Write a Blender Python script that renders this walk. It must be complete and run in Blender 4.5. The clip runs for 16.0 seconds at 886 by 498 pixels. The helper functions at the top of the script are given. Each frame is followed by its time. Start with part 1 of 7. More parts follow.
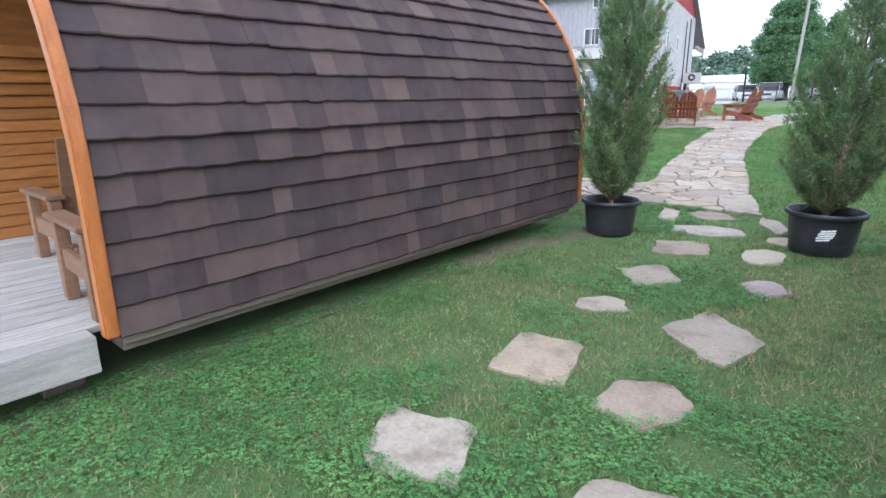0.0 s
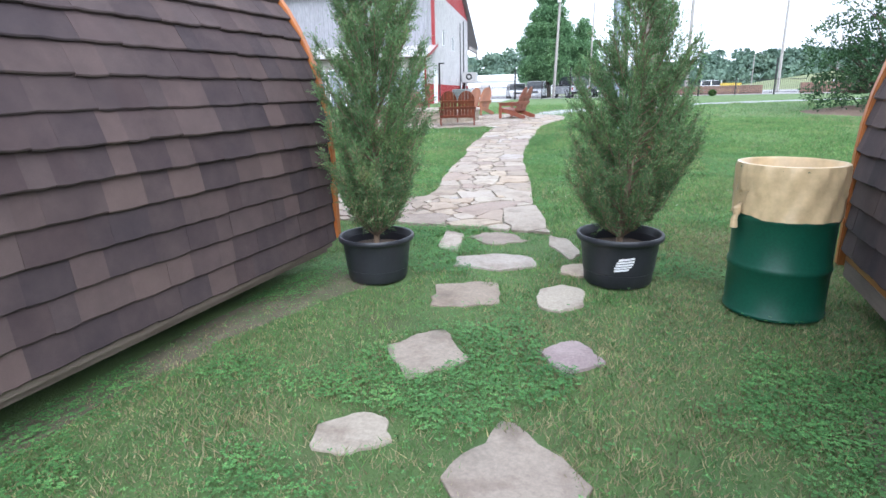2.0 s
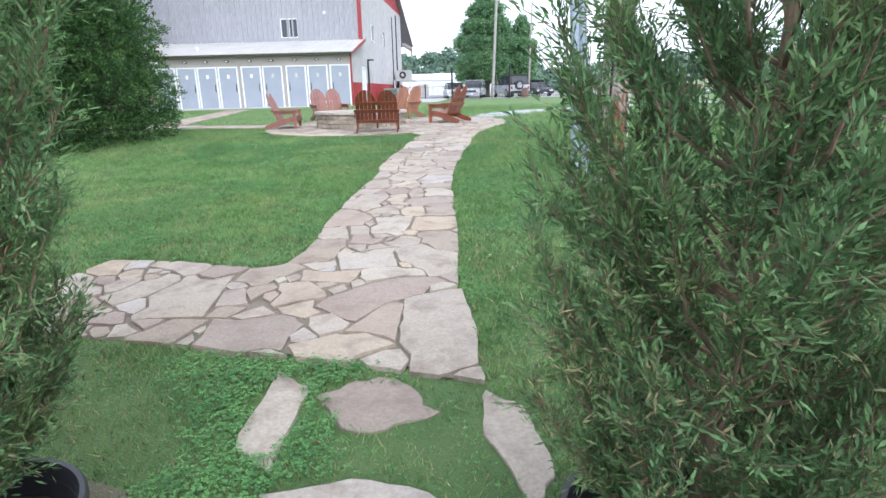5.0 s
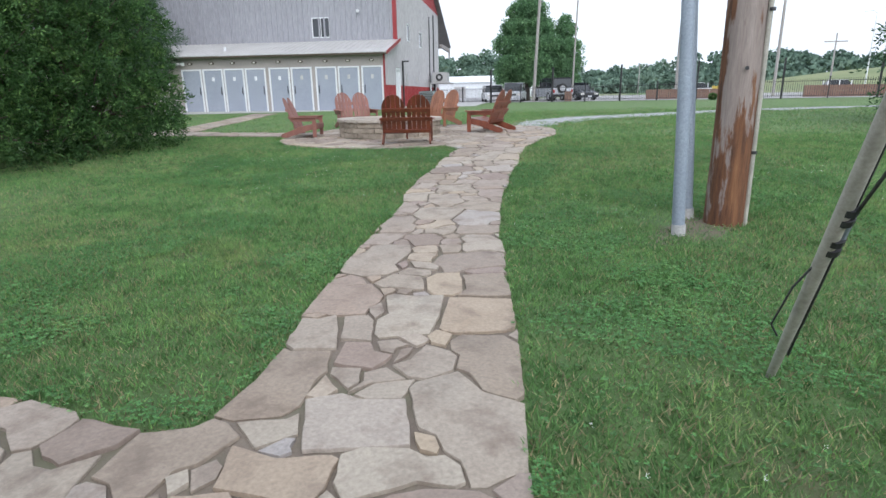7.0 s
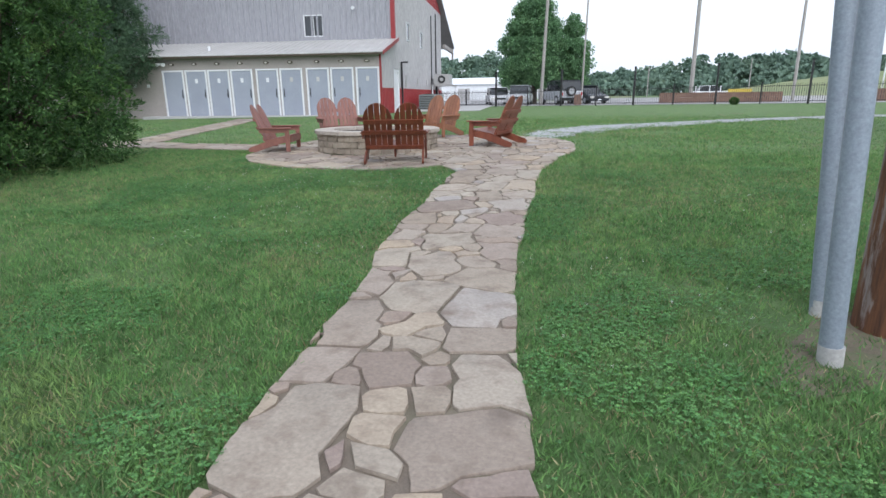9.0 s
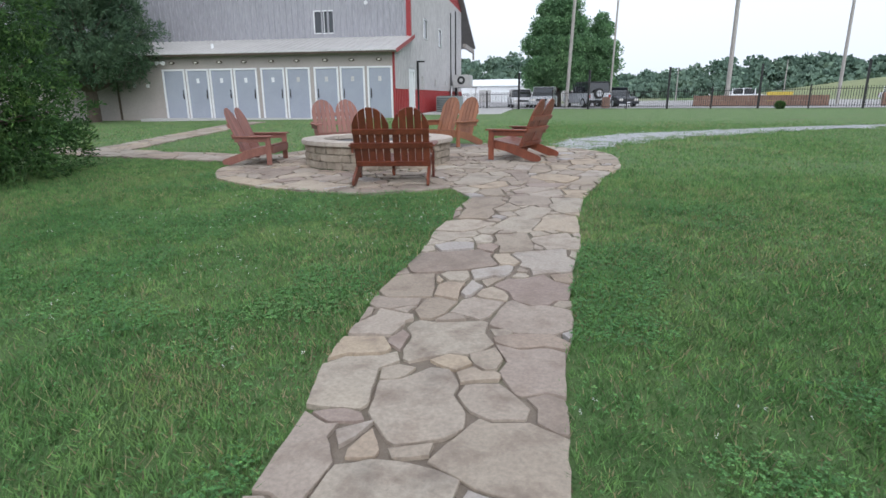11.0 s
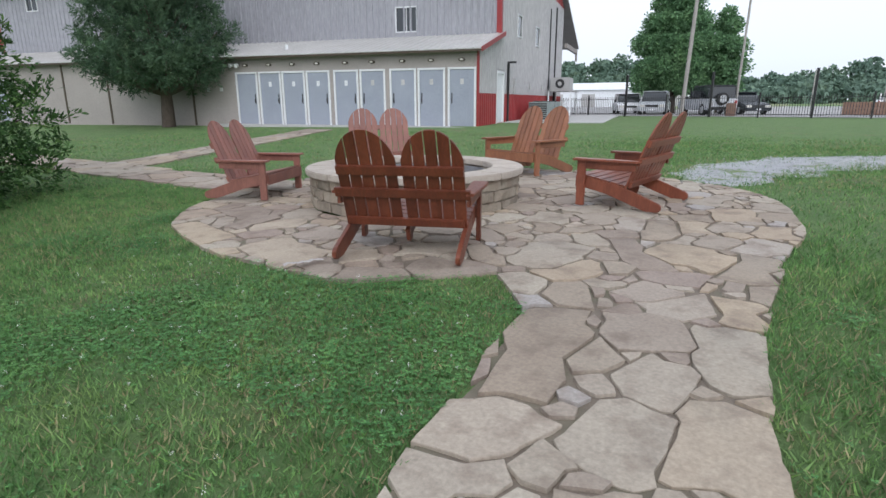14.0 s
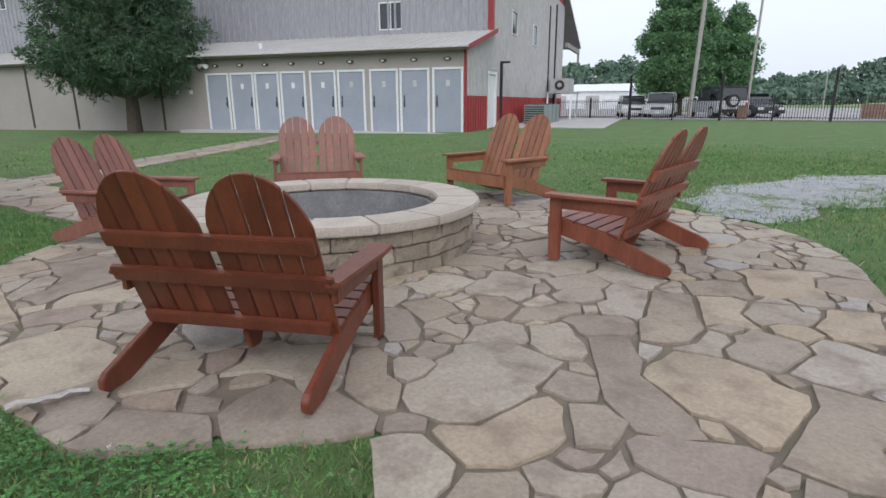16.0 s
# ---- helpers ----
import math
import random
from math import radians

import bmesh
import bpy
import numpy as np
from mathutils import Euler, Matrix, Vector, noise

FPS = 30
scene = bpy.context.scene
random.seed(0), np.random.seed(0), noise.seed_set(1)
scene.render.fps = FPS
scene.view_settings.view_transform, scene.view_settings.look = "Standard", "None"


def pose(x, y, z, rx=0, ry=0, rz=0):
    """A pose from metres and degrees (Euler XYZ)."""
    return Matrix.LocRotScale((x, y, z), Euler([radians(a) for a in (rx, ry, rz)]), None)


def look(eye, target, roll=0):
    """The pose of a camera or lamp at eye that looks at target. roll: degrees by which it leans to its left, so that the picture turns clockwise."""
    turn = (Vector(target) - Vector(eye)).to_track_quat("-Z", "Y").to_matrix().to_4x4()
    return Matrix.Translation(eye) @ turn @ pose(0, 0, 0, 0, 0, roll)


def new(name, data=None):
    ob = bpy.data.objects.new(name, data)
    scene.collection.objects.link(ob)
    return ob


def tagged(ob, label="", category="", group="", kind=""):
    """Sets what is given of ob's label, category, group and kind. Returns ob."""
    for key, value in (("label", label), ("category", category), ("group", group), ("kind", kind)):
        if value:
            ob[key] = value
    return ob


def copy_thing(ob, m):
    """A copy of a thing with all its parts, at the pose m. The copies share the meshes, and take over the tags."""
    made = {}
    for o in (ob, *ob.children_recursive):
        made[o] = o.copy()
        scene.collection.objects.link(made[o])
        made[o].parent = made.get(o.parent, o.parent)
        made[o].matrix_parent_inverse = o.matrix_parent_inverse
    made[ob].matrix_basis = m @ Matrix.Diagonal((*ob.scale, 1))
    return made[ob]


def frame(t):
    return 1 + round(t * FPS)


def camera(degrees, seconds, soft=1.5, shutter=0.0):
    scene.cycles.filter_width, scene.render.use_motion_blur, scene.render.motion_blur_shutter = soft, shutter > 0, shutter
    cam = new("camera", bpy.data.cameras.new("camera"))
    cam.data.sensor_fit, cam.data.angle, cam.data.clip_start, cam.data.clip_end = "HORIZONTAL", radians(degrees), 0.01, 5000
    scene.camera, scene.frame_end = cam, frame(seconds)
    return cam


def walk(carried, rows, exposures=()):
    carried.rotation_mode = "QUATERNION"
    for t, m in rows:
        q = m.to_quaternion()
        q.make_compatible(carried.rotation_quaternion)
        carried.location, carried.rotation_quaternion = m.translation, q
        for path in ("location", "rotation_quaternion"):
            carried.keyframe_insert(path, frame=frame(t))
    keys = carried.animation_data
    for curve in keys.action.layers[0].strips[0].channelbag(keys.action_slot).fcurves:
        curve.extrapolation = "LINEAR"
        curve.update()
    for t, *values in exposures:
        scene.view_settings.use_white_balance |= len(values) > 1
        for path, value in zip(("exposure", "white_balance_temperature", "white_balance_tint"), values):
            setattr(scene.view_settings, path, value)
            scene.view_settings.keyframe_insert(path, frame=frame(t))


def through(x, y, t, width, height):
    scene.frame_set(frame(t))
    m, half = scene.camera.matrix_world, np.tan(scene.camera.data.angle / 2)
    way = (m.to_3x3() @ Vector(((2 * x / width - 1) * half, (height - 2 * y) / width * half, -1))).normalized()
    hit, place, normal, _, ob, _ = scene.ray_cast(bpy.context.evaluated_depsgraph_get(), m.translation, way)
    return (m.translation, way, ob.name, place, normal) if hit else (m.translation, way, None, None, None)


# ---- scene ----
cam = camera(76.4, 16.0)
METRES, EYE, TILT, LEAN, TURN = 17.6, 1.5, 0.0, 0.85, 41.0
ROWS = [
    (0.0, 0.0, 0.0, 0.0, 0.1, -15.24, -0.38),
    (0.5, 0.0008, 0.0237, -0.0008, -7.89, -15.24, -0.16),
    (1.0, 0.0127, 0.0441, -0.0007, -15.54, -15.25, 0.01),
    (1.5, 0.0296, 0.0647, 0.002, -18.41, -15.27, 0.19),
    (2.0, 0.0443, 0.09, 0.0019, -20.14, -15.25, 0.31),
    (2.5, 0.0581, 0.1163, 0.0017, -23.1, -15.28, 0.48),
    (3.0, 0.0732, 0.1448, 0.0023, -24.99, -15.4, 0.49),
    (3.5, 0.0863, 0.1682, 0.0026, -26.15, -15.39, 0.44),
    (4.0, 0.105, 0.1906, 0.0021, -26.99, -15.39, 0.46),
    (6.5, 0.1782, 0.3343, 0.0054, -22.98, -15.18, 0.15),
    (7.0, 0.1905, 0.3641, 0.0067, -22.36, -15.11, 0.1),
    (7.5, 0.2045, 0.3934, 0.0088, -22.14, -15.1, -0.0),
    (8.0, 0.2208, 0.4248, 0.0118, -22.03, -15.09, -0.01),
    (8.5, 0.2336, 0.4561, 0.0135, -21.85, -15.03, -0.08),
    (9.0, 0.2499, 0.4871, 0.0137, -21.93, -14.98, -0.08),
    (11.5, 0.3182, 0.6332, 0.0155, -18.11, -14.74, -0.41),
    (12.0, 0.3327, 0.664, 0.0154, -15.73, -14.71, -0.41),
    (12.5, 0.3464, 0.6938, 0.0164, -13.38, -14.69, -0.48),
    (13.0, 0.3622, 0.723, 0.0191, -12.02, -14.67, -0.54),
    (13.5, 0.3758, 0.7517, 0.0208, -10.43, -14.64, -0.65),
    (14.0, 0.392, 0.779, 0.0211, -9.87, -14.6, -0.66),
    (14.5, 0.4065, 0.8045, 0.0217, -8.99, -14.53, -0.63),
    (15.0, 0.4215, 0.831, 0.0238, -8.04, -14.56, -0.67),
    (15.5, 0.4388, 0.8574, 0.0245, -8.12, -14.5, -0.6),
    (16.0, 0.4521, 0.8852, 0.0256, -9.35, -14.47, -0.57),
]
EXPOSURES = [(0.0, 1.55, 5750, 12), (0.4, 1.76, 5750, 12), (1.0, 1.80, 5800, 12), (4.0, 1.84, 5850, 12), (6.5, 1.13, 6100, 11), (9.0, 0.97, 6100, 11), (12.5, 0.78, 6200, 11), (14.5, 0.80, 6200, 11), (16.0, 0.67, 6300, 11)]
walk(cam, [(t, pose(0, 0, EYE, TILT, LEAN, TURN) @ pose(METRES * x, METRES * y, METRES * z, 90 + pitch, roll, yaw)) for t, x, y, z, yaw, pitch, roll in ROWS], EXPOSURES)

# world, sun and exposure: a bright overcast sky
world = bpy.data.worlds.new("overcast_sky")
scene.world = world
world.use_nodes = True
wn, wl = world.node_tree.nodes, world.node_tree.links
wn.clear()
sky = wn.new("ShaderNodeTexSky")
sky.sky_type = "NISHITA"
sky.sun_disc = False
sky.sun_elevation, sky.sun_rotation = radians(40), radians(146)
sky.air_density, sky.dust_density, sky.ozone_density = 1.0, 5.0, 1.0
hs = wn.new("ShaderNodeHueSaturation")
hs.inputs["Saturation"].default_value = 0.22
bg = wn.new("ShaderNodeBackground")
bg.inputs["Strength"].default_value = 0.15
wo = wn.new("ShaderNodeOutputWorld")
wl.new(sky.outputs[0], hs.inputs["Color"])
cloud = wn.new("ShaderNodeMix")
cloud.data_type = "RGBA"
cloud.inputs[0].default_value, cloud.inputs[7].default_value = 0.8, (4.05, 4.35, 4.75, 1)
wl.new(hs.outputs[0], cloud.inputs[6])
wl.new(cloud.outputs[2], bg.inputs["Color"])
wl.new(bg.outputs[0], wo.inputs["Surface"])
sun = new("sun", bpy.data.lights.new("sun", "SUN"))
sun.data.energy, sun.data.angle, sun.data.color = 0.55, radians(50), (1.0, 0.98, 0.95)
sun.matrix_world = look((11, -16, 17), (0, 0, 0))

rng = np.random.default_rng(7)


# ---- materials ----
def ramp_node(nt, fac, stops):
    r = nt.nodes.new("ShaderNodeValToRGB")
    e = r.color_ramp.elements
    while len(e) < len(stops):
        e.new(0.5)
    for k, (p, c) in zip(e, stops):
        k.position, k.color = p, (*c, 1)
    nt.links.new(fac, r.inputs[0])
    return r.outputs[0]


def noise_node(nt, vec, scale, detail=6.0, rough=0.6, stretch=None):
    if stretch:
        m = nt.nodes.new("ShaderNodeMapping")
        m.inputs["Scale"].default_value = stretch
        nt.links.new(vec, m.inputs[0])
        vec = m.outputs[0]
    n = nt.nodes.new("ShaderNodeTexNoise")
    n.inputs["Scale"].default_value, n.inputs["Detail"].default_value, n.inputs["Roughness"].default_value = scale, detail, rough
    nt.links.new(vec, n.inputs["Vector"])
    return n.outputs["Fac"]


def mix_col(nt, a, b, fac, how="MIX"):
    m = nt.nodes.new("ShaderNodeMix")
    m.data_type, m.blend_type = "RGBA", how
    for sock, val in ((m.inputs[0], fac), (m.inputs[6], a), (m.inputs[7], b)):
        if isinstance(val, bpy.types.NodeSocket):
            nt.links.new(val, sock)
        elif isinstance(val, (int, float)):
            sock.default_value = val
        else:
            sock.default_value = (*val, 1)
    return m.outputs[2]


def surface(name, c1, c2, scale=3.0, fine=60.0, rough=0.7, metal=0.0, bump=0.2, stretch=None, stain=None, stain_scale=0.6, stain_at=(0.5, 0.68),
            vary=0.0, island=0.0, palette=None, spec=0.5, bump_dist=0.01, pal=0.75, world_space=False):
    """A procedural surface: two colours mixed by coarse and fine noise, a stain with its own shape, and variation by piece."""
    m = bpy.data.materials.new(name)
    m.use_nodes = True
    nt = m.node_tree
    b = nt.nodes["Principled BSDF"]
    tc = nt.nodes.new("ShaderNodeTexCoord")
    vec = tc.outputs["Object"]
    geo = nt.nodes.new("ShaderNodeNewGeometry")
    if world_space:
        vec = geo.outputs["Position"]
    oi = nt.nodes.new("ShaderNodeObjectInfo")
    if vary and not world_space:
        add = nt.nodes.new("ShaderNodeVectorMath")
        add.operation = "ADD"
        sc = nt.nodes.new("ShaderNodeVectorMath")
        sc.operation = "SCALE"
        sc.inputs[0].default_value, sc.inputs["Scale"].default_value = (37.0, 21.0, 11.0), 1.0
        nt.links.new(oi.outputs["Random"], sc.inputs["Scale"])
        nt.links.new(vec, add.inputs[0])
        nt.links.new(sc.outputs[0], add.inputs[1])
        vec = add.outputs[0]
    coarse, small = noise_node(nt, vec, scale, 5, 0.6, stretch), noise_node(nt, vec, fine, 4, 0.65, stretch)
    col = ramp_node(nt, coarse, [(0.3, c1), (0.7, c2)])
    rnd = geo.outputs["Random Per Island"] if island else oi.outputs["Random"]
    if palette:
        pc = ramp_node(nt, rnd, palette)
        nt.nodes[-1].color_ramp.interpolation = "LINEAR"
        col = mix_col(nt, col, pc, pal)
    col = mix_col(nt, col, ramp_node(nt, small, [(0.3, (0.8, 0.8, 0.8)), (0.7, (1.17, 1.17, 1.17))]), 1.0, "MULTIPLY")
    if stain:
        sn = noise_node(nt, vec, stain_scale, 7, 0.62)
        col = mix_col(nt, col, stain, ramp_node(nt, sn, [(stain_at[0], (0, 0, 0)), (stain_at[1], (1, 1, 1))]))
    if vary or island:
        a = max(vary, island)
        col = mix_col(nt, col, ramp_node(nt, rnd, [(0.0, (1 - a,) * 3), (1.0, (1 + a,) * 3)]), 1.0, "MULTIPLY")
    nt.links.new(col, b.inputs["Base Color"])
    rr = ramp_node(nt, small, [(0.2, (max(rough - 0.12, 0.02),) * 3), (0.8, (min(rough + 0.12, 1),) * 3)])
    nt.links.new(rr, b.inputs["Roughness"])
    b.inputs["Metallic"].default_value = metal
    b.inputs["Specular IOR Level"].default_value = spec
    if bump:
        bp = nt.nodes.new("ShaderNodeBump")
        bp.inputs["Strength"].default_value, bp.inputs["Distance"].default_value = bump, bump_dist
        mm = nt.nodes.new("ShaderNodeMath")
        mm.operation = "ADD"
        nt.links.new(coarse, mm.inputs[0])
        nt.links.new(small, mm.inputs[1])
        nt.links.new(mm.outputs[0], bp.inputs["Height"])
        nt.links.new(bp.outputs[0], b.inputs["Normal"])
    return m


def leafy(name, c1, c2, c3, scale=1.2, through=0.25, rough=0.6, var=0.35):
    """Foliage: colour by clump, by leaf and by patch, a little light through the leaf."""
    m = bpy.data.materials.new(name)
    m.use_nodes = True
    nt = m.node_tree
    b = nt.nodes["Principled BSDF"]
    geo = nt.nodes.new("ShaderNodeNewGeometry")
    n = noise_node(nt, geo.outputs["Position"], scale, 5, 0.6)
    col = ramp_node(nt, n, [(0.32, c1), (0.55, c2), (0.75, c3)])
    n2 = noise_node(nt, geo.outputs["Position"], scale * 6, 3, 0.6)
    col = mix_col(nt, col, ramp_node(nt, n2, [(0.3, (0.62, 0.66, 0.62)), (0.7, (1.42, 1.34, 1.3))]), 1.0, "MULTIPLY")
    r = ramp_node(nt, geo.outputs["Random Per Island"], [(0.0, (1 - var, 1 - var, 1 - var)), (0.9, (1 + 0.7 * var, 1 + 0.65 * var, 1 + 0.3 * var)), (1.0, (1 + 1.2 * var, 1 + var, 1 + 0.3 * var))])
    col = mix_col(nt, col, r, 1.0, "MULTIPLY")
    nt.links.new(col, b.inputs["Base Color"])
    b.inputs["Roughness"].default_value = rough
    b.inputs["Specular IOR Level"].default_value = 0.15
    tr = nt.nodes.new("ShaderNodeBsdfTranslucent")
    nt.links.new(col, tr.inputs["Color"])
    mx = nt.nodes.new("ShaderNodeMixShader")
    mx.inputs[0].default_value = through
    nt.links.new(b.outputs[0], mx.inputs[1])
    nt.links.new(tr.outputs[0], mx.inputs[2])
    nt.links.new(mx.outputs[0], nt.nodes["Material Output"].inputs["Surface"])
    return m


def glass_mat(name, tint):
    m = bpy.data.materials.new(name)
    m.use_nodes = True
    b = m.node_tree.nodes["Principled BSDF"]
    b.inputs["Base Color"].default_value = (*tint, 1)
    b.inputs["Roughness"].default_value = 0.04
    b.inputs["Specular IOR Level"].default_value = 0.8
    return m


def peeled_pole():
    m = surface("weathered_pole_wood", (0.215, 0.172, 0.155), (0.31, 0.258, 0.235), 3.0, 26, 0.85, bump=0.5, stretch=(3, 3, 0.25))
    nt = m.node_tree
    b = nt.nodes["Principled BSDF"]
    old = b.inputs["Base Color"].links[0].from_socket
    tc = nt.nodes.new("ShaderNodeTexCoord")
    sep = nt.nodes.new("ShaderNodeSeparateXYZ")
    nt.links.new(tc.outputs["Object"], sep.inputs[0])
    n = noise_node(nt, tc.outputs["Object"], 1.6, 6, 0.65, (3.0, 3.0, 0.55))
    mm = nt.nodes.new("ShaderNodeMath")
    mm.operation = "MULTIPLY_ADD"
    mm.inputs[1].default_value = -0.075
    nt.links.new(sep.outputs["Z"], mm.inputs[0])
    nt.links.new(n, mm.inputs[2])
    bare = ramp_node(nt, noise_node(nt, tc.outputs["Object"], 5.0, 6, 0.7, (3.0, 3.0, 0.3)), [(0.32, (0.040, 0.020, 0.012)), (0.5, (0.13, 0.055, 0.026)), (0.75, (0.25, 0.12, 0.055))])
    col = mix_col(nt, old, bare, ramp_node(nt, mm.outputs[0], [(0.37, (0, 0, 0)), (0.42, (1, 1, 1))]))
    nt.links.new(col, b.inputs["Base Color"])
    return m


STONE_PAL = [(0.0, (0.30, 0.235, 0.18)), (0.2, (0.40, 0.35, 0.285)), (0.36, (0.235, 0.18, 0.15)), (0.52, (0.40, 0.355, 0.29)), (0.66, (0.235, 0.175, 0.155)), (0.80, (0.36, 0.285, 0.20)), (0.92, (0.33, 0.285, 0.24)), (1.0, (0.29, 0.275, 0.275))]
SHINGLE_PAL = [(0.0, (0.036, 0.025, 0.031)), (0.2, (0.064, 0.038, 0.038)), (0.4, (0.045, 0.030, 0.034)), (0.58, (0.089, 0.057, 0.051)), (0.72, (0.037, 0.026, 0.031)), (0.88, (0.120, 0.079, 0.068)), (1.0, (0.058, 0.036, 0.037))]
M_SOIL = surface("lawn_soil", (0.087, 0.162, 0.050), (0.143, 0.221, 0.073), 2.2, 75, 0.95, bump=1.0, stain=(0.15, 0.135, 0.075), stain_scale=0.75, stain_at=(0.58, 0.74), world_space=True, bump_dist=0.03)
M_STONE = surface("flagstone", (0.230, 0.183, 0.147), (0.413, 0.354, 0.286), 3.5, 45, 0.85, bump=0.5, stain=(0.175, 0.132, 0.105), stain_scale=4.5, stain_at=(0.50, 0.76), vary=0.12, palette=STONE_PAL, world_space=True, bump_dist=0.012)
M_STONE_FAR = surface("flagstone_joined", (0.230, 0.183, 0.147), (0.413, 0.354, 0.286), 3.5, 45, 0.85, bump=0.5, stain=(0.175, 0.132, 0.105), stain_scale=4.5, stain_at=(0.50, 0.76), island=0.12, palette=STONE_PAL, world_space=True, bump_dist=0.012)
M_DIRT = surface("bare_dirt", (0.115, 0.098, 0.068), (0.17, 0.145, 0.10), 5, 70, 0.95, bump=0.6, world_space=True, stain=(0.085, 0.13, 0.045), stain_scale=2.8, stain_at=(0.5, 0.66), bump_dist=0.02)
M_JOINT = surface("sandy_mortar", (0.143, 0.115, 0.092), (0.206, 0.168, 0.132), 6, 120, 0.95, bump=0.5, world_space=True, stain=(0.13, 0.125, 0.08), stain_scale=1.7)
M_SHINGLE = surface("asphalt_shingle", (0.034, 0.025, 0.030), (0.102, 0.074, 0.071), 6, 260, 0.9, bump=0.5, vary=0.1, pal=0.62, world_space=True, palette=SHINGLE_PAL, bump_dist=0.004)
M_SHINGLE_J = surface("asphalt_shingle_joined", (0.034, 0.025, 0.030), (0.102, 0.074, 0.071), 6, 260, 0.9, bump=0.5, island=0.1, pal=0.62, world_space=True, palette=SHINGLE_PAL, bump_dist=0.004)
M_TRIM = surface("orange_stained_trim", (0.34, 0.105, 0.028), (0.48, 0.17, 0.045), 3, 40, 0.42, bump=0.15, stretch=(6, 6, 1))
M_PINE = surface("varnished_pine", (0.257, 0.101, 0.027), (0.374, 0.164, 0.047), 3, 25, 0.4, bump=0.2, stretch=(1, 1, 8), vary=0.15)
M_DECK = surface("weathered_deck", (0.264, 0.246, 0.229), (0.405, 0.387, 0.361), 4, 40, 0.85, bump=0.35, stretch=(7, 0.7, 7), vary=0.15)
M_SILL = surface("dull_sill_board", (0.14, 0.11, 0.09), (0.2, 0.16, 0.13), 3, 40, 0.9, bump=0.3, stretch=(6, 0.6, 6))
# red stain, its base colour darkened for the bench back in shade
M_CHAIR_SHADED = surface("shaded_red_stained_cedar", (0.100, 0.026, 0.014), (0.172, 0.048, 0.023), 4, 40, 0.42, bump=0.2, stretch=(1.2, 1.2, 0.25), vary=0.16, stain=(0.096, 0.026, 0.013), stain_scale=2.5, stain_at=(0.58, 0.8))
# the same cedar, with the sunlit bench's brightness put into the colour
M_CHAIR_SUNLIT = surface("sunlit_red_cedar", (0.15, 0.042, 0.024), (0.25, 0.078, 0.042), 4, 40, 0.42, bump=0.2, stretch=(1.2, 1.2, 0.25), vary=0.16, stain=(0.12, 0.035, 0.02), stain_scale=2.5, stain_at=(0.62, 0.82))
# faded red; its pink cast also paints in the sky reflected on the slats
M_CHAIR2 = surface("faded_sky_tinted_cedar", (0.185, 0.072, 0.055), (0.258, 0.110, 0.083), 4, 40, 0.55, bump=0.2, stretch=(1.2, 1.2, 0.25), vary=0.16)
M_CHAIR3 = surface("orange_brown_cedar", (0.215, 0.085, 0.045), (0.30, 0.130, 0.068), 4, 40, 0.5, bump=0.2, stretch=(1.2, 1.2, 0.25), vary=0.16)
M_OLDWOOD = surface("brown_bench_wood", (0.16, 0.085, 0.05), (0.24, 0.135, 0.08), 4, 40, 0.6, bump=0.2, stretch=(1, 1, 5), vary=0.15)
M_POT = surface("black_nursery_plastic", (0.016, 0.017, 0.022), (0.026, 0.027, 0.034), 4, 30, 0.42, bump=0.05, stain=(0.055, 0.052, 0.05), stain_scale=3.0, stain_at=(0.6, 0.85))
M_MULCH = surface("potting_mulch", (0.056, 0.036, 0.024), (0.120, 0.083, 0.056), 14, 90, 0.95, bump=0.9, bump_dist=0.03)
M_LABEL = surface("white_sticker", (0.72, 0.73, 0.75), (0.8, 0.8, 0.82), 6, 50, 0.5, bump=0.05)
M_DRUM = surface("green_drum_paint", (0.006, 0.070, 0.042), (0.010, 0.090, 0.055), 3, 60, 0.38, bump=0.06, stain=(0.05, 0.05, 0.03), stain_scale=3.0, stain_at=(0.66, 0.8))
M_BAG = surface("tan_bin_liner", (0.56, 0.41, 0.23), (0.62, 0.46, 0.27), 3, 9, 0.35, bump=0.05)
M_STEEL = surface("galvanised_steel", (0.25, 0.29, 0.35), (0.29, 0.335, 0.395), 2.5, 50, 0.5, metal=0.15, bump=0.03)
M_POLEWOOD = peeled_pole()
M_GUARD = surface("weathered_guy_guard", (0.30, 0.29, 0.25), (0.42, 0.40, 0.35), 5, 50, 0.6, bump=0.1)
M_WIRE = surface("dark_wire", (0.035, 0.035, 0.04), (0.07, 0.07, 0.075), 10, 80, 0.5, metal=0.4, bump=0.0)
M_PITBLOCK = surface("tumbled_wall_block", (0.28, 0.235, 0.185), (0.38, 0.325, 0.26), 7, 60, 0.9, bump=0.9, vary=0.16, bump_dist=0.02, stain=(0.26, 0.2, 0.16), stain_scale=6)
M_PITCAP = surface("cast_cap_stone", (0.37, 0.32, 0.275), (0.46, 0.405, 0.35), 5, 70, 0.85, bump=0.25, vary=0.07)
M_PITIN = surface("sooty_pit_liner", (0.14, 0.14, 0.15), (0.24, 0.24, 0.25), 4, 40, 0.8, bump=0.2)
M_ASH = surface("cold_ash", (0.10, 0.095, 0.09), (0.22, 0.21, 0.20), 8, 80, 0.95, bump=0.7)
M_GRAVEL = surface("limestone_gravel", (0.310, 0.314, 0.331), (0.447, 0.452, 0.469), 6, 90, 0.95, bump=0.9, world_space=True, bump_dist=0.02, stain=(0.15, 0.21, 0.08), stain_scale=1.9, stain_at=(0.54, 0.64))
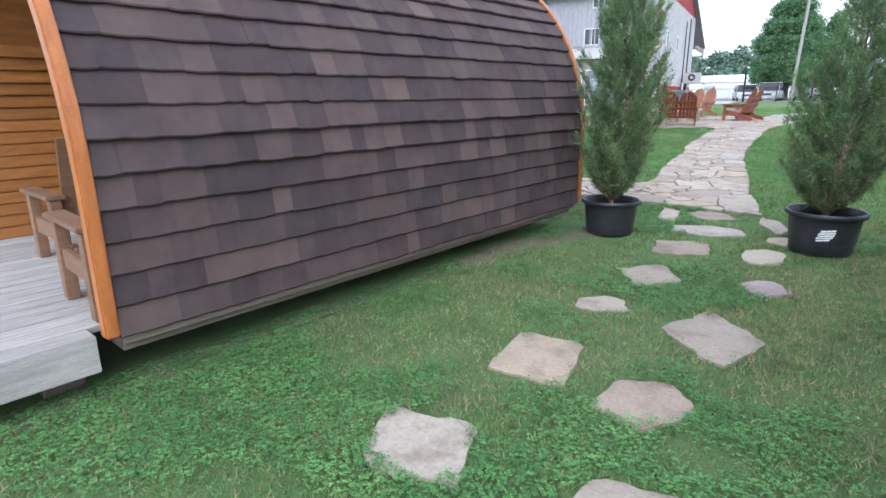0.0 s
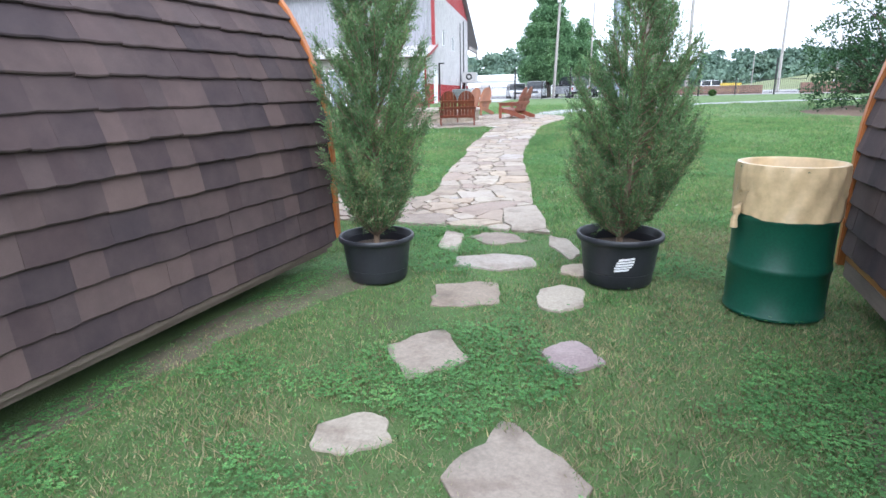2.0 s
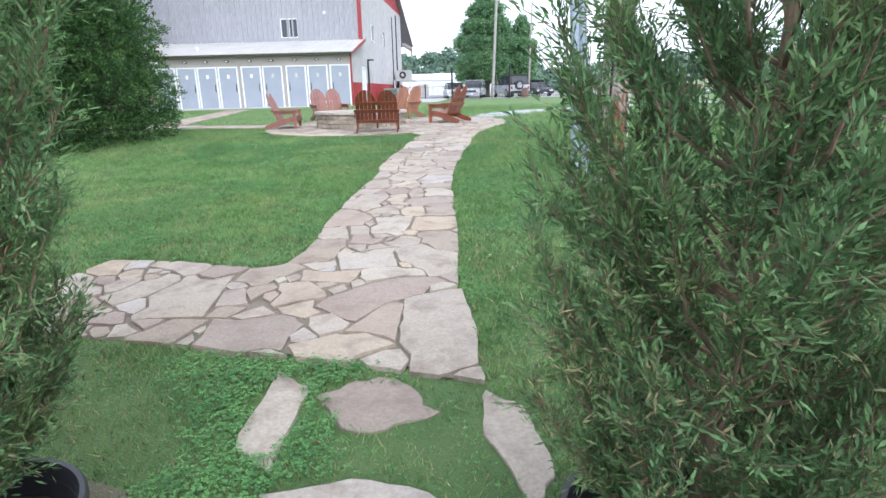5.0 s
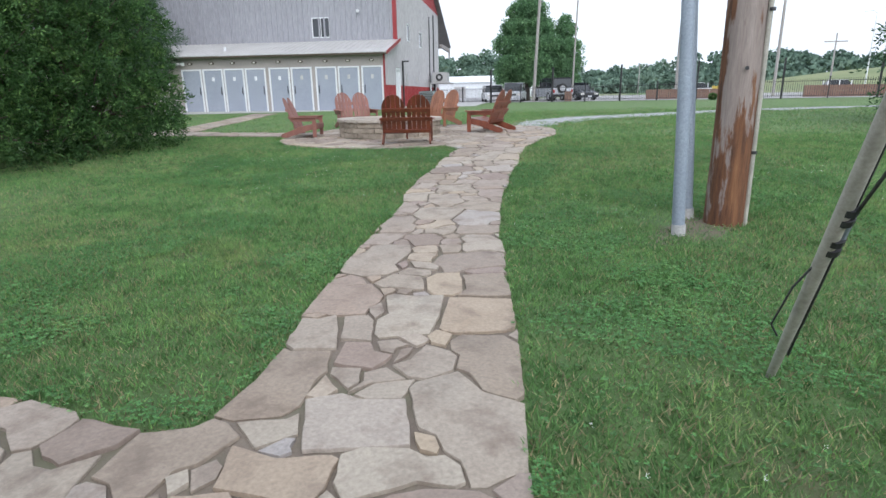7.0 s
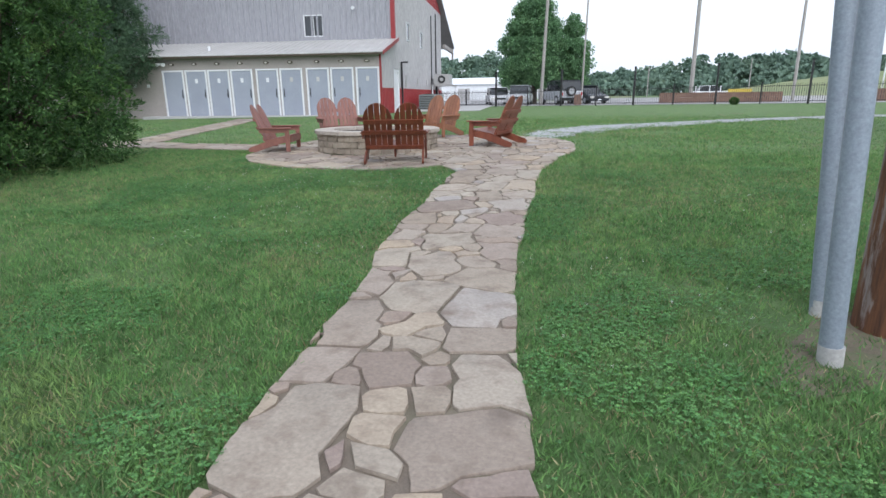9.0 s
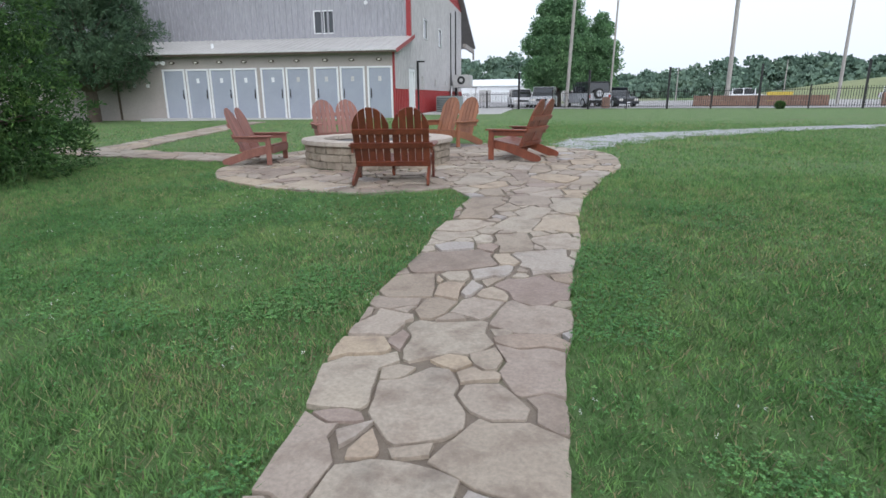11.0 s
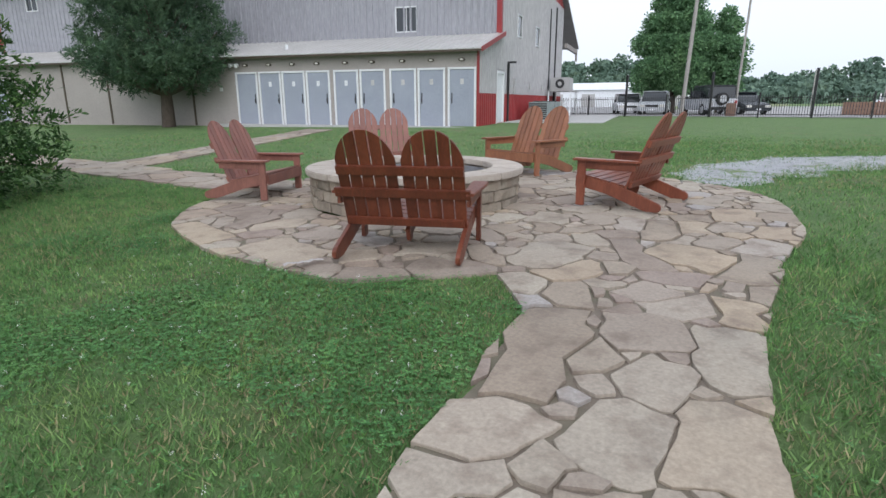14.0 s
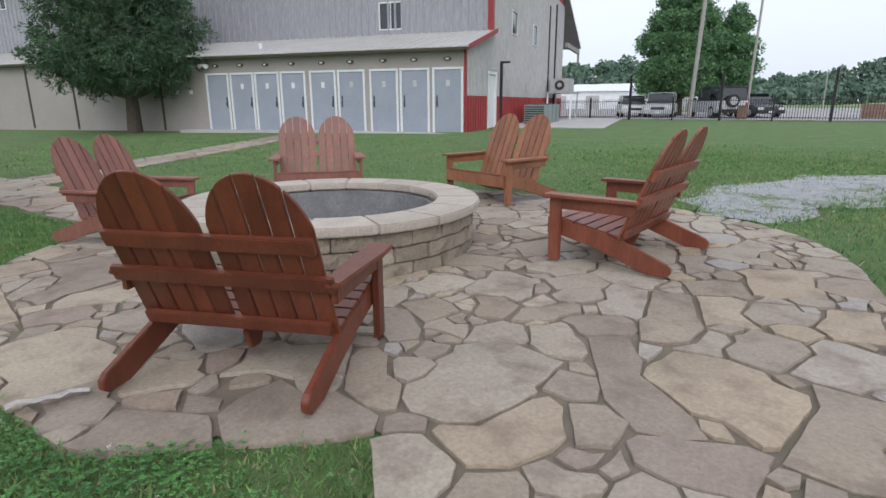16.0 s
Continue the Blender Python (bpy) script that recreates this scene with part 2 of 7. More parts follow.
M_PEBBLE = surface("limestone_pebbles", (0.32, 0.325, 0.335), (0.45, 0.455, 0.46), 6, 60, 0.9, bump=0.2, island=0.25, world_space=True)
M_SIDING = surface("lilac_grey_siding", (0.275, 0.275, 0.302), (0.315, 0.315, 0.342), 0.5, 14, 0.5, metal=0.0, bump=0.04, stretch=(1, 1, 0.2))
M_BEIGE = surface("beige_wall_panel", (0.295, 0.268, 0.250), (0.345, 0.313, 0.294), 0.6, 30, 0.8, bump=0.1)
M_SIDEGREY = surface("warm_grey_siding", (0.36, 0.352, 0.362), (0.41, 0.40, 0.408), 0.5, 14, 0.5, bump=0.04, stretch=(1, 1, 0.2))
M_RED = surface("barn_red_metal", (0.235, 0.018, 0.020), (0.30, 0.030, 0.032), 1.5, 30, 0.45, bump=0.05)
M_ROOF = surface("pale_metal_roof", (0.43, 0.415, 0.40), (0.52, 0.505, 0.49), 1.0, 20, 0.4, metal=0.1, bump=0.05)
M_WHITE = surface("white_painted_frame", (0.64, 0.65, 0.67), (0.70, 0.71, 0.72), 2, 40, 0.5, bump=0.04)
M_DOOR = surface("pale_blue_door_paint", (0.265, 0.29, 0.345), (0.305, 0.33, 0.385), 1.2, 40, 0.45, bump=0.04)
M_FASCIA = surface("grey_roof_edge", (0.20, 0.185, 0.18), (0.26, 0.24, 0.235), 1, 20, 0.5, bump=0.03)
M_DARK = surface("dark_fixture_metal", (0.025, 0.025, 0.027), (0.05, 0.05, 0.052), 6, 60, 0.45, metal=0.3, bump=0.04)
M_BRONZE = surface("bronze_fixture", (0.060, 0.045, 0.030), (0.096, 0.072, 0.051), 6, 60, 0.5, metal=0.3, bump=0.04)
M_LENS = surface("frosted_lens", (0.62, 0.60, 0.55), (0.72, 0.70, 0.66), 6, 60, 0.3, bump=0.0)
M_GLASS = glass_mat("window_glass", (0.02, 0.025, 0.03))
M_CARGLASS = glass_mat("car_glass", (0.012, 0.015, 0.018))
M_CARWHITE = surface("silver_car_paint", (0.50, 0.52, 0.55), (0.56, 0.58, 0.61), 2, 20, 0.25, metal=0.2, bump=0.0)
M_CARWHITE2 = surface("white_car_paint", (0.72, 0.73, 0.75), (0.76, 0.77, 0.79), 2, 20, 0.25, bump=0.0)
M_CARDARK = surface("dark_car_paint", (0.022, 0.026, 0.034), (0.03, 0.034, 0.042), 2, 20, 0.25, bump=0.0)
M_TYRE = surface("tyre_rubber", (0.016, 0.016, 0.017), (0.024, 0.024, 0.025), 6, 60, 0.85, bump=0.1)
M_RIM = surface("alloy_rim", (0.45, 0.46, 0.48), (0.55, 0.56, 0.58), 6, 60, 0.35, metal=0.6, bump=0.0)
M_LAMPRED = surface("red_lamp_lens", (0.30, 0.012, 0.012), (0.36, 0.02, 0.02), 6, 60, 0.25, bump=0.0)
M_FENCE = surface("black_fence_paint", (0.014, 0.014, 0.016), (0.024, 0.024, 0.026), 5, 50, 0.45, bump=0.0)
M_ASPHALT = surface("worn_parking_asphalt", (0.30, 0.29, 0.29), (0.38, 0.37, 0.365), 0.4, 30, 0.9, bump=0.2, world_space=True, stain=(0.21, 0.2, 0.2), stain_scale=0.12)
M_CONC = surface("grey_concrete", (0.38, 0.375, 0.37), (0.47, 0.46, 0.455), 0.8, 40, 0.9, bump=0.15, world_space=True)
M_BARK = surface("grey_brown_bark", (0.07, 0.055, 0.042), (0.13, 0.10, 0.08), 9, 60, 0.95, bump=0.8, stretch=(3, 3, 0.5), bump_dist=0.02)
M_TWIG = surface("juniper_twig_bark", (0.15, 0.105, 0.07), (0.24, 0.175, 0.12), 9, 60, 0.9, bump=0.4)
M_JUNIPER = leafy("juniper_foliage", (0.104, 0.197, 0.102), (0.145, 0.254, 0.122), (0.219, 0.306, 0.138), 4.0, 0.25, 0.7, 0.3)
M_CEDAR = leafy("cedar_foliage", (0.028, 0.070, 0.028), (0.062, 0.134, 0.046), (0.163, 0.267, 0.086), 2.2, 0.25, 0.6, 0.45)
M_PINELEAF = leafy("pine_needles", (0.051, 0.097, 0.066), (0.076, 0.135, 0.084), (0.111, 0.174, 0.103), 0.7, 0.12)
# green lightened to put the haze in front of the far trees into it
M_LEAF = leafy("hazed_broad_leaves", (0.108, 0.216, 0.120), (0.145, 0.271, 0.145), (0.191, 0.325, 0.167), 0.5, 0.3, 0.6, 0.25)
M_BERMLEAF = leafy("spruce_foliage", (0.034, 0.078, 0.042), (0.055, 0.112, 0.058), (0.085, 0.15, 0.07), 0.9, 0.2)
M_GRASS = leafy("grass_blades", (0.110, 0.233, 0.089), (0.159, 0.297, 0.116), (0.233, 0.330, 0.141), 1.3, 0.35, 0.6, 0.4)
M_DRY = leafy("dry_grass_blades", (0.25, 0.23, 0.15), (0.33, 0.305, 0.20), (0.21, 0.265, 0.135), 2.0, 0.3)
M_CLOVER = leafy("clover_leaves", (0.088, 0.229, 0.089), (0.131, 0.302, 0.116), (0.191, 0.356, 0.144), 1.6, 0.35, 0.55, 0.4)
# leaf colours paled and blued to carry the distance haze over the hills
M_WOODS = leafy("hazed_far_woods_leaves", (0.101, 0.163, 0.137), (0.127, 0.195, 0.157), (0.163, 0.231, 0.175), 0.06, 0.0, 0.8, 0.15)
M_FIELD = surface("far_field_grass", (0.15, 0.19, 0.08), (0.22, 0.24, 0.11), 0.08, 2.0, 0.95, bump=0.1, world_space=True)
M_BRICK = surface("planter_brick", (0.17, 0.105, 0.08), (0.25, 0.155, 0.115), 2, 30, 0.9, bump=0.3)
M_YELLOW = surface("yellow_paint", (0.55, 0.40, 0.05), (0.62, 0.47, 0.08), 2, 30, 0.5, bump=0.0)
M_WHITEFAR = surface("white_metal_shed", (0.68, 0.70, 0.72), (0.76, 0.78, 0.80), 0.3, 5, 0.5, bump=0.0)
M_FLOWER = surface("white_clover_bloom", (0.7, 0.7, 0.66), (0.8, 0.8, 0.76), 6, 60, 0.8, bump=0.0)
M_PAPER = surface("crumpled_paper", (0.34, 0.31, 0.3), (0.46, 0.43, 0.42), 12, 80, 0.8, bump=0.3)


# ---- building blocks ----
class Build:
    """Collects simple solids into one mesh."""

    def __init__(self):
        self.v, self.f = [], []

    def add(self, vs, fs):
        n = len(self.v)
        self.v += [tuple(p) for p in vs]
        self.f += [tuple(i + n for i in f) for f in fs]
        return self

    def box(self, x0, x1, y0, y1, z0, z1, m=None):
        vs = [Vector(p) for p in ((x0, y0, z0), (x1, y0, z0), (x1, y1, z0), (x0, y1, z0), (x0, y0, z1), (x1, y0, z1), (x1, y1, z1), (x0, y1, z1))]
        if m is not None:
            vs = [m @ p for p in vs]
        return self.add(vs, ((3, 2, 1, 0), (4, 5, 6, 7), (0, 1, 5, 4), (1, 2, 6, 5), (2, 3, 7, 6), (3, 0, 4, 7)))

    def prism(self, poly, z0, z1, m=None):
        """A polygon in x, y, raised from z0 to z1."""
        n = len(poly)
        vs = [Vector((x, y, z0)) for x, y in poly] + [Vector((x, y, z1)) for x, y in poly]
        if m is not None:
            vs = [m @ p for p in vs]
        return self.add(vs, [tuple(range(n - 1, -1, -1)), tuple(range(n, 2 * n))] + [(i, (i + 1) % n, n + (i + 1) % n, n + i) for i in range(n)])

    def tube(self, pts, radii, seg=10, cap=True):
        """A round bar through points, with a radius at each."""
        pts = [Vector(p) for p in pts]
        rings = []
        for i, p in enumerate(pts):
            d = (pts[min(i + 1, len(pts) - 1)] - pts[max(i - 1, 0)]).normalized()
            a = d.orthogonal().normalized() if abs(d.z) < 0.9 else Vector((1, 0, 0)).cross(d).normalized()
            b = d.cross(a)
            r = radii[i] if isinstance(radii, (list, tuple)) else radii
            rings += [p + r * (math.cos(2 * math.pi * k / seg) * a + math.sin(2 * math.pi * k / seg) * b) for k in range(seg)]
        fs = [(i * seg + k, i * seg + (k + 1) % seg, (i + 1) * seg + (k + 1) % seg, (i + 1) * seg + k) for i in range(len(pts) - 1) for k in range(seg)]
        if cap:
            fs += [tuple(range(seg - 1, -1, -1)), tuple(range((len(pts) - 1) * seg, len(pts) * seg))]
        return self.add(rings, fs)

    def lathe(self, prof, seg=40, arc=1.0, close=False):
        """A profile of (radius, height) turned round the z axis."""
        n = len(prof)
        vs = [(r * math.cos(2 * math.pi * k / seg), r * math.sin(2 * math.pi * k / seg), z) for k in range(seg) for r, z in prof]
        last = n if close else n - 1
        return self.add(vs, [(k * n + i, ((k + 1) % seg) * n + i, ((k + 1) % seg) * n + (i + 1) % n, k * n + (i + 1) % n) for k in range(seg) for i in range(last)])

    def mesh(self, name, mat, bevel=0.0, smooth=False):
        me = bpy.data.meshes.new(name)
        me.from_pydata(self.v, [], self.f)
        bm = bmesh.new()
        bm.from_mesh(me)
        bmesh.ops.recalc_face_normals(bm, faces=bm.faces)
        if bevel:
            bmesh.ops.bevel(bm, geom=[e for e in bm.edges if len(e.link_faces) == 2 and e.calc_face_angle(0) > 0.6], offset=bevel, segments=2, affect="EDGES", clamp_overlap=True)
        bm.to_mesh(me)
        bm.free()
        me.materials.append(mat)
        if smooth:
            me.shade_smooth()
            me.set_sharp_from_angle(angle=radians(40))
        return me


def link(name, me, parent=None, m=None, label="", kind=""):
    ob = new(name, me)
    if parent is not None:
        ob.parent = parent
    if m is not None:
        ob.matrix_basis = m
    if label or kind:
        tagged(ob, label, kind=kind)
    return ob


def part(name, b, mat, parent=None, label="", bevel=0.0, smooth=False, m=None, kind=""):
    return link(name, b.mesh(name, mat, bevel, smooth), parent, m, label, kind)


def thing(name, label, category, m=None, group="", kind=""):
    ob = new(name)
    ob.empty_display_size = 0.2
    if m is not None:
        ob.matrix_basis = m
    return tagged(ob, label, category, group, kind)


def poly_mesh(name, V, mat):
    """A mesh of many separate polygons: V is (count, corners, 3)."""
    n, k = V.shape[:2]
    me = bpy.data.meshes.new(name)
    me.vertices.add(n * k)
    me.vertices.foreach_set("co", np.ascontiguousarray(V, dtype=np.float32).ravel())
    me.loops.add(n * k)
    me.loops.foreach_set("vertex_index", np.arange(n * k, dtype=np.int32))
    me.polygons.add(n)
    me.polygons.foreach_set("loop_start", np.arange(0, n * k, k, dtype=np.int32))
    me.update(calc_edges=True)
    me.validate()
    me.materials.append(mat)
    return me


def unit(a):
    return a / np.maximum(np.linalg.norm(a, axis=-1, keepdims=True), 1e-9)


def leaf_quads(P, D, length, width, r, spread=0.6):
    """Pointed leaves at P along D (with spread), each a diamond of that length and width."""
    n = len(P)
    d = unit(D + spread * r.normal(size=(n, 3)))
    s = unit(np.cross(d, r.normal(size=(n, 3))))
    L, W = (length * r.uniform(0.6, 1.3, (n, 1))), (width * r.uniform(0.7, 1.3, (n, 1)))
    return np.stack([P, P + d * L * 0.45 + s * W * 0.5, P + d * L, P + d * L * 0.45 - s * W * 0.5], 1)


# ---- ground height: the lawn rises gently from the cabins to the barn ----
GY = np.array([-80, 0, 4, 6, 9, 12, 14, 16, 18, 20, 25, 33, 45, 60, 600.0])
GZ = np.array([-0.1, 0.0, 0.03, 0.07, 0.16, 0.22, 0.27, 0.40, 0.52, 0.57, 0.70, 0.93, 0.93, 0.84, 0.84])


def ground(x, y):
    x, y = np.asarray(x, float), np.asarray(y, float)
    z = sum(np.interp(y + o, GY, GZ) for o in (-1.2, -0.6, 0.0, 0.6, 1.2)) / 5
    return z + 0.006 * np.clip(x, -26, 20)


def gz(x, y):
    return float(ground(x, y))


def on_ground(x, y, yaw=0.0, up=0.0):
    return pose(x, y, gz(x, y) + up, 0, 0, yaw)


# ---- ground sheet ----
def ground_sheet():
    xs = np.concatenate([[-900, -400, -200, -120, -80, -60], np.arange(-44, -14, 1.0), np.arange(-14, 6, 0.35), np.arange(6, 30, 1.5), [40, 60, 90, 150, 300, 900]])
    ys = np.concatenate([[-900, -300, -100, -50, -25], np.arange(-12, 0, 1.0), np.arange(0, 26, 0.35), np.arange(26, 62, 1.5), [70, 90, 130, 200, 350, 600, 1500]])
    X, Y = np.meshgrid(xs, ys)
    Z = ground(X, Y)
    for i in range(X.shape[0]):
        for j in range(X.shape[1]):
            if -16 < X[i, j] < 8 and -2 < Y[i, j] < 30:
                Z[i, j] += 0.012 * noise.noise((X[i, j] * 0.9, Y[i, j] * 0.9, 0))
    n = len(xs)
    b = Build()
    b.v = list(zip(X.ravel().tolist(), Y.ravel().tolist(), (Z.ravel() - 0.012).tolist()))
    b.f = [(i * n + j, i * n + j + 1, (i + 1) * n + j + 1, (i + 1) * n + j) for i in range(len(ys) - 1) for j in range(n - 1)]
    return tagged(part("ground", b, M_SOIL, smooth=True), "green mown lawn with bare brown patches", "lawn", kind="structure")


ground_sheet()

# ---- flagstone path and patio: plan ----
PATIO, PATIO_A, PATIO_B = (-7.0, 20.92), 3.42, 3.02
PIT, PIT_R = (-7.80, 20.84), 1.33
PATH_Y = [7.35, 8.7, 9.8, 10.7, 12.1, 13.3, 14.5, 16.0, 17.0, 18.1, 19.6]
PATH_L = [-3.40, -3.40, -3.62, -3.84, -4.13, -4.42, -4.68, -4.90, -4.97, -5.15, -5.5]
PATH_R = [-1.42, -1.92, -2.17, -2.42, -2.83, -3.10, -3.33, -3.50, -3.62, -3.74, -3.70]


def wob(x, y, a=0.05, s=1.7):
    return a * noise.noise((x * s, y * s, 3.1))


def in_paving(x, y):
    w = wob(x, y, 0.09, 1.3)
    if (x - PIT[0]) ** 2 + (y - PIT[1]) ** 2 < (PIT_R - 0.03) ** 2:
        return False
    if y < 18.58 + 0.4 * w - (0.75 if x < -5.55 else 1.2) * abs(x + 5.55) and -6.5 < x < -5.05:
        return False
    if (abs(x - PATIO[0]) / (PATIO_A + w)) ** 2.5 + (abs(y - PATIO[1]) / (PATIO_B + w)) ** 2.5 < 1:
        return True
    if 7.35 + 0.4 * w < y < 19.6 and np.interp(y, PATH_Y, PATH_L) + w < x < np.interp(y, PATH_Y, PATH_R) + 0.6 * w:
        return True
    return -8.5 < x < -2.5 and 7.35 + 0.4 * w < y < 8.72 + w + 0.25 * max(0.0, x + 3.7)


def in_side_path(x, y):
    w = wob(x, y, 0.12, 0.9)
    if -24 < x < -10.2 and abs(y - 20.75 + 0.05 * (x + 12)) < 0.55 + w:
        return True
    t = (y - 20.8) / 9.9
    return 0 < t < 1 and abs(x - (-15.1 - 3.6 * t)) < 0.62 + w


def pull(x, y, fx, fy, inside):
    """Moves a corner back towards the slab's seed until it lies inside the paving."""
    if inside(fx, fy):
        return fx, fy
    a, c = 0.0, 1.0
    for _ in range(11):
        h = (a + c) / 2
        if inside(x + (fx - x) * h, y + (fy - y) * h):
            a = h
        else:
            c = h
    return x + (fx - x) * a, y + (fy - y) * a


def slab(b, c, poly, top, thick, r, rough=0.004, local=False):
    """One flagstone: uneven top, worn rounded edge, sides down into the ground."""
    n = len(poly)
    ox, oy = c if local else (0, 0)
    oz = gz(*c) if local else 0.0
    tx, ty = r.uniform(-0.012, 0.012), r.uniform(-0.012, 0.012)

    def lift(x, y, d):
        return (x - ox, y - oy, gz(x, y) + top + tx * (x - c[0]) + ty * (y - c[1]) + d + rough * noise.noise((x * 8, y * 8, 0)) - oz)
    ins = [(c[0] + (x - c[0]) * 0.984, c[1] + (y - c[1]) * 0.984) for x, y in poly]
    vs = [lift(x, y, -thick) for x, y in poly] + [lift(x, y, -0.004) for x, y in poly] + [lift(x, y, 0) for x, y in ins] + [lift(c[0], c[1], 0.002)]
    fs = []
    for i in range(n):
        j = (i + 1) % n
        fs += [(i, j, n + j, n + i), (n + i, n + j, 2 * n + j, 2 * n + i), (2 * n + i, 2 * n + j, 3 * n)]
    b.add(vs, fs)


def bed(name, label, inside, x0, x1, y0, y1, step, up):
    """The sandy bed in which slabs lie."""
    b = Build()
    xs, ys = np.arange(x0, x1, step), np.arange(y0, y1, step)
    for x in xs:
        for y in ys:
            if inside(x + step / 2, y + step / 2) and all(inside(x + a * step, y + c * step) for a, c in ((0, 0), (1, 0), (0, 1), (1, 1))):
                b.add([(x + a * step, y + c * step, gz(x + a * step, y + c * step) + up) for a, c in ((0, 0), (1, 0), (1, 1), (0, 1))], [(0, 1, 2, 3)])
    return tagged(part(name, b, M_JOINT), label, "paving", kind="structure")


# ---- rows and lists of things ----
STEPS = [(-1.53, 1.58, 0.27, 0.20, -20), (-1.58, 2.66, 0.32, 0.21, -70), (-0.91, 2.55, 0.24, 0.19, 60), (-0.88, 3.58, 0.35, 0.21, -66), (-1.68, 3.67, 0.19, 0.14, 35),
         (-1.66, 4.53, 0.26, 0.19, -66), (-0.84, 4.73, 0.18, 0.14, -70), (-1.74, 5.51, 0.26, 0.22, 5), (-1.05, 5.63, 0.26, 0.16, 88), (-1.74, 6.32, 0.36, 0.22, 11),
         (-2.35, 6.86, 0.33, 0.10, -72), (-1.92, 7.04, 0.26, 0.18, -10), (-1.24, 6.92, 0.35, 0.10, -65), (-1.03, 6.27, 0.15, 0.12, -85), (-0.64, 1.74, 0.24, 0.16, 35)]


def near_step(x, y):
    for a, b, rx, ry, turn in STEPS:
        c, q = math.cos(radians(turn)), math.sin(radians(turn))
        u, v = (x - a) * c + (y - b) * q, (y - b) * c - (x - a) * q
        if (u / (rx + 0.03)) ** 2 + (v / (ry + 0.03)) ** 2 < 0.85:
            return True
    return False


def stepping_stones():
    r = np.random.default_rng(11)
    mats = {6: surface("plum_flagstone", (0.26, 0.20, 0.20), (0.36, 0.29, 0.28), 5, 55, 0.85, bump=0.3, world_space=True)}
    for k, (x, y, rx, ry, turn) in enumerate(STEPS):
        a0, n = radians(turn), 26
        corners = r.integers(4, 7)
        ph = r.uniform(0, 6.28)
        poly = []
        for i in range(n):
            a = 2 * math.pi * i / n
            q = 1.0 / max(math.cos(((a + ph) % (2 * math.pi / corners)) - math.pi / corners), 0.72) * 0.9 + 0.16 * noise.noise((math.cos(a) * 1.6, math.sin(a) * 1.6, k * 3.3)) + 0.09 * noise.noise((math.cos(a) * 5, math.sin(a) * 5, k * 3.3))
            px, py = rx * 1.06 * q * math.cos(a), ry * 1.14 * q * math.sin(a)
            poly.append((x + px * math.cos(a0) - py * math.sin(a0), y + px * math.sin(a0) + py * math.cos(a0)))
        b = Build()
        slab(b, (x, y), poly, 0.006, 0.06, r, 0.008, local=True)
        ob = part("stepping_stone", b, mats.get(k, M_STONE), m=pose(x, y, gz(x, y)), smooth=True)
        tagged(ob, "plum-grey flat stepping stone set in the grass" if k == 6 else "tan flat irregular stepping stone set in the grass", "stepping stone", "stepping stones")


# ---- cabins ----
def cabin_profile(n, hw, base, top):
    """Arch from the sill at +x over the ridge to the sill at -x: points (x, z)."""
    pts = [(hw, base)]
    for i in range(n + 1):
        a = math.pi * i / n
        pts.append((hw * math.cos(a), base + 0.75 + (top - base - 0.75) * math.sin(a)))
    pts.append((-hw, base))
    return pts


def along(prof, s):
    for (ax, az), (bx, bz) in zip(prof, prof[1:]):
        L = math.hypot(bx - ax, bz - az)
        if s <= L:
            return ax + (bx - ax) * s / L, az + (bz - az) * s / L, (bx - ax) / L, (bz - az) / L
        s -= L
    return None


def arch_band(b, prof, y0, y1, t_in, t_out):
    n = len(prof)
    vs = []
    for i, (x, z) in enumerate(prof):
        ax, az = prof[max(i - 1, 0)]
        cx, cz = prof[min(i + 1, n - 1)]
        L = math.hypot(cx - ax, cz - az)
        nx, nz = (cz - az) / L, -(cx - ax) / L
        vs += [(x + nx * t_out, y0, z + nz * t_out), (x + nx * t_out, y1, z + nz * t_out), (x - nx * t_in, y1, z - nz * t_in), (x - nx * t_in, y0, z - nz * t_in)]
    fs = [(4 * i + k, 4 * i + (k + 1) % 4, 4 * i + 4 + (k + 1) % 4, 4 * i + 4 + k) for i in range(n - 1) for k in range(4)]
    b.add(vs, fs + [(3, 2, 1, 0), (4 * n - 4, 4 * n - 3, 4 * n - 2, 4 * n - 1)])


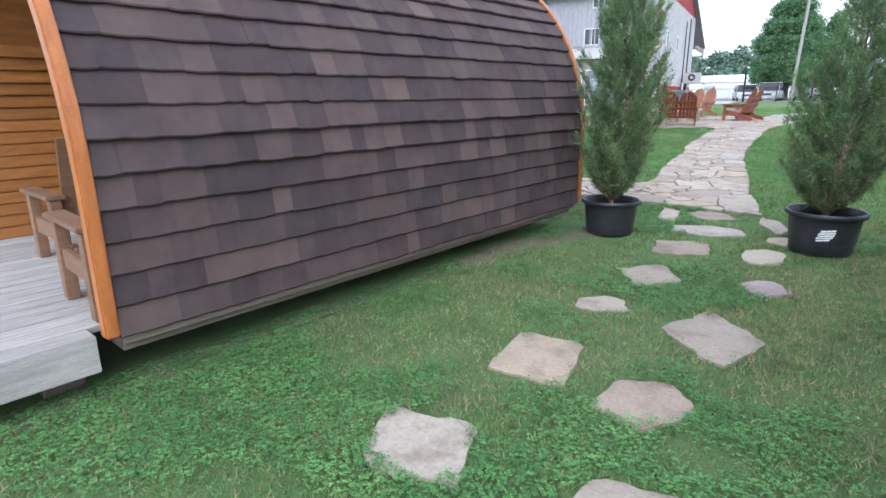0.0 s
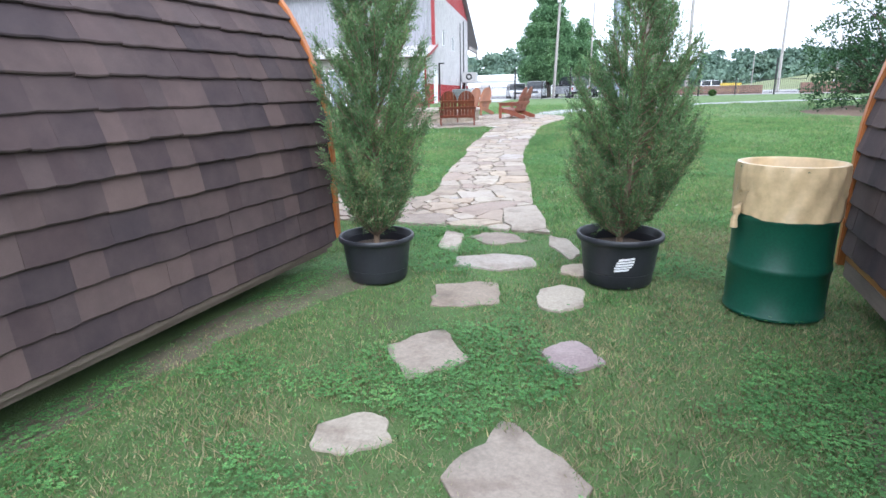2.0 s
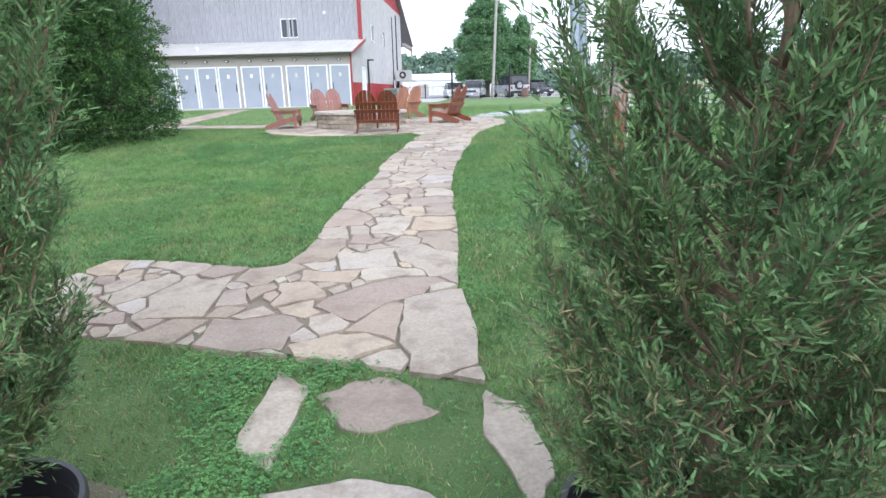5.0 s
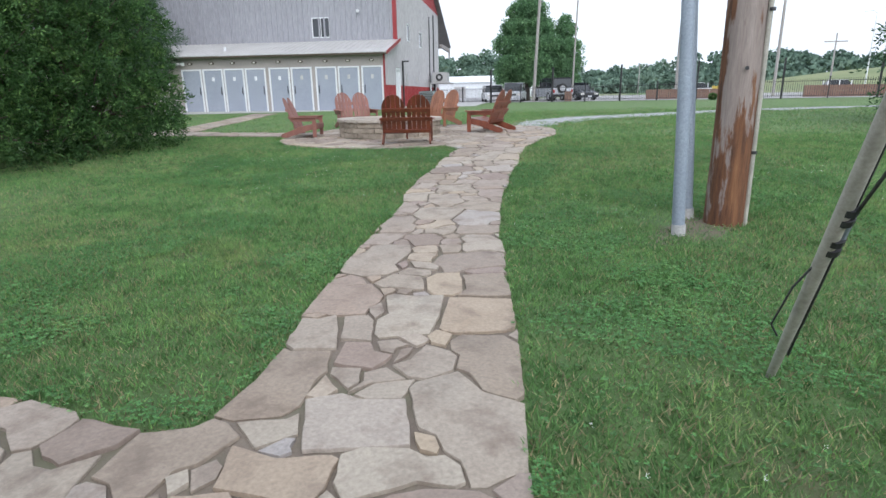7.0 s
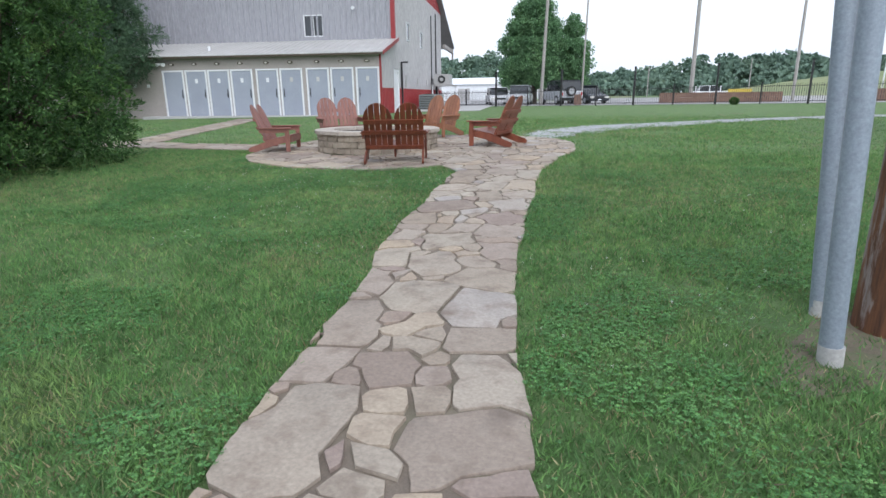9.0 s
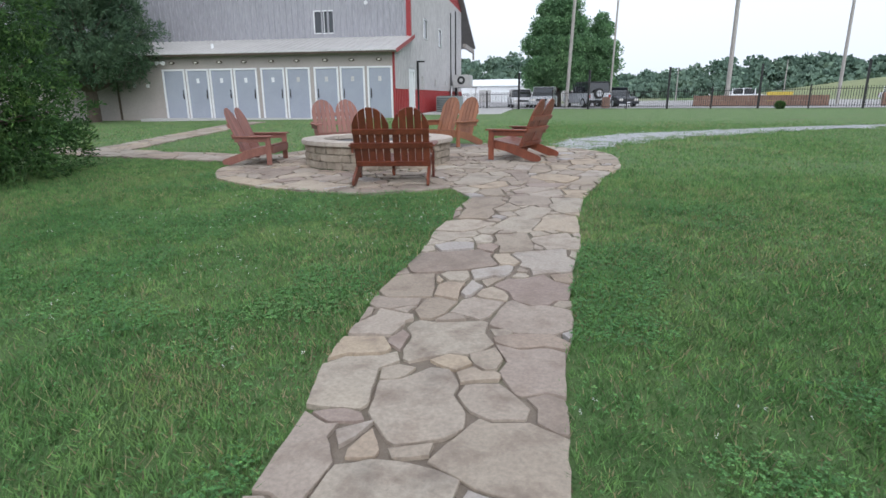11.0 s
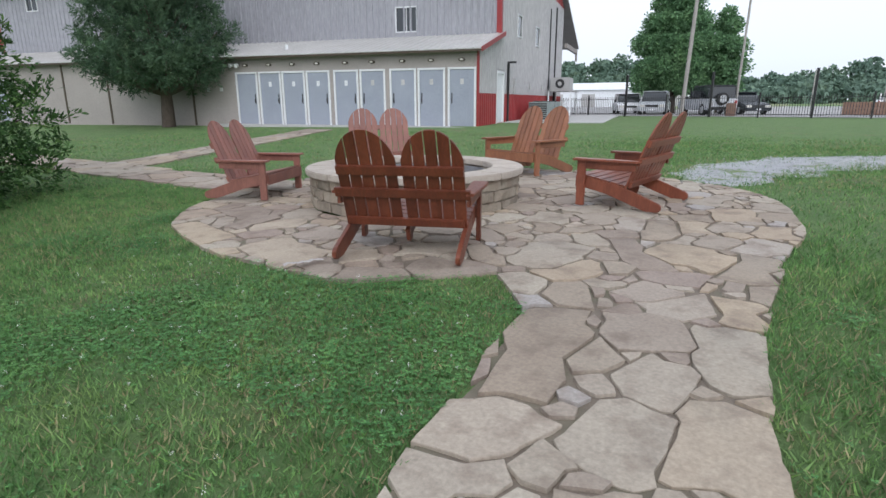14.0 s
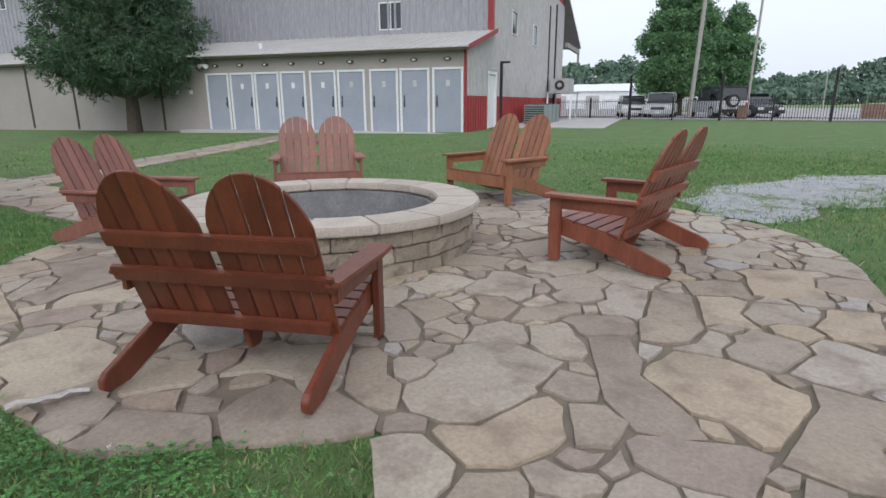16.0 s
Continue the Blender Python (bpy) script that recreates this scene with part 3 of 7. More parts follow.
def cabin(cx, y0, y1, floor_z, near, label, porch):
    """A barrel-roofed pod cabin: arched shingled shell between two orange trims, a recessed plank front over a deck."""
    root = thing("cabin", label, "cabin", kind="")
    hw, base, top = 1.50, floor_z - 0.02, floor_z + 2.52
    prof = [(cx + x, z) for x, z in cabin_profile(28, hw, base, top)]
    b = Build()
    arch_band(b, prof, y0 + 0.04, y1 - 0.04, 0.07, 0.0)
    part("shell", b, M_PINE, root, "varnished pine lining")
    for ya, yb in ((y0 + 0.0, y0 + 0.07), (y1 - 0.07, y1 + 0.0)):
        b = Build()
        arch_band(b, prof, ya, yb, 0.03, 0.045)
        part("trim", b, M_TRIM, root, "curved orange-stained wooden edge trim", bevel=0.008)
    for sx in (-1, 1):
        b = Build()
        b.box(cx + sx * (hw - 0.02) - 0.025, cx + sx * (hw - 0.02) + 0.025, y0 + 0.09, y1 - 0.09, base - 0.07, base + 0.05)
        part("sill_board", b, M_SILL, root, "dull brown sill board under the shingles", bevel=0.006)
    wall_y = y0 + 1.35 if porch else y0 + 0.25
    for yy, far in ((wall_y, False), (y1 - 0.2, True)):
        k = 0
        z = floor_z
        plank = None
        while z < top - 0.12:
            zz = min(z + 0.14, top - 0.1)
            hh = lambda q: hw - 0.08 if q < base + 0.75 else (hw - 0.08) * math.sqrt(max(0.0, 1 - ((q - base - 0.75) / (top - base - 0.83)) ** 2))
            w0, w1 = hh(z), hh(zz)
            b = Build().add([(cx + q, yy + d, h) for d in (0, 0.05) for q, h in ((-w0, z + 0.004), (w0, z + 0.004), (w1, zz - 0.004), (-w1, zz - 0.004))],
                            [(0, 1, 2, 3), (7, 6, 5, 4), (0, 4, 5, 1), (1, 5, 6, 2), (2, 6, 7, 3), (3, 7, 4, 0)])
            part("plank", b, M_PINE, root)
            z += 0.14
    if porch:
        for k in range(16):
            z = floor_z + 0.05 + 0.1 * k
            for sx in (-1, 1):
                q = hw - 0.085 if z < base + 0.75 else (hw - 0.085) * math.sqrt(max(0.0, 1 - ((z - base - 0.75) / (top - base - 0.75)) ** 2))
                b = Build().box(cx + sx * (q - 0.012) - 0.012, cx + sx * (q - 0.012) + 0.012, y0 + 0.09, wall_y, z - 0.047, z + 0.047)
                part("lining_board", b, M_PINE, root, bevel=0.006)
        w = 0.145
        n = int(2 * hw / w)
        me = Build().box(-w / 2 + 0.004, w / 2 - 0.004, y0 - 1.3, wall_y, -0.035, 0.0).mesh("deck_board", M_DECK, 0.004)
        short = Build().box(-w / 2 + 0.004, w / 2 - 0.004, y0 - 1.3, y0 - 0.03, -0.035, 0.0).mesh("deck_board", M_DECK, 0.004)
        for k in range(n + 1):
            x = cx - hw + (k + 0.5) * w - 0.05
            link("deck_board", me if abs(x - cx) < hw - 0.15 else short, root, pose(x, 0, floor_z))
        b = Build().box(cx - hw + 0.02, cx + hw - 0.05, y0 - 1.28, y0 - 0.03, floor_z - 0.17, floor_z - 0.036)
        b.box(cx + hw - 0.045, cx + hw - 0.005, y0 - 1.3, y0 - 0.03, floor_z - 0.2, floor_z - 0.002)
        part("deck_frame", b, M_DECK, root, bevel=0.005)
    b = Build().box(cx - hw + 0.05, cx + hw - 0.05, y0 + 0.1, y1 - 0.1, floor_z - 0.14, floor_z - 0.04)
    part("floor_frame", b, M_SILL, root)
    for yy in (y0 - 0.15, (y0 + y1) / 2, y1 - 0.7):
        for sx in (-1, 1):
            o = 1.05 if yy < y0 else 0.75
            g = gz(cx + sx * o, yy)
            b = Build().box(cx + sx * o - 0.2, cx + sx * o + 0.2, yy - 0.1, yy + 0.1, g - 0.05, floor_z - 0.14)
            part("foundation_block", b, M_SILL, root, bevel=0.01)
    # shingles: courses up both sides, the lower courses of the path side as pieces
    meshes = {}
    r = np.random.default_rng(3 if near > 0 else 4)
    for w in (0.13, 0.18, 0.24, 0.32):
        x1, n = w / 2, 3
        b = Build()
        xs = np.linspace(-x1, x1, n)
        dip = [0.0, 0.006, 0.0]
        vs = [(x, -0.06, -0.004) for x in xs] + [(x, 0.176 + d, 0.024) for x, d in zip(xs, dip)] + [(x, 0.184 + d, 0.018) for x, d in zip(xs, dip)] + [(x, 0.182 + d, -0.012) for x, d in zip(xs, dip)]
        fs = [(q * n + i, q * n + i + 1, (q + 1) * n + i + 1, (q + 1) * n + i) for q in range(3) for i in range(n - 1)]
        fs += [(0, n, 2 * n, 3 * n), (n - 1, 4 * n - 1, 3 * n - 1, 2 * n - 1)]
        b.add(vs, fs)
        meshes[w] = b.mesh("shingle", M_SHINGLE)
    total = sum(math.hypot(c - a, d - bb) for (a, bb), (c, d) in zip(prof, prof[1:]))
    rest, count = Build(), 0
    step = 0.168
    k = 0
    while (k + 1) * step < total - 0.1:
        s = 0.0 + k * step + 0.166
        s = min(s, total - 0.02)
        side = 1 if s < total / 2 else -1
        course = k
        if side < 0:
            course = int((total - s) / step)
        x, z, tx, tz = along(prof, s if side > 0 else s - 0.166)
        down = Vector((-tx, 0, -tz)) if side > 0 else Vector((tx, 0, tz))
        out = Vector((tz, 0, -tx))
        y = y0 + 0.07
        while y < y1 - 0.08:
            w = float(r.choice([0.13, 0.18, 0.24, 0.32]))
            w = min(w, y1 - 0.07 - y)
            key = min(meshes, key=lambda q: abs(q - w))
            ydir = Vector((0, 1, 0)) * (1 if down.cross(Vector((0, 1, 0))).dot(out) < 0 else -1)
            sc = w / key
            m = Matrix(((ydir.x * sc, down.x, out.x, x + out.x * 0.010), (ydir.y * sc, down.y, out.y, y + w / 2), (0, down.z, out.z, z + out.z * 0.010), (0, 0, 0, 1)))
            m = m @ Matrix.Translation((0, r.uniform(-0.005, 0.005), r.uniform(0.0, 0.003)))
            if side == near and count < 300 and course < 17:
                link("shingle", meshes[key], root, m)
                count += 1
            else:
                me = meshes[key]
                rest.add([m @ p.co for p in me.vertices], [tuple(p.vertices) for p in me.polygons])
            y += w
        k += 1
    me = bpy.data.meshes.new("upper_shingles")
    me.from_pydata(rest.v, [], rest.f)
    me.materials.append(M_SHINGLE_J)
    link("upper_shingles", me, root, kind="stuff")
    return root


def porch_chair(x, y, z, yaw):
    root = thing("porch_chair", "brown wooden low armchair standing on the cabin deck", "chair", pose(x, y, z, 0, 0, yaw), "porch chairs")
    for sx in (-0.28, 0.28):
        for yy, h in ((0.26, 0.5), (-0.26, 0.5)):
            part("leg", Build().box(sx - 0.035, sx + 0.035, yy - 0.045, yy + 0.045, 0, h), M_OLDWOOD, root, bevel=0.005)
        part("armrest", Build().box(sx - 0.06, sx + 0.06, -0.32, 0.34, 0.5, 0.53), M_OLDWOOD, root, bevel=0.006)
        part("side_rail", Build().box(sx - 0.02, sx + 0.02, -0.22, 0.22, 0.2, 0.32), M_OLDWOOD, root, bevel=0.005)
    for k in range(5):
        part("seat_slat", Build().box(-0.26, 0.26, -0.24 + 0.1 * k, -0.155 + 0.1 * k, 0.31, 0.335), M_OLDWOOD, root, bevel=0.004)
        part("back_slat", Build().box(-0.23 + 0.095 * k, -0.145 + 0.095 * k, -0.02, 0.0, 0, 0.6, pose(0, -0.2, 0.34, 14, 0, 0)), M_OLDWOOD, root, bevel=0.004)
    part("apron", Build().box(-0.28, 0.28, 0.24, 0.28, 0.2, 0.31), M_OLDWOOD, root, bevel=0.005)


cabin(-4.58, 0.86, 5.9, 0.33, 1, "arched pod cabin with brown asphalt shingles and orange trim", True)
cabin(2.30, 1.1, 6.25, 0.33, -1, "neighbouring arched pod cabin with dark brown shingles", False)
porch_chair(-3.56, 1.22, 0.33, 88)
porch_chair(-4.80, 1.40, 0.33, 90)


# ---- potted junipers, drum ----
def lathe_thing(name, prof, mat, parent, seg=44, label=""):
    return part(name, Build().lathe(prof, seg), mat, parent, label, smooth=True)


def juniper(x, y, height, width, seed, open_top, label):
    """A potted upright juniper: ribbed black pot, mulch, stem, rising limbs with feathery sprays."""
    r = np.random.default_rng(seed)
    pot = thing("plant_pot", "black plastic nursery pot with %s" % ("a torn white sticker" if open_top else "plain scuffed sides"), "plant pot", on_ground(x, y, 20 if open_top else -40) @ Matrix.Scale(1.0 if open_top else 0.94, 4))
    H = 0.385
    lathe_thing("pot_body", [(0.0, 0.004), (0.245, 0.0), (0.258, 0.02), (0.262, 0.10), (0.268, 0.105), (0.29, 0.33), (0.296, 0.335), (0.30, 0.352)], M_POT, pot)
    lathe_thing("pot_rim", [(0.298, 0.345), (0.322, 0.345), (0.328, 0.355), (0.328, 0.378), (0.320, 0.388), (0.306, 0.386), (0.296, 0.37), (0.285, 0.25)], M_POT, pot)
    b = Build()
    rings = [(0.0, 0.305), (0.1, 0.30), (0.2, 0.285), (0.28, 0.27)]
    b.lathe(rings, 24)
    b.v = [(px, py, pz + 0.012 * noise.noise((px * 14, py * 14, seed))) for px, py, pz in b.v]
    part("mulch", b, M_MULCH, pot, "brown bark mulch", smooth=True)
    if open_top:
        a0, n = radians(-97), 7
        sticker = None
        for k, (z0, da, wide, high) in enumerate(((0.150, -4, 11, 0.016), (0.172, -2, 13, 0.014), (0.192, 0, 13, 0.016), (0.214, 1, 13, 0.015), (0.236, 3, 12, 0.018))):
            b = Build()
            for top in (0, 1):
                for i in range(n + 1):
                    a = a0 + radians(da + wide * (2 * i / n - 1))
                    z = z0 + high * top + 0.016 * (i / n - 0.5) + 0.0015 * math.sin(i * 2.1 + k)
                    q = 0.268 + 0.022 * (z - 0.105) / 0.225 + 0.0025
                    b.v.append((math.cos(a) * q, math.sin(a) * q, z))
            b.f = [(i, i + 1, n + 2 + i, n + 1 + i) for i in range(n)]
            if sticker is None:
                sticker = part("sticker", b, M_LABEL, pot, "torn white sticker worn to streaks")
            else:
                part("streak", b, M_LABEL, sticker)
    g = gz(x, y)
    tree = thing("juniper_tree", label, "tree", pose(x, y, g + 0.32))
    trunk, limbs = Build(), Build()
    lean = np.array([0.045, 0.0]) if open_top else r.uniform(-0.03, 0.03, 2)
    axis = [(lean[0] * t * height + 0.02 * math.sin(4 * t), lean[1] * t * height, t * height) for t in np.linspace(-0.02, 0.95, 9)]
    trunk.tube(axis, [0.026 * (1 - 0.88 * k / 8) for k in range(9)], 8)
    P, D = [], []
    n = 175
    for i in range(n):
        t = (i + 0.5) / n
        t = 0.03 + 0.97 * t ** 1.05
        if open_top and t > 0.62 and r.random() < 0.35:
            continue
        prof = np.interp(t, [0, 0.1, 0.28, 0.5, 0.7, 0.88, 1.0], [0.62, 0.95, 1.05, 0.90, 0.62, 0.36, 0.10] if open_top else [0.55, 0.80, 0.98, 1.0, 0.88, 0.6, 0.2]) * width
        ang = i * 2.399 + r.uniform(-0.4, 0.4)
        reach = prof * r.uniform(0.6, 1.12)
        if r.random() < 0.08:
            reach *= 1.25
        reach = min(reach, 0.5)
        rise = reach * r.uniform(0.75, 1.35) + 0.05
        z0 = max(0.02, t * height - rise * 0.62)
        c, s = math.cos(ang), math.sin(ang)
        p0 = np.array([np.interp(z0, [a[2] for a in axis], [a[0] for a in axis]), np.interp(z0, [a[2] for a in axis], [a[1] for a in axis]), z0])
        p1 = p0 + np.array([c * reach * 0.6, s * reach * 0.6, rise * 0.38])
        p2 = p0 + np.array([c * reach, s * reach, rise])
        limbs.tube([p0, p1, p2], [0.007, 0.0045, 0.0018], 5, cap=False)
        m = 9 + int(16 * reach / width)
        for q in np.linspace(0.28, 1.0, m):
            base = (1 - q) ** 2 * p0 + 2 * q * (1 - q) * p1 + q * q * p2
            dirn = (1 - q) * (p1 - p0) + q * (p2 - p1)
            dirn = dirn / np.linalg.norm(dirn)
            for _ in range(2):
                side = r.normal(size=3) * 0.55
                tip = dirn + side + np.array([0, 0, 0.35])
                tip = tip / np.linalg.norm(tip)
                L = r.uniform(0.05, 0.13)
                limbs.tube([base, base + tip * L], [0.0016, 0.0008], 3, cap=False)
                for h in np.linspace(0.1, 1.0, 6):
                    P.append(base + tip * L * h)
                    D.append(tip)
    P, D = np.array(P), np.array(D)
    part("trunk", trunk, M_TWIG, tree, smooth=True)
    part("branchwork", limbs, M_TWIG, tree)
    V = leaf_quads(np.repeat(P, 3, 0) + r.normal(size=(3 * len(P), 3)) * 0.009, np.repeat(D, 3, 0), 0.028, 0.0056, r, 0.42)
    link("crown", poly_mesh("crown", V, M_JUNIPER), tree)
    # dry brown sprays low in the crown
    pick = P[(P[:, 2] < 0.35 * height) & (r.random(len(P)) < 0.13)]
    V = leaf_quads(np.repeat(pick, 3, 0), np.tile([0, 0, 0.4], (3 * len(pick), 1)), 0.035, 0.005, r, 0.9)
    link("dry_sprays", poly_mesh("dry_sprays", V, M_DRY), tree, label="dry brown inner sprays")


juniper(-2.58, 5.70, 2.2, 0.42, 5, False, "upright green juniper growing in a black pot")
juniper(-0.695, 6.13, 2.20, 0.42, 8, True, "bushy juniper with a thin open top in a black pot")


def drum(x, y):
    root = thing("drum_bin", "green steel drum used as a bin with tan liner", "bin", on_ground(x, y, 0))
    up = 1.10
    R = 0.298
    prof = [(0.0, 0.02), (R - 0.02, 0.02), (R - 0.012, 0.0), (R + 0.004, 0.004), (R + 0.006, 0.018), (R, 0.026)]
    for zc in (0.295, 0.585):
        prof += [(R, zc - 0.028), (R + 0.006, zc - 0.018), (R + 0.010, zc), (R + 0.006, zc + 0.018), (R, zc + 0.028)]
    prof += [(R, 0.86), (R + 0.008, 0.868), (R + 0.008, 0.88), (R, 0.885), (R - 0.012, 0.88), (R - 0.012, 0.1), (0.0, 0.08)]
    prof = [(q, z * up) for q, z in prof]
    lathe_thing("drum_body", prof, M_DRUM, root, 56)
    b = Build()
    n, hts = 120, [0.40, 0.885, 0.896, 0.894, 0.87, 0.80, 0.74, 0.69, 0.62, 0.585]
    for k in range(n):
        a = 2 * math.pi * k / n
        gather = math.exp(-((((a - 3.64 + math.pi) % (2 * math.pi)) - math.pi) / 0.5) ** 2)
        for i, z in enumerate(hts):
            rad = [R - 0.03, R - 0.016, R - 0.006, R + 0.012, R + 0.016, R + 0.014, R + 0.014, R + 0.013, R + 0.014, R + 0.017][i]
            ruffle = 0.007 * math.sin(a * 13 + i * 1.1) * (i > 3) + 0.003 * math.sin(a * 31 - i * 1.7) * (i > 3) + 0.006 * gather * math.sin(a * 40 + 2 * i) * (i > 4)
            zz = z + (0.012 * math.sin(a * 3 + 1) - 0.02 * math.sin(a * 2)) * (i > 7) + 0.05 * gather * (i > 6)
            b.v.append(((rad + ruffle) * math.cos(a), (rad + ruffle) * math.sin(a), zz * up))
    m = len(hts)
    b.f = [(k * m + i, ((k + 1) % n) * m + i, ((k + 1) % n) * m + i + 1, k * m + i + 1) for k in range(n) for i in range(m - 1)]
    liner = part("bin_liner", b, M_BAG, root, "tan plastic liner folded over the rim", smooth=True)
    a = 3.64
    c, s = math.cos(a) * (R + 0.025), math.sin(a) * (R + 0.025)
    b = Build().tube([(c, s, 0.74), (c * 1.06, s * 1.06, 0.70), (c * 1.07, s * 1.07, 0.665)], [0.014, 0.026, 0.02], 10)
    b.tube([(c * 1.05, s * 1.05, 0.675), (c * 1.1, s * 1.1, 0.635), (c * 1.09, s * 1.09, 0.58)], [0.012, 0.020, 0.024], 10)
    part("knot", b, M_BAG, liner, "knotted end of the liner", smooth=True)


drum(0.335, 5.84)


# ---- adirondack love seats ----
def love_seat(m, mat, label, master=None):
    if master is not None and master["mat"] == mat.name:
        ob = copy_thing(master["ob"], m @ Matrix.Scale(0.95, 4))
        ob["label"] = label
        return master
    m = m @ Matrix.Scale(0.95, 4)
    root = thing("adirondack_bench", label, "chair", m, "benches round the fire pit")
    W = 0.575
    # long sloping stringers: from the seat front down to the ground at the back
    def stringer(x, t=0.019, front=0.0):
        prof = [(0.47, 0.36), (0.47, 0.23), (0.10, 0.155), (-0.36, 0.0), (-0.50, 0.0), (-0.535, 0.03), (-0.535, 0.075), (-0.50, 0.105), (-0.02, 0.275)]
        b = Build()
        b.prism([(y, z) for y, z in prof], -t, t, Matrix(((0, 0, 1, x), (1, 0, 0, 0), (0, 1, 0, 0), (0, 0, 0, 1))))
        return b
    for x in (-W + 0.045, 0.0, W - 0.045):
        part("stringer", stringer(x) if x else Build().prism([(0.45, 0.34), (0.45, 0.22), (0.05, 0.14), (0.02, 0.085), (-0.06, 0.085), (-0.10, 0.19), (-0.02, 0.265)], -0.019, 0.019, Matrix(((0, 0, 1, 0), (1, 0, 0, 0), (0, 1, 0, 0), (0, 0, 0, 1)))), mat, root, bevel=0.005)
    for x in (-W, W):
        part("front_leg", Build().box(x - 0.02, x + 0.02, 0.36, 0.46, 0, 0.535), mat, root, bevel=0.005)
        arm = [(-0.075, 0.50), (0.075, 0.50), (0.085, 0.30), (0.05, -0.28), (-0.02, -0.30), (-0.06, -0.1)]
        s = 1 if x > 0 else -1
        part("armrest", Build().prism([(x + s * px, py) for px, py in arm], 0.535, 0.562), mat, root, bevel=0.006)
        part("arm_apron", Build().box(x - 0.018, x + 0.018, -0.24, 0.36, 0.44, 0.535), mat, root, bevel=0.005)
    part("front_apron", Build().box(-W + 0.02, W - 0.02, 0.468, 0.49, 0.215, 0.355), mat, root, bevel=0.005)
    for k in range(6):
        y = 0.40 - 0.094 * k
        z = 0.362 - 0.19 * (0.47 - y)
        part("seat_slat", Build().box(-W + 0.03, W - 0.03, -0.043, 0.043, 0, 0.02, pose(0, y, z, 10.5, 0, 0)), mat, root, bevel=0.004)
    tilt = pose(0, -0.115, 0.235, 22, 0, 0)
    # two arched backs of five slats each
    for cx in (-0.285, 0.285):
        for k in range(5):
            w = 0.107
            xc = (k - 2) * w
            x0, x1 = xc - w / 2 + 0.0055, xc + w / 2 - 0.0055
            def top(q):
                return 0.535 + 0.385 * math.sqrt(max(0.0, 1 - (q / 0.275) ** 2))
            n = 7
            poly = [(x0, 0.0), (x1, 0.0)] + [(x1 + (x0 - x1) * i / n, top(x1 + (x0 - x1) * i / n)) for i in range(n + 1)]
            b = Build().prism(poly, -0.010, 0.010, tilt @ Matrix(((1, 0, 0, cx), (0, 0, -1, 0), (0, 1, 0, 0), (0, 0, 0, 1))))
            part("back_slat", b, mat, root, bevel=0.003)
    for z, h, w in ((0.04, 0.075, W - 0.05), (0.33, 0.085, W + 0.02), (0.545, 0.085, W - 0.03)):
        part("back_rail", Build().box(-w, w, -0.047, -0.0115, z - h / 2 + 0.02, z + h / 2 + 0.02, tilt), mat, root, bevel=0.005)
    return {"mat": mat.name, "ob": root}


dark = love_seat(on_ground(-6.49, 18.80, 20, 0.03), M_CHAIR_SHADED, "red-stained double adirondack bench with weathered boards darkened for shade")
love_seat(on_ground(-5.29, 21.64, 83, 0.03), M_CHAIR_SUNLIT, "red-brown double adirondack bench with glossy stain coloured as sunlit", dark)
love_seat(on_ground(-7.4, 23.55, 160, 0.03), M_CHAIR3, "sun-faded orange-brown double adirondack bench")
pale = love_seat(on_ground(-9.75, 22.7, 224, 0.03), M_CHAIR2, "faded red double adirondack bench with pink sky reflection painted in")
love_seat(on_ground(-9.96, 20.15, -69, 0.03), M_CHAIR2, "faded red adirondack bench with long sloping legs", pale)


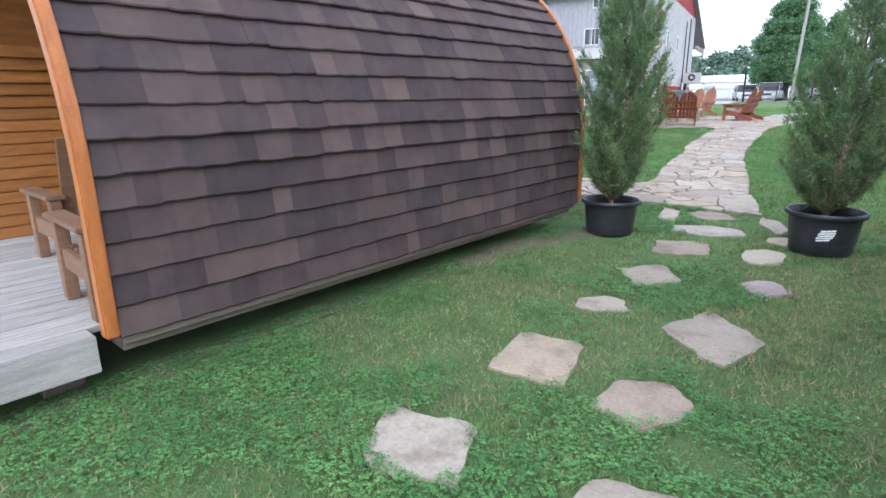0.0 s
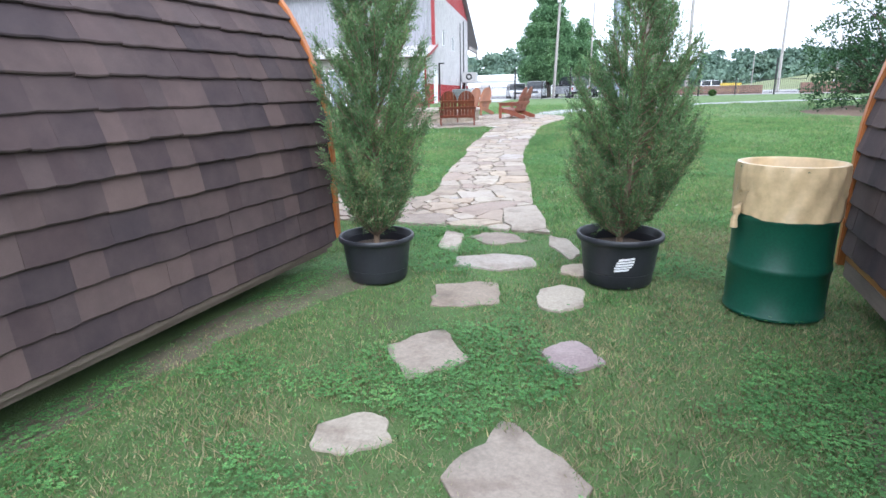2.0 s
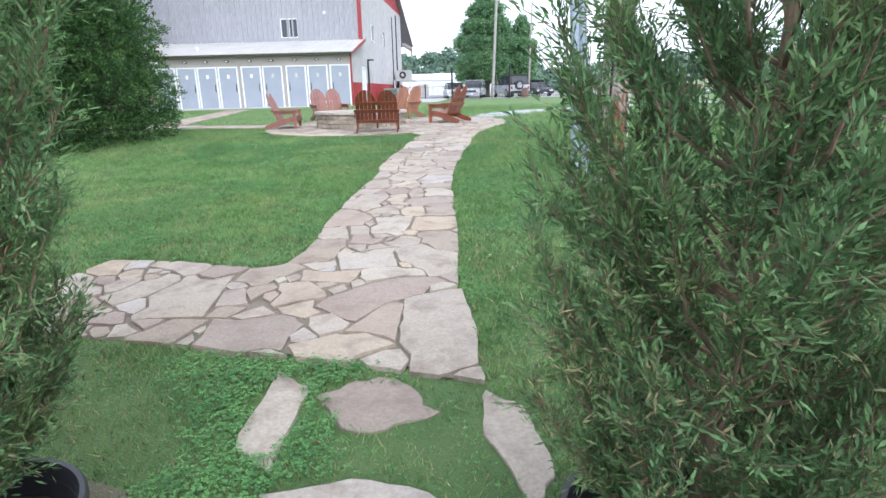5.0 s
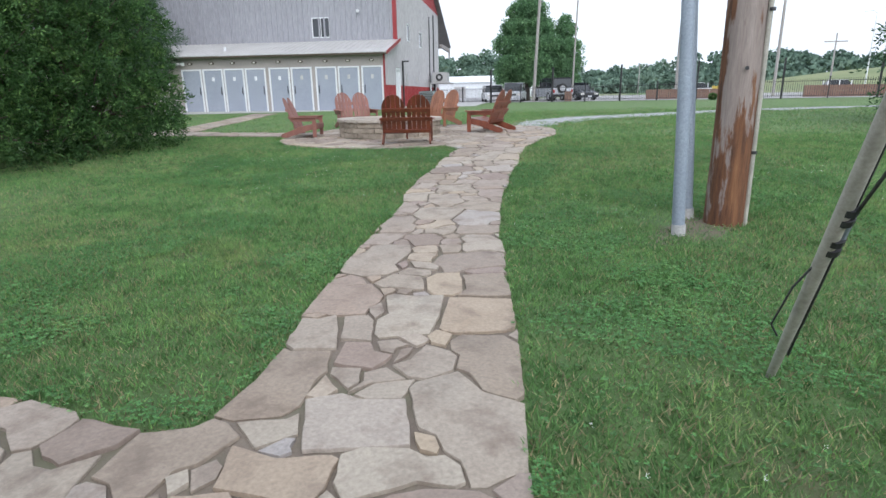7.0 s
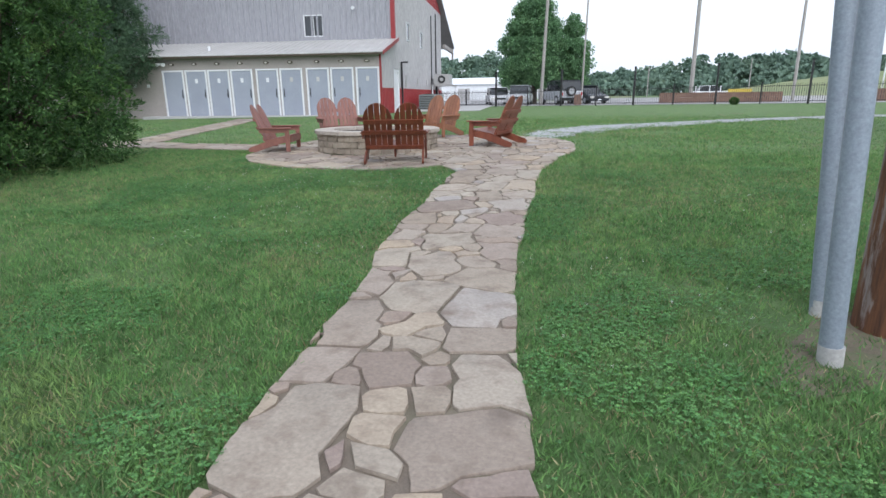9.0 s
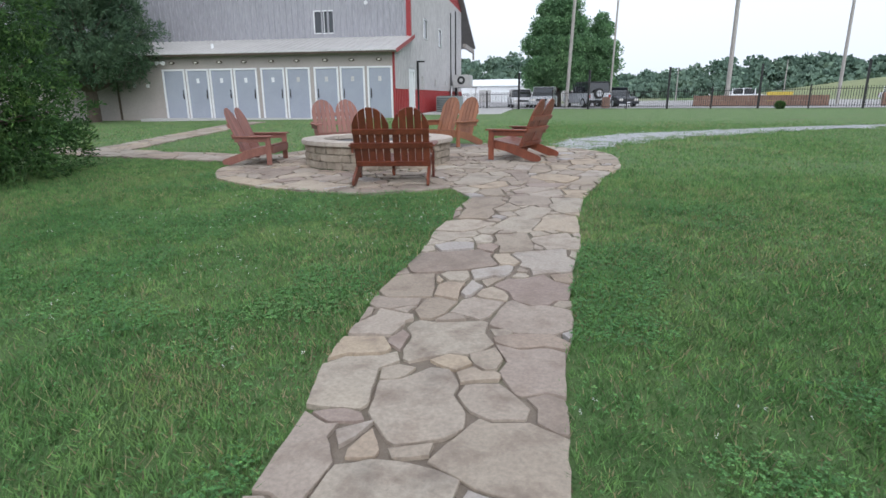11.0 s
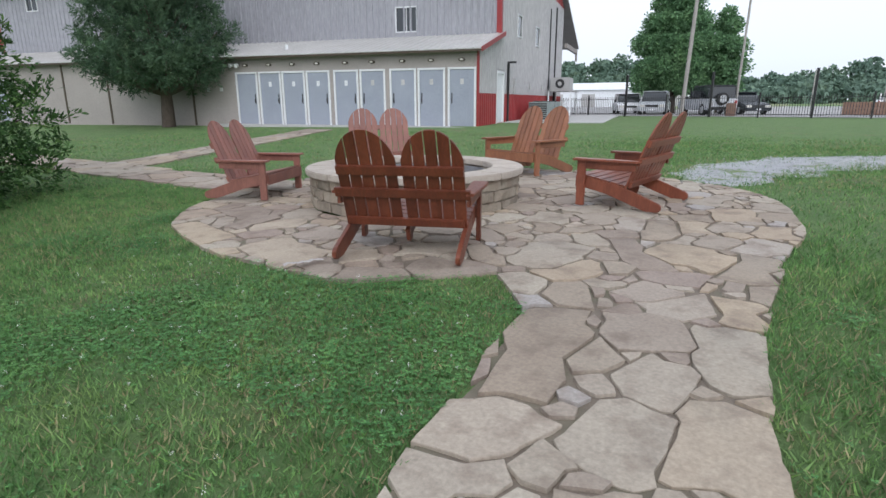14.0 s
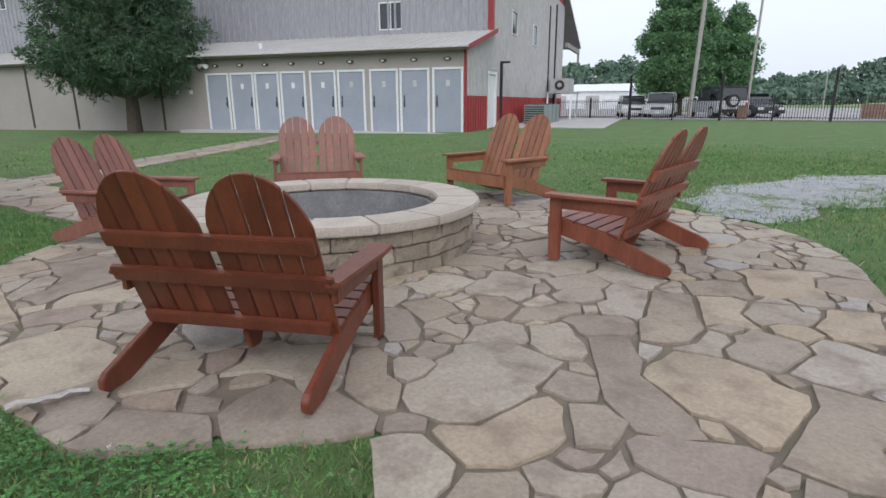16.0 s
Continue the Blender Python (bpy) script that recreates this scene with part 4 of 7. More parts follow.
# ---- fire pit ----
def fire_pit():
    g = gz(*PIT) + 0.0
    root = thing("fire_pit", "round fire pit of tan split-face blocks with pale cap", "fire pit", pose(PIT[0], PIT[1], g))
    r = np.random.default_rng(21)
    ri, ro, h = 1.0, PIT_R - 0.03, 0.125
    n = 26
    meshes = []
    for v in range(3):
        a = math.pi / n * 0.985
        b = Build()
        pts = []
        for (rad, jit) in ((ri, 0.004), (ro, 0.018)):
            for zz in (0.004, h - 0.004):
                for q in np.linspace(-a, a, 4):
                    rr = rad + r.uniform(-jit, jit) * (1 if rad == ro else 0.3)
                    pts.append((rr * math.cos(q), rr * math.sin(q), zz))
        fs = []
        for i in range(3):
            fs += [(8 + i, 9 + i, 13 + i, 12 + i), (i + 1, i, 4 + i, 5 + i), (4 + i, 12 + i, 13 + i, 5 + i), (i, i + 1, 9 + i, 8 + i)]
        fs += [(0, 8, 12, 4), (3, 7, 15, 11)]
        b.add(pts, fs)
        meshes.append(b.mesh("wall_block", M_PITBLOCK, 0.008))
    for row in range(3):
        for k in range(n):
            link("wall_block", meshes[(k * 2 + row) % 3], root, pose(0, 0, row * h - 0.01, 0, 0, 360 / n * (k + 0.5 * (row % 2))))
    nc = 16
    a = math.pi / nc * 0.994
    prof = [(math.cos(q) * rr, math.sin(q) * rr) for rr, qs in ((PIT_R + 0.03, np.linspace(-a, a, 5)), (0.97, np.linspace(a, -a, 5))) for q in qs]
    me = Build().prism(prof, 0, 0.075).mesh("cap_stone", M_PITCAP, 0.012)
    for k in range(nc):
        link("cap_stone", me, root, pose(0, 0, 3 * h - 0.008, 0, 0, 360 / nc * k))
    part("pit_liner", Build().lathe([(0.93, 0.36), (0.93, 0.02), (0.915, 0.02), (0.915, 0.36)], 48, close=True), M_PITIN, root, "sooty grey steel ring", smooth=True)
    b = Build().lathe([(0.0, 0.07), (0.3, 0.08), (0.6, 0.06), (0.93, 0.03)], 32)
    b.v = [(x, y, z + 0.02 * noise.noise((x * 6, y * 6, 0))) for x, y, z in b.v]
    part("ash_bed", b, M_ASH, root, "grey ash", smooth=True)


fire_pit()


# ---- barn with lean-to ----
BARN = Matrix(((-0.9795, -0.2014, 0, -13.9), (-0.2014, 0.9795, 0, 34.15), (0, 0, 1, 0.85), (0, 0, 0, 1)))
# its own axes: x along the front to the far left, y into the building, z up from the sill (a left-handed frame, so points are laid through bpt)


def bpt(u, v, z):
    return BARN @ Vector((u, v, z))


class BarnBuild(Build):
    def bx(self, u0, u1, v0, v1, z0, z1):
        return self.add([bpt(u, v, z) for z in (z0, z1) for u, v in ((u0, v0), (u1, v0), (u1, v1), (u0, v1))],
                        ((3, 2, 1, 0), (4, 5, 6, 7), (0, 1, 5, 4), (1, 2, 6, 5), (2, 3, 7, 6), (3, 0, 4, 7)))

    def ribs_front(self, u0, u1, v, z0, z1, pitch=0.305, holes=()):
        """Raised vertical ribs on a wall that faces the path."""
        u = u0 + pitch / 2
        while u < u1:
            spans = [(z0, z1)]
            for a, c, lo, hi in holes:
                if a < u < c:
                    spans = [(z0, lo), (hi, z1)]
            for lo, hi in spans:
                self.add([bpt(u + d, v + e, z) for z in (lo, hi) for d, e in ((-0.05, 0), (-0.02, -0.045), (0.02, -0.045), (0.05, 0))],
                         [(0, 1, 5, 4), (1, 2, 6, 5), (2, 3, 7, 6)])
            u += pitch
        return self

    def ribs_side(self, v0, v1, z0, ztop, pitch=0.305, holes=()):
        v = v0 + pitch / 2
        while v < v1:
            spans = [(z0, ztop(v))]
            for a, c, lo, hi in holes:
                if a < v < c:
                    spans = [(z0, lo), (hi, ztop(v))]
            for lo, hi in spans:
                if hi > lo:
                    self.add([bpt(e, v + d, z) for z in (lo, hi) for d, e in ((-0.05, 0), (-0.02, -0.045), (0.02, -0.045), (0.05, 0))],
                             [(0, 1, 5, 4), (1, 2, 6, 5), (2, 3, 7, 6)])
            v += pitch
        return self


LEAN_D, LEAN_E, LEAN_T, LONG, DEEP = 3.25, 2.78, 3.55, 44.0, 21.0
DOOR_U = [0.63, 1.85, 3.03, 4.33, 5.51, 6.80, 7.97, 9.13, 10.31]
RIDGE_V, EAVE_Z, SLOPE = 12.1, 7.1, 0.34


def rake(v):
    return EAVE_Z + SLOPE * (min(v, 2 * RIDGE_V - v) - LEAN_D)


def wall_with_holes(b, u0, u1, z0, z1, holes, quad):
    """Fills a rectangle but for its holes, by strips: quad(ua, ub, za, zb) adds one piece."""
    cuts = sorted({u0, u1, *[h[0] for h in holes], *[h[1] for h in holes]})
    for a, c in zip(cuts, cuts[1:]):
        z = z0
        for h in sorted((h for h in holes if h[0] <= a + 1e-6 and h[1] >= c - 1e-6), key=lambda h: h[2]):
            if h[2] > z:
                quad(a, c, z, h[2])
            z = h[3]
        if z < z1:
            quad(a, c, z, z1)


def barn():
    label = "large barn with lilac-grey metal siding, red trim and a lean-to"
    root = thing("barn", label, "building", kind="")
    # lean-to front wall with door openings
    holes = [(u - 0.555, u + 0.555, -0.02, 2.13) for u in DOOR_U] + [(25.3, 26.2, -0.02, 2.05)]
    b = BarnBuild()
    wall_with_holes(b, 0, LONG, -0.3, LEAN_E, holes, lambda a, c, lo, hi: b.bx(a, c, 0.0, 0.15, lo, hi))
    part("lean_to_wall", b, M_BEIGE, root, "beige panel wall")
    for u in (13.24, 18.26, 21.13, 29.0):
        part("wall_batten", BarnBuild().bx(u - 0.05, u + 0.05, -0.03, -0.001, -0.1, LEAN_E - 0.05), M_BRONZE, root, "brown downpipe on the beige wall")
    # lean-to side wall, flush with the barn's gable wall
    slope = lambda v: LEAN_E + (LEAN_T - LEAN_E) * v / LEAN_D
    win_v = [(6.5, 7.4, 3.85, 4.75), (11.0, 12.0, 3.8, 4.7)]
    b = BarnBuild()
    wall_with_holes(b, 0.0, LEAN_D, 1.2, LEAN_E, [(2.72, LEAN_D, 0, 2.1)], lambda a, c, lo, hi: b.bx(0.0, 0.15, a + (0.15 if a == 0 else 0), c, lo, hi))
    b.add([bpt(u, v, z) for u in (0.0, 0.15) for v, z in ((0, LEAN_E), (LEAN_D, LEAN_E), (LEAN_D, LEAN_T))], [(0, 1, 2), (5, 4, 3), (0, 3, 4, 1), (1, 4, 5, 2), (2, 5, 3, 0)])
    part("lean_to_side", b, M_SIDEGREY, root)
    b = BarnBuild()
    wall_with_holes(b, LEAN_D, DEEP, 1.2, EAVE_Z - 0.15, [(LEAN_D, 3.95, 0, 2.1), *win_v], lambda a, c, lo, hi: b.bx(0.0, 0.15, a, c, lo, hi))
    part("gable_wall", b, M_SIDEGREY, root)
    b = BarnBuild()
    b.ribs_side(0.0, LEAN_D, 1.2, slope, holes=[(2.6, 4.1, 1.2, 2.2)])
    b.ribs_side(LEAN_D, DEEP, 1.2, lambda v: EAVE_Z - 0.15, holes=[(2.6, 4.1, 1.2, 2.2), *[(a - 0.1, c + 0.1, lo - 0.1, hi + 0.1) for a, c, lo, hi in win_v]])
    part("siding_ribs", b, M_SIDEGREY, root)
    b = BarnBuild()
    wall_with_holes(b, 0.0, DEEP, -0.3, 1.2, [(2.72, 3.95, 0, 2.1)], lambda a, c, lo, hi: b.bx(-0.01, 0.14, a + (0.15 if a == 0 else 0), c, lo, hi))
    b.ribs_side(0.1, DEEP, -0.2, lambda v: 1.2, holes=[(2.6, 4.1, -0.2, 1.2)])
    part("wainscot", b, M_RED, root, "red metal wainscot")
    # red gable triangle
    b = BarnBuild()
    vs = [(LEAN_D, EAVE_Z - 0.15), (DEEP, EAVE_Z - 0.15), (DEEP, rake(DEEP)), (RIDGE_V, rake(RIDGE_V)), (LEAN_D, rake(LEAN_D))]
    b.add([bpt(u, v, z) for u in (-0.01, 0.14) for v, z in vs], [(0, 1, 2, 3, 4), (9, 8, 7, 6, 5)] + [(i, (i + 1) % 5, 5 + (i + 1) % 5, 5 + i) for i in range(5)])
    b.ribs_side(LEAN_D, DEEP, EAVE_Z - 0.15, rake)
    part("gable", b, M_RED, root, "red metal gable")
    part("corner_trim", BarnBuild().bx(-0.05, 0.16, LEAN_D - 0.05, LEAN_D + 0.16, LEAN_T + 0.05, EAVE_Z), M_RED, root, "red corner trim")
    part("corner_trim", BarnBuild().bx(-0.03, 0.05, -0.02, 0.07, -0.2, LEAN_E), M_RED, root, "red corner trim")
    part("corner_trim", BarnBuild().bx(29.6, 29.85, LEAN_D - 0.06, LEAN_D, LEAN_T, EAVE_Z), M_RED, root, "red corner trim")
    # upper front wall with two windows
    wins = [(3.75, 4.68, 3.86, 4.82), (26.4, 27.2, 5.85, 6.7), (3.55, 4.2, 6.15, 6.9), (34.0, 35, 3.9, 4.8)]
    b = BarnBuild()
    wall_with_holes(b, 0, LONG, LEAN_T - 0.6, EAVE_Z, wins, lambda a, c, lo, hi: b.bx(a + (0.16 if a == 0 else 0), c, LEAN_D, LEAN_D + 0.15, lo, hi))
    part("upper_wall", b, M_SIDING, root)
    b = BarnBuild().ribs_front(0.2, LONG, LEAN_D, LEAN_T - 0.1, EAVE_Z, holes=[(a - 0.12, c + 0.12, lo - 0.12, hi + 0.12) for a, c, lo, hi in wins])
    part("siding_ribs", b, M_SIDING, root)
    for u0, u1, z0, z1 in wins:
        w = part("window", BarnBuild().bx(u0 - 0.05, u1 + 0.05, LEAN_D - 0.03, LEAN_D + 0.03, z0 - 0.05, z0).bx(u0 - 0.05, u1 + 0.05, LEAN_D - 0.03, LEAN_D + 0.03, z1, z1 + 0.05)
                 .bx(u0 - 0.05, u0, LEAN_D - 0.03, LEAN_D + 0.03, z0, z1).bx(u1, u1 + 0.05, LEAN_D - 0.03, LEAN_D + 0.03, z0, z1), M_WHITE, root, "white framed sliding window")
        mid = (u0 + u1) / 2
        part("pane", BarnBuild().bx(u0, mid - 0.014, LEAN_D + 0.02, LEAN_D + 0.03, z0, z1), M_GLASS, w)
        part("pane", BarnBuild().bx(mid + 0.014, u1, LEAN_D + 0.035, LEAN_D + 0.045, z0, z1), M_GLASS, w)
        part("mullion", BarnBuild().bx(mid - 0.014, mid + 0.014, LEAN_D - 0.01, LEAN_D + 0.04, z0, z1), M_WHITE, w)
    for v0, v1, z0, z1 in win_v:
        w = part("window", BarnBuild().bx(-0.03, 0.03, v0 - 0.05, v1 + 0.05, z0 - 0.05, z0).bx(-0.03, 0.03, v0 - 0.05, v1 + 0.05, z1, z1 + 0.05)
                 .bx(-0.03, 0.03, v0 - 0.05, v0, z0, z1).bx(-0.03, 0.03, v1, v1 + 0.05, z0, z1), M_WHITE, root, "white framed window in the gable wall")
        part("pane", BarnBuild().bx(0.02, 0.03, v0, v1, z0, z1), M_GLASS, w)
    # side door and pipes
    d = part("side_door", BarnBuild().bx(0.03, 0.08, 2.82, 3.85, 0.0, 2.02), M_WHITE, root, "white side door in a white frame")
    part("door_frame", BarnBuild().bx(-0.04, 0.06, 2.70, 2.82, -0.05, 2.12).bx(-0.04, 0.06, 3.85, 3.97, -0.05, 2.12).bx(-0.04, 0.06, 2.82, 3.85, 2.02, 2.12), M_WHITE, d)
    part("downpipe", BarnBuild().bx(-0.12, -0.03, 4.5, 4.6, -0.2, 2.5).bx(-0.42, -0.03, 4.5, 4.6, 2.5, 2.58), M_DARK, root, "dark bent vent pipe")
    for v, z1 in ((15.3, 6.2), (17.6, 6.6)):
        part("conduit", BarnBuild().bx(-0.11, -0.02, v, v + 0.12, 0.2, z1), M_DARK, root, "dark vertical pipe")
    for v, z in ((5.6, 1.6), (5.6, 1.25), (9.4, 1.5), (12.9, 1.5)):
        part("meter_box", BarnBuild().bx(-0.12, -0.02, v, v + 0.35, z, z + 0.3), M_CONC, root, "small grey utility box")
    # roofs
    b = BarnBuild()
    def sheet(v0, z0, v1, z1, u0, u1, t, ribs, rw=0.02):
        b.add([bpt(u, v, z + dz) for dz in (0, -t) for u, v, z in ((u0, v0, z0), (u1, v0, z0), (u1, v1, z1), (u0, v1, z1))],
              [(0, 1, 2, 3), (7, 6, 5, 4), (0, 4, 5, 1), (1, 5, 6, 2), (2, 6, 7, 3), (3, 7, 4, 0)])
        u = u0 + 0.02
        while u < u1:
            b.add([bpt(u + d, v, z + e) for v, z in ((v0 - 0.005, z0), (v1, z1)) for d, e in ((-0.03, 0), (-0.012, 0.028), (0.012, 0.028), (0.03, 0))], [(0, 1, 5, 4), (1, 2, 6, 5), (2, 3, 7, 6), (0, 3, 2, 1)])
            u += ribs
    sheet(-0.38, LEAN_E - 0.02, LEAN_D, LEAN_T + 0.08, -0.22, LONG, 0.03, 0.305)
    part("lean_to_roof", b, M_ROOF, root, "pale ribbed metal lean-to roof")
    # dark bronze board paints in the shadow strip and gutter line below the roof
    part("fascia", BarnBuild().bx(-0.2, LONG, -0.36, -0.33, LEAN_E - 0.13, LEAN_E - 0.052), M_BRONZE, root)
    part("rake_trim", BarnBuild().add([bpt(u, v, z) for u in (-0.26, -0.225) for v, z in ((-0.4, LEAN_E - 0.14), (LEAN_D - 0.06, LEAN_T - 0.03), (LEAN_D - 0.06, LEAN_T + 0.13), (-0.4, LEAN_E + 0.02))],
                                      [(0, 1, 2, 3), (7, 6, 5, 4), (0, 4, 5, 1), (1, 5, 6, 2), (2, 6, 7, 3), (3, 7, 4, 0)]), M_RED, root, "red rake trim")
    b = BarnBuild()
    sheet(LEAN_D - 0.5, rake(LEAN_D) - 0.17, RIDGE_V, rake(RIDGE_V), -0.4, LONG, 0.1, 0.6)
    sheet(27.3, rake(27.3), RIDGE_V, rake(RIDGE_V), -0.4, LONG, 0.1, 0.6)
    part("main_roof", b, M_FASCIA, root, "grey edged metal main roof")
    part("porch_beam", BarnBuild().bx(-0.35, -0.15, 21.0, 27.0, 4.45, 4.75).bx(-0.35, -0.2, 26.85, 27.0, 3.9, 4.45), M_BEIGE, root)
    # back and far walls that close it
    b = BarnBuild().bx(0.15, LONG, DEEP - 0.15, DEEP, -0.3, rake(DEEP) - 0.15).bx(LONG - 0.15, LONG, 0.15, DEEP - 0.15, -0.3, EAVE_Z)
    part("back_wall", b, M_SIDING, root)
    part("roof_vent", Build().tube([bpt(8.7, 0.75, 2.9), bpt(8.7, 0.75, 3.25)], 0.07, 12), M_WHITE, root, "short white vent pipe")
    part("door_apron", BarnBuild().bx(-0.2, 11.6, -0.9, 0.0, -0.25, -0.025), M_CONC, root, "concrete strip under the doors")


def lean_to_doors():
    for i, u in enumerate(DOOR_U):
        w = 0.555
        ob = thing("door_%d" % (i + 1), "closed pale blue metal door in a white frame", "door", kind="structure")
        b = BarnBuild()
        b.bx(u - w, u - w + 0.075, -0.035, 0.10, -0.03, 2.13).bx(u + w - 0.075, u + w, -0.035, 0.10, -0.03, 2.13).bx(u - w + 0.075, u + w - 0.075, -0.035, 0.10, 2.06, 2.13)
        part("door_frame", b, M_WHITE, ob, "white frame")
        leaf = part("door_leaf", BarnBuild().bx(u - w + 0.08, u + w - 0.08, 0.0, 0.045, -0.02, 2.055), M_DOOR, ob)
        h = u + (w - 0.16 if i <= 3 else 0.16 - w)
        b = BarnBuild().bx(h - 0.02, h + 0.02, -0.012, 0.0, 0.82, 1.22)
        b.tube([bpt(h, -0.012, 0.86), bpt(h, -0.06, 0.88), bpt(h, -0.06, 1.02), bpt(h, -0.012, 1.04)], 0.013, 8)
        b.tube([bpt(h, -0.012, 1.16), bpt(h, -0.03, 1.16)], 0.022, 10)
        part("handle", b, M_DARK, leaf, "dark pull handle")
        if i < 8:
            part("sign", BarnBuild().bx(u - 0.07, u + 0.07, -0.006, 0.0, 1.52, 1.72).bx(u - 0.045, u - 0.01, -0.009, -0.006, 1.56, 1.69), M_WHITE if i > 3 else M_ROOF, leaf, "small pale door sign")
        lamp = thing("wall_lamp", "oval bronze bulkhead lamp above a door", "lamp", group="lamps over the doors")
        uu = u
        b = BarnBuild()
        n = 14
        ring = [(0.13 * math.cos(2 * math.pi * k / n), 0.065 * math.sin(2 * math.pi * k / n)) for k in range(n)]
        b.add([bpt(uu + a, v, 2.40 + c) for v in (0.0, -0.07) for a, c in ring], [tuple(range(n)), tuple(range(2 * n - 1, n - 1, -1))] + [(k, (k + 1) % n, n + (k + 1) % n, n + k) for k in range(n)])
        part("housing", b, M_BRONZE, lamp)
        b = BarnBuild()
        b.add([bpt(uu + a * q, v, 2.40 + c * q) for v, q in ((-0.07, 0.58), (-0.085, 0.45)) for a, c in ring], [tuple(range(2 * n - 1, n - 1, -1))] + [(k, (k + 1) % n, n + (k + 1) % n, n + k) for k in range(n)])
        part("lens", b, M_LENS, lamp)
    ob = thing("flood_light", "twin white flood light on the wall", "lamp")
    part("base", BarnBuild().bx(10.66, 10.86, -0.05, 0.0, 2.36, 2.48), M_WHITE, ob)
    for d in (-0.13, 0.13):
        part("lamp_head", Build().tube([bpt(10.76 + d * 0.4, -0.05, 2.42), bpt(10.76 + d, -0.14, 2.42), bpt(10.76 + d * 1.3, -0.26, 2.38)], [0.03, 0.06, 0.09], 12), M_WHITE, ob)
    ob = thing("door_10", "closed pale door in the beige wall", "door", kind="structure")
    part("door_frame", BarnBuild().bx(25.3, 25.38, -0.03, 0.1, -0.02, 2.05).bx(26.12, 26.2, -0.03, 0.1, -0.02, 2.05).bx(25.38, 26.12, -0.03, 0.1, 1.97, 2.05), M_WHITE, ob)
    part("door_leaf", BarnBuild().bx(25.385, 26.115, 0.0, 0.04, -0.02, 1.965), M_DOOR, ob)
    for u in (11.6, 12.3):
        part_ob = part("outlet_box", BarnBuild().bx(u, u + 0.12, -0.06, 0.0, 1.35, 1.5), M_WHITE)
        tagged(part_ob, "small white outlet box on the wall", "outlet box")
    ob = thing("wall_speaker", "small white horn fixture high on the siding", "lamp")
    part("horn", Build().tube([bpt(2.05, LEAN_D - 0.02, 5.15), bpt(2.05, LEAN_D - 0.2, 5.12)], [0.05, 0.09], 12), M_WHITE, ob)


barn()
lean_to_doors()


def condensers():
    for k in range(4):
        v = 6.4 + 1.1 * k
        root = thing("condenser_unit", "grey-green air conditioning condenser on the ground", "air conditioner", group="condensers by the barn")
        part("casing", BarnBuild().bx(-1.55, -0.65, v, v + 0.9, -0.08, 0.86), M_SILLGREEN, root, bevel=0.02)
        part("fan_grille", Build().tube([bpt(-1.1, v + 0.45, 0.86), bpt(-1.1, v + 0.45, 0.90)], [0.34, 0.30], 20), M_DARK, root)
        for z in np.linspace(0.06, 0.74, 8):
            part("louvre", BarnBuild().bx(-1.52, -0.68, v - 0.018, v - 0.002, z, z + 0.05), M_DARK, root)
    root = thing("service_platform", "steel frame platform carrying a rooftop air handler", "platform")
    for u, v in ((-0.3, 14.2), (-1.6, 14.2), (-0.3, 17.0), (-1.6, 17.0)):
        part("post", BarnBuild().bx(u - 0.04, u + 0.04, v - 0.04, v + 0.04, -0.2, 1.45), M_WHITEFAR, root)
    part("deck", BarnBuild().bx(-1.7, -0.2, 14.1, 17.1, 1.45, 1.53), M_CONC, root)
    root = thing("air_handler", "grey air handler box with a round fan on a platform", "air conditioner")
    part("casing", BarnBuild().bx(-1.45, -0.35, 14.5, 16.4, 1.53, 2.25), M_CONC, root, bevel=0.03)
    part("fan_ring", Build().tube([bpt(-0.9, 14.49, 1.89), bpt(-0.9, 14.44, 1.89)], [0.27, 0.25], 20), M_DARK, root, "dark round fan grille")
    part("fan_hub", Build().tube([bpt(-0.9, 14.45, 1.89), bpt(-0.9, 14.42, 1.89)], [0.13, 0.11], 14), M_CONC, root)
    b = BarnBuild().bx(-4.3, -0.16, 3.6, 17.5, -0.1, 0.03)
    tagged(part("concrete_pad", b, M_CONC), "grey concrete pad beside the barn", "pavement", kind="structure")


M_SILLGREEN = surface("grey_green_casing", (0.20, 0.24, 0.235), (0.26, 0.30, 0.29), 2, 40, 0.55, bump=0.04)
condensers()


# ---- gravel path and side lawn ----
def strip(name, mat, line, label, up, ragged=0.3):
    """A ground strip along a line of (x, y, half width)."""
    b = Build()
    pts = []
    for (ax, ay, aw), (bx, by, bw) in zip(line, line[1:]):
        n = max(2, int(math.hypot(bx - ax, by - ay) / 0.3))
        pts += [(ax + (bx - ax) * k / n, ay + (by - ay) * k / n, aw + (bw - aw) * k / n) for k in range(n)]
    pts.append(line[-1])
    for i, (x, y, w) in enumerate(pts):
        ax, ay, _ = pts[max(i - 1, 0)]
        cx, cy, _ = pts[min(i + 1, len(pts) - 1)]
        L = math.hypot(cx - ax, cy - ay)
        nx, ny = -(cy - ay) / L, (cx - ax) / L
        for q in np.linspace(-1, 1, 9):
            e = w * q + (ragged * noise.noise((x * 1.9, y * 1.9, q)) + ragged * 0.5 * noise.noise((x * 6, y * 6, q)) if abs(q) == 1 else 0)
            px, py = x + nx * e, y + ny * e
            b.v.append((px, py, gz(px, py) + up - (0.02 if abs(q) == 1 else 0)))
    b.f = [(i * 9 + k, i * 9 + k + 1, (i + 1) * 9 + k + 1, (i + 1) * 9 + k) for i in range(len(pts) - 1) for k in range(8)]
    return tagged(part(name, b, mat, smooth=True), label, "path", kind="structure"), pts


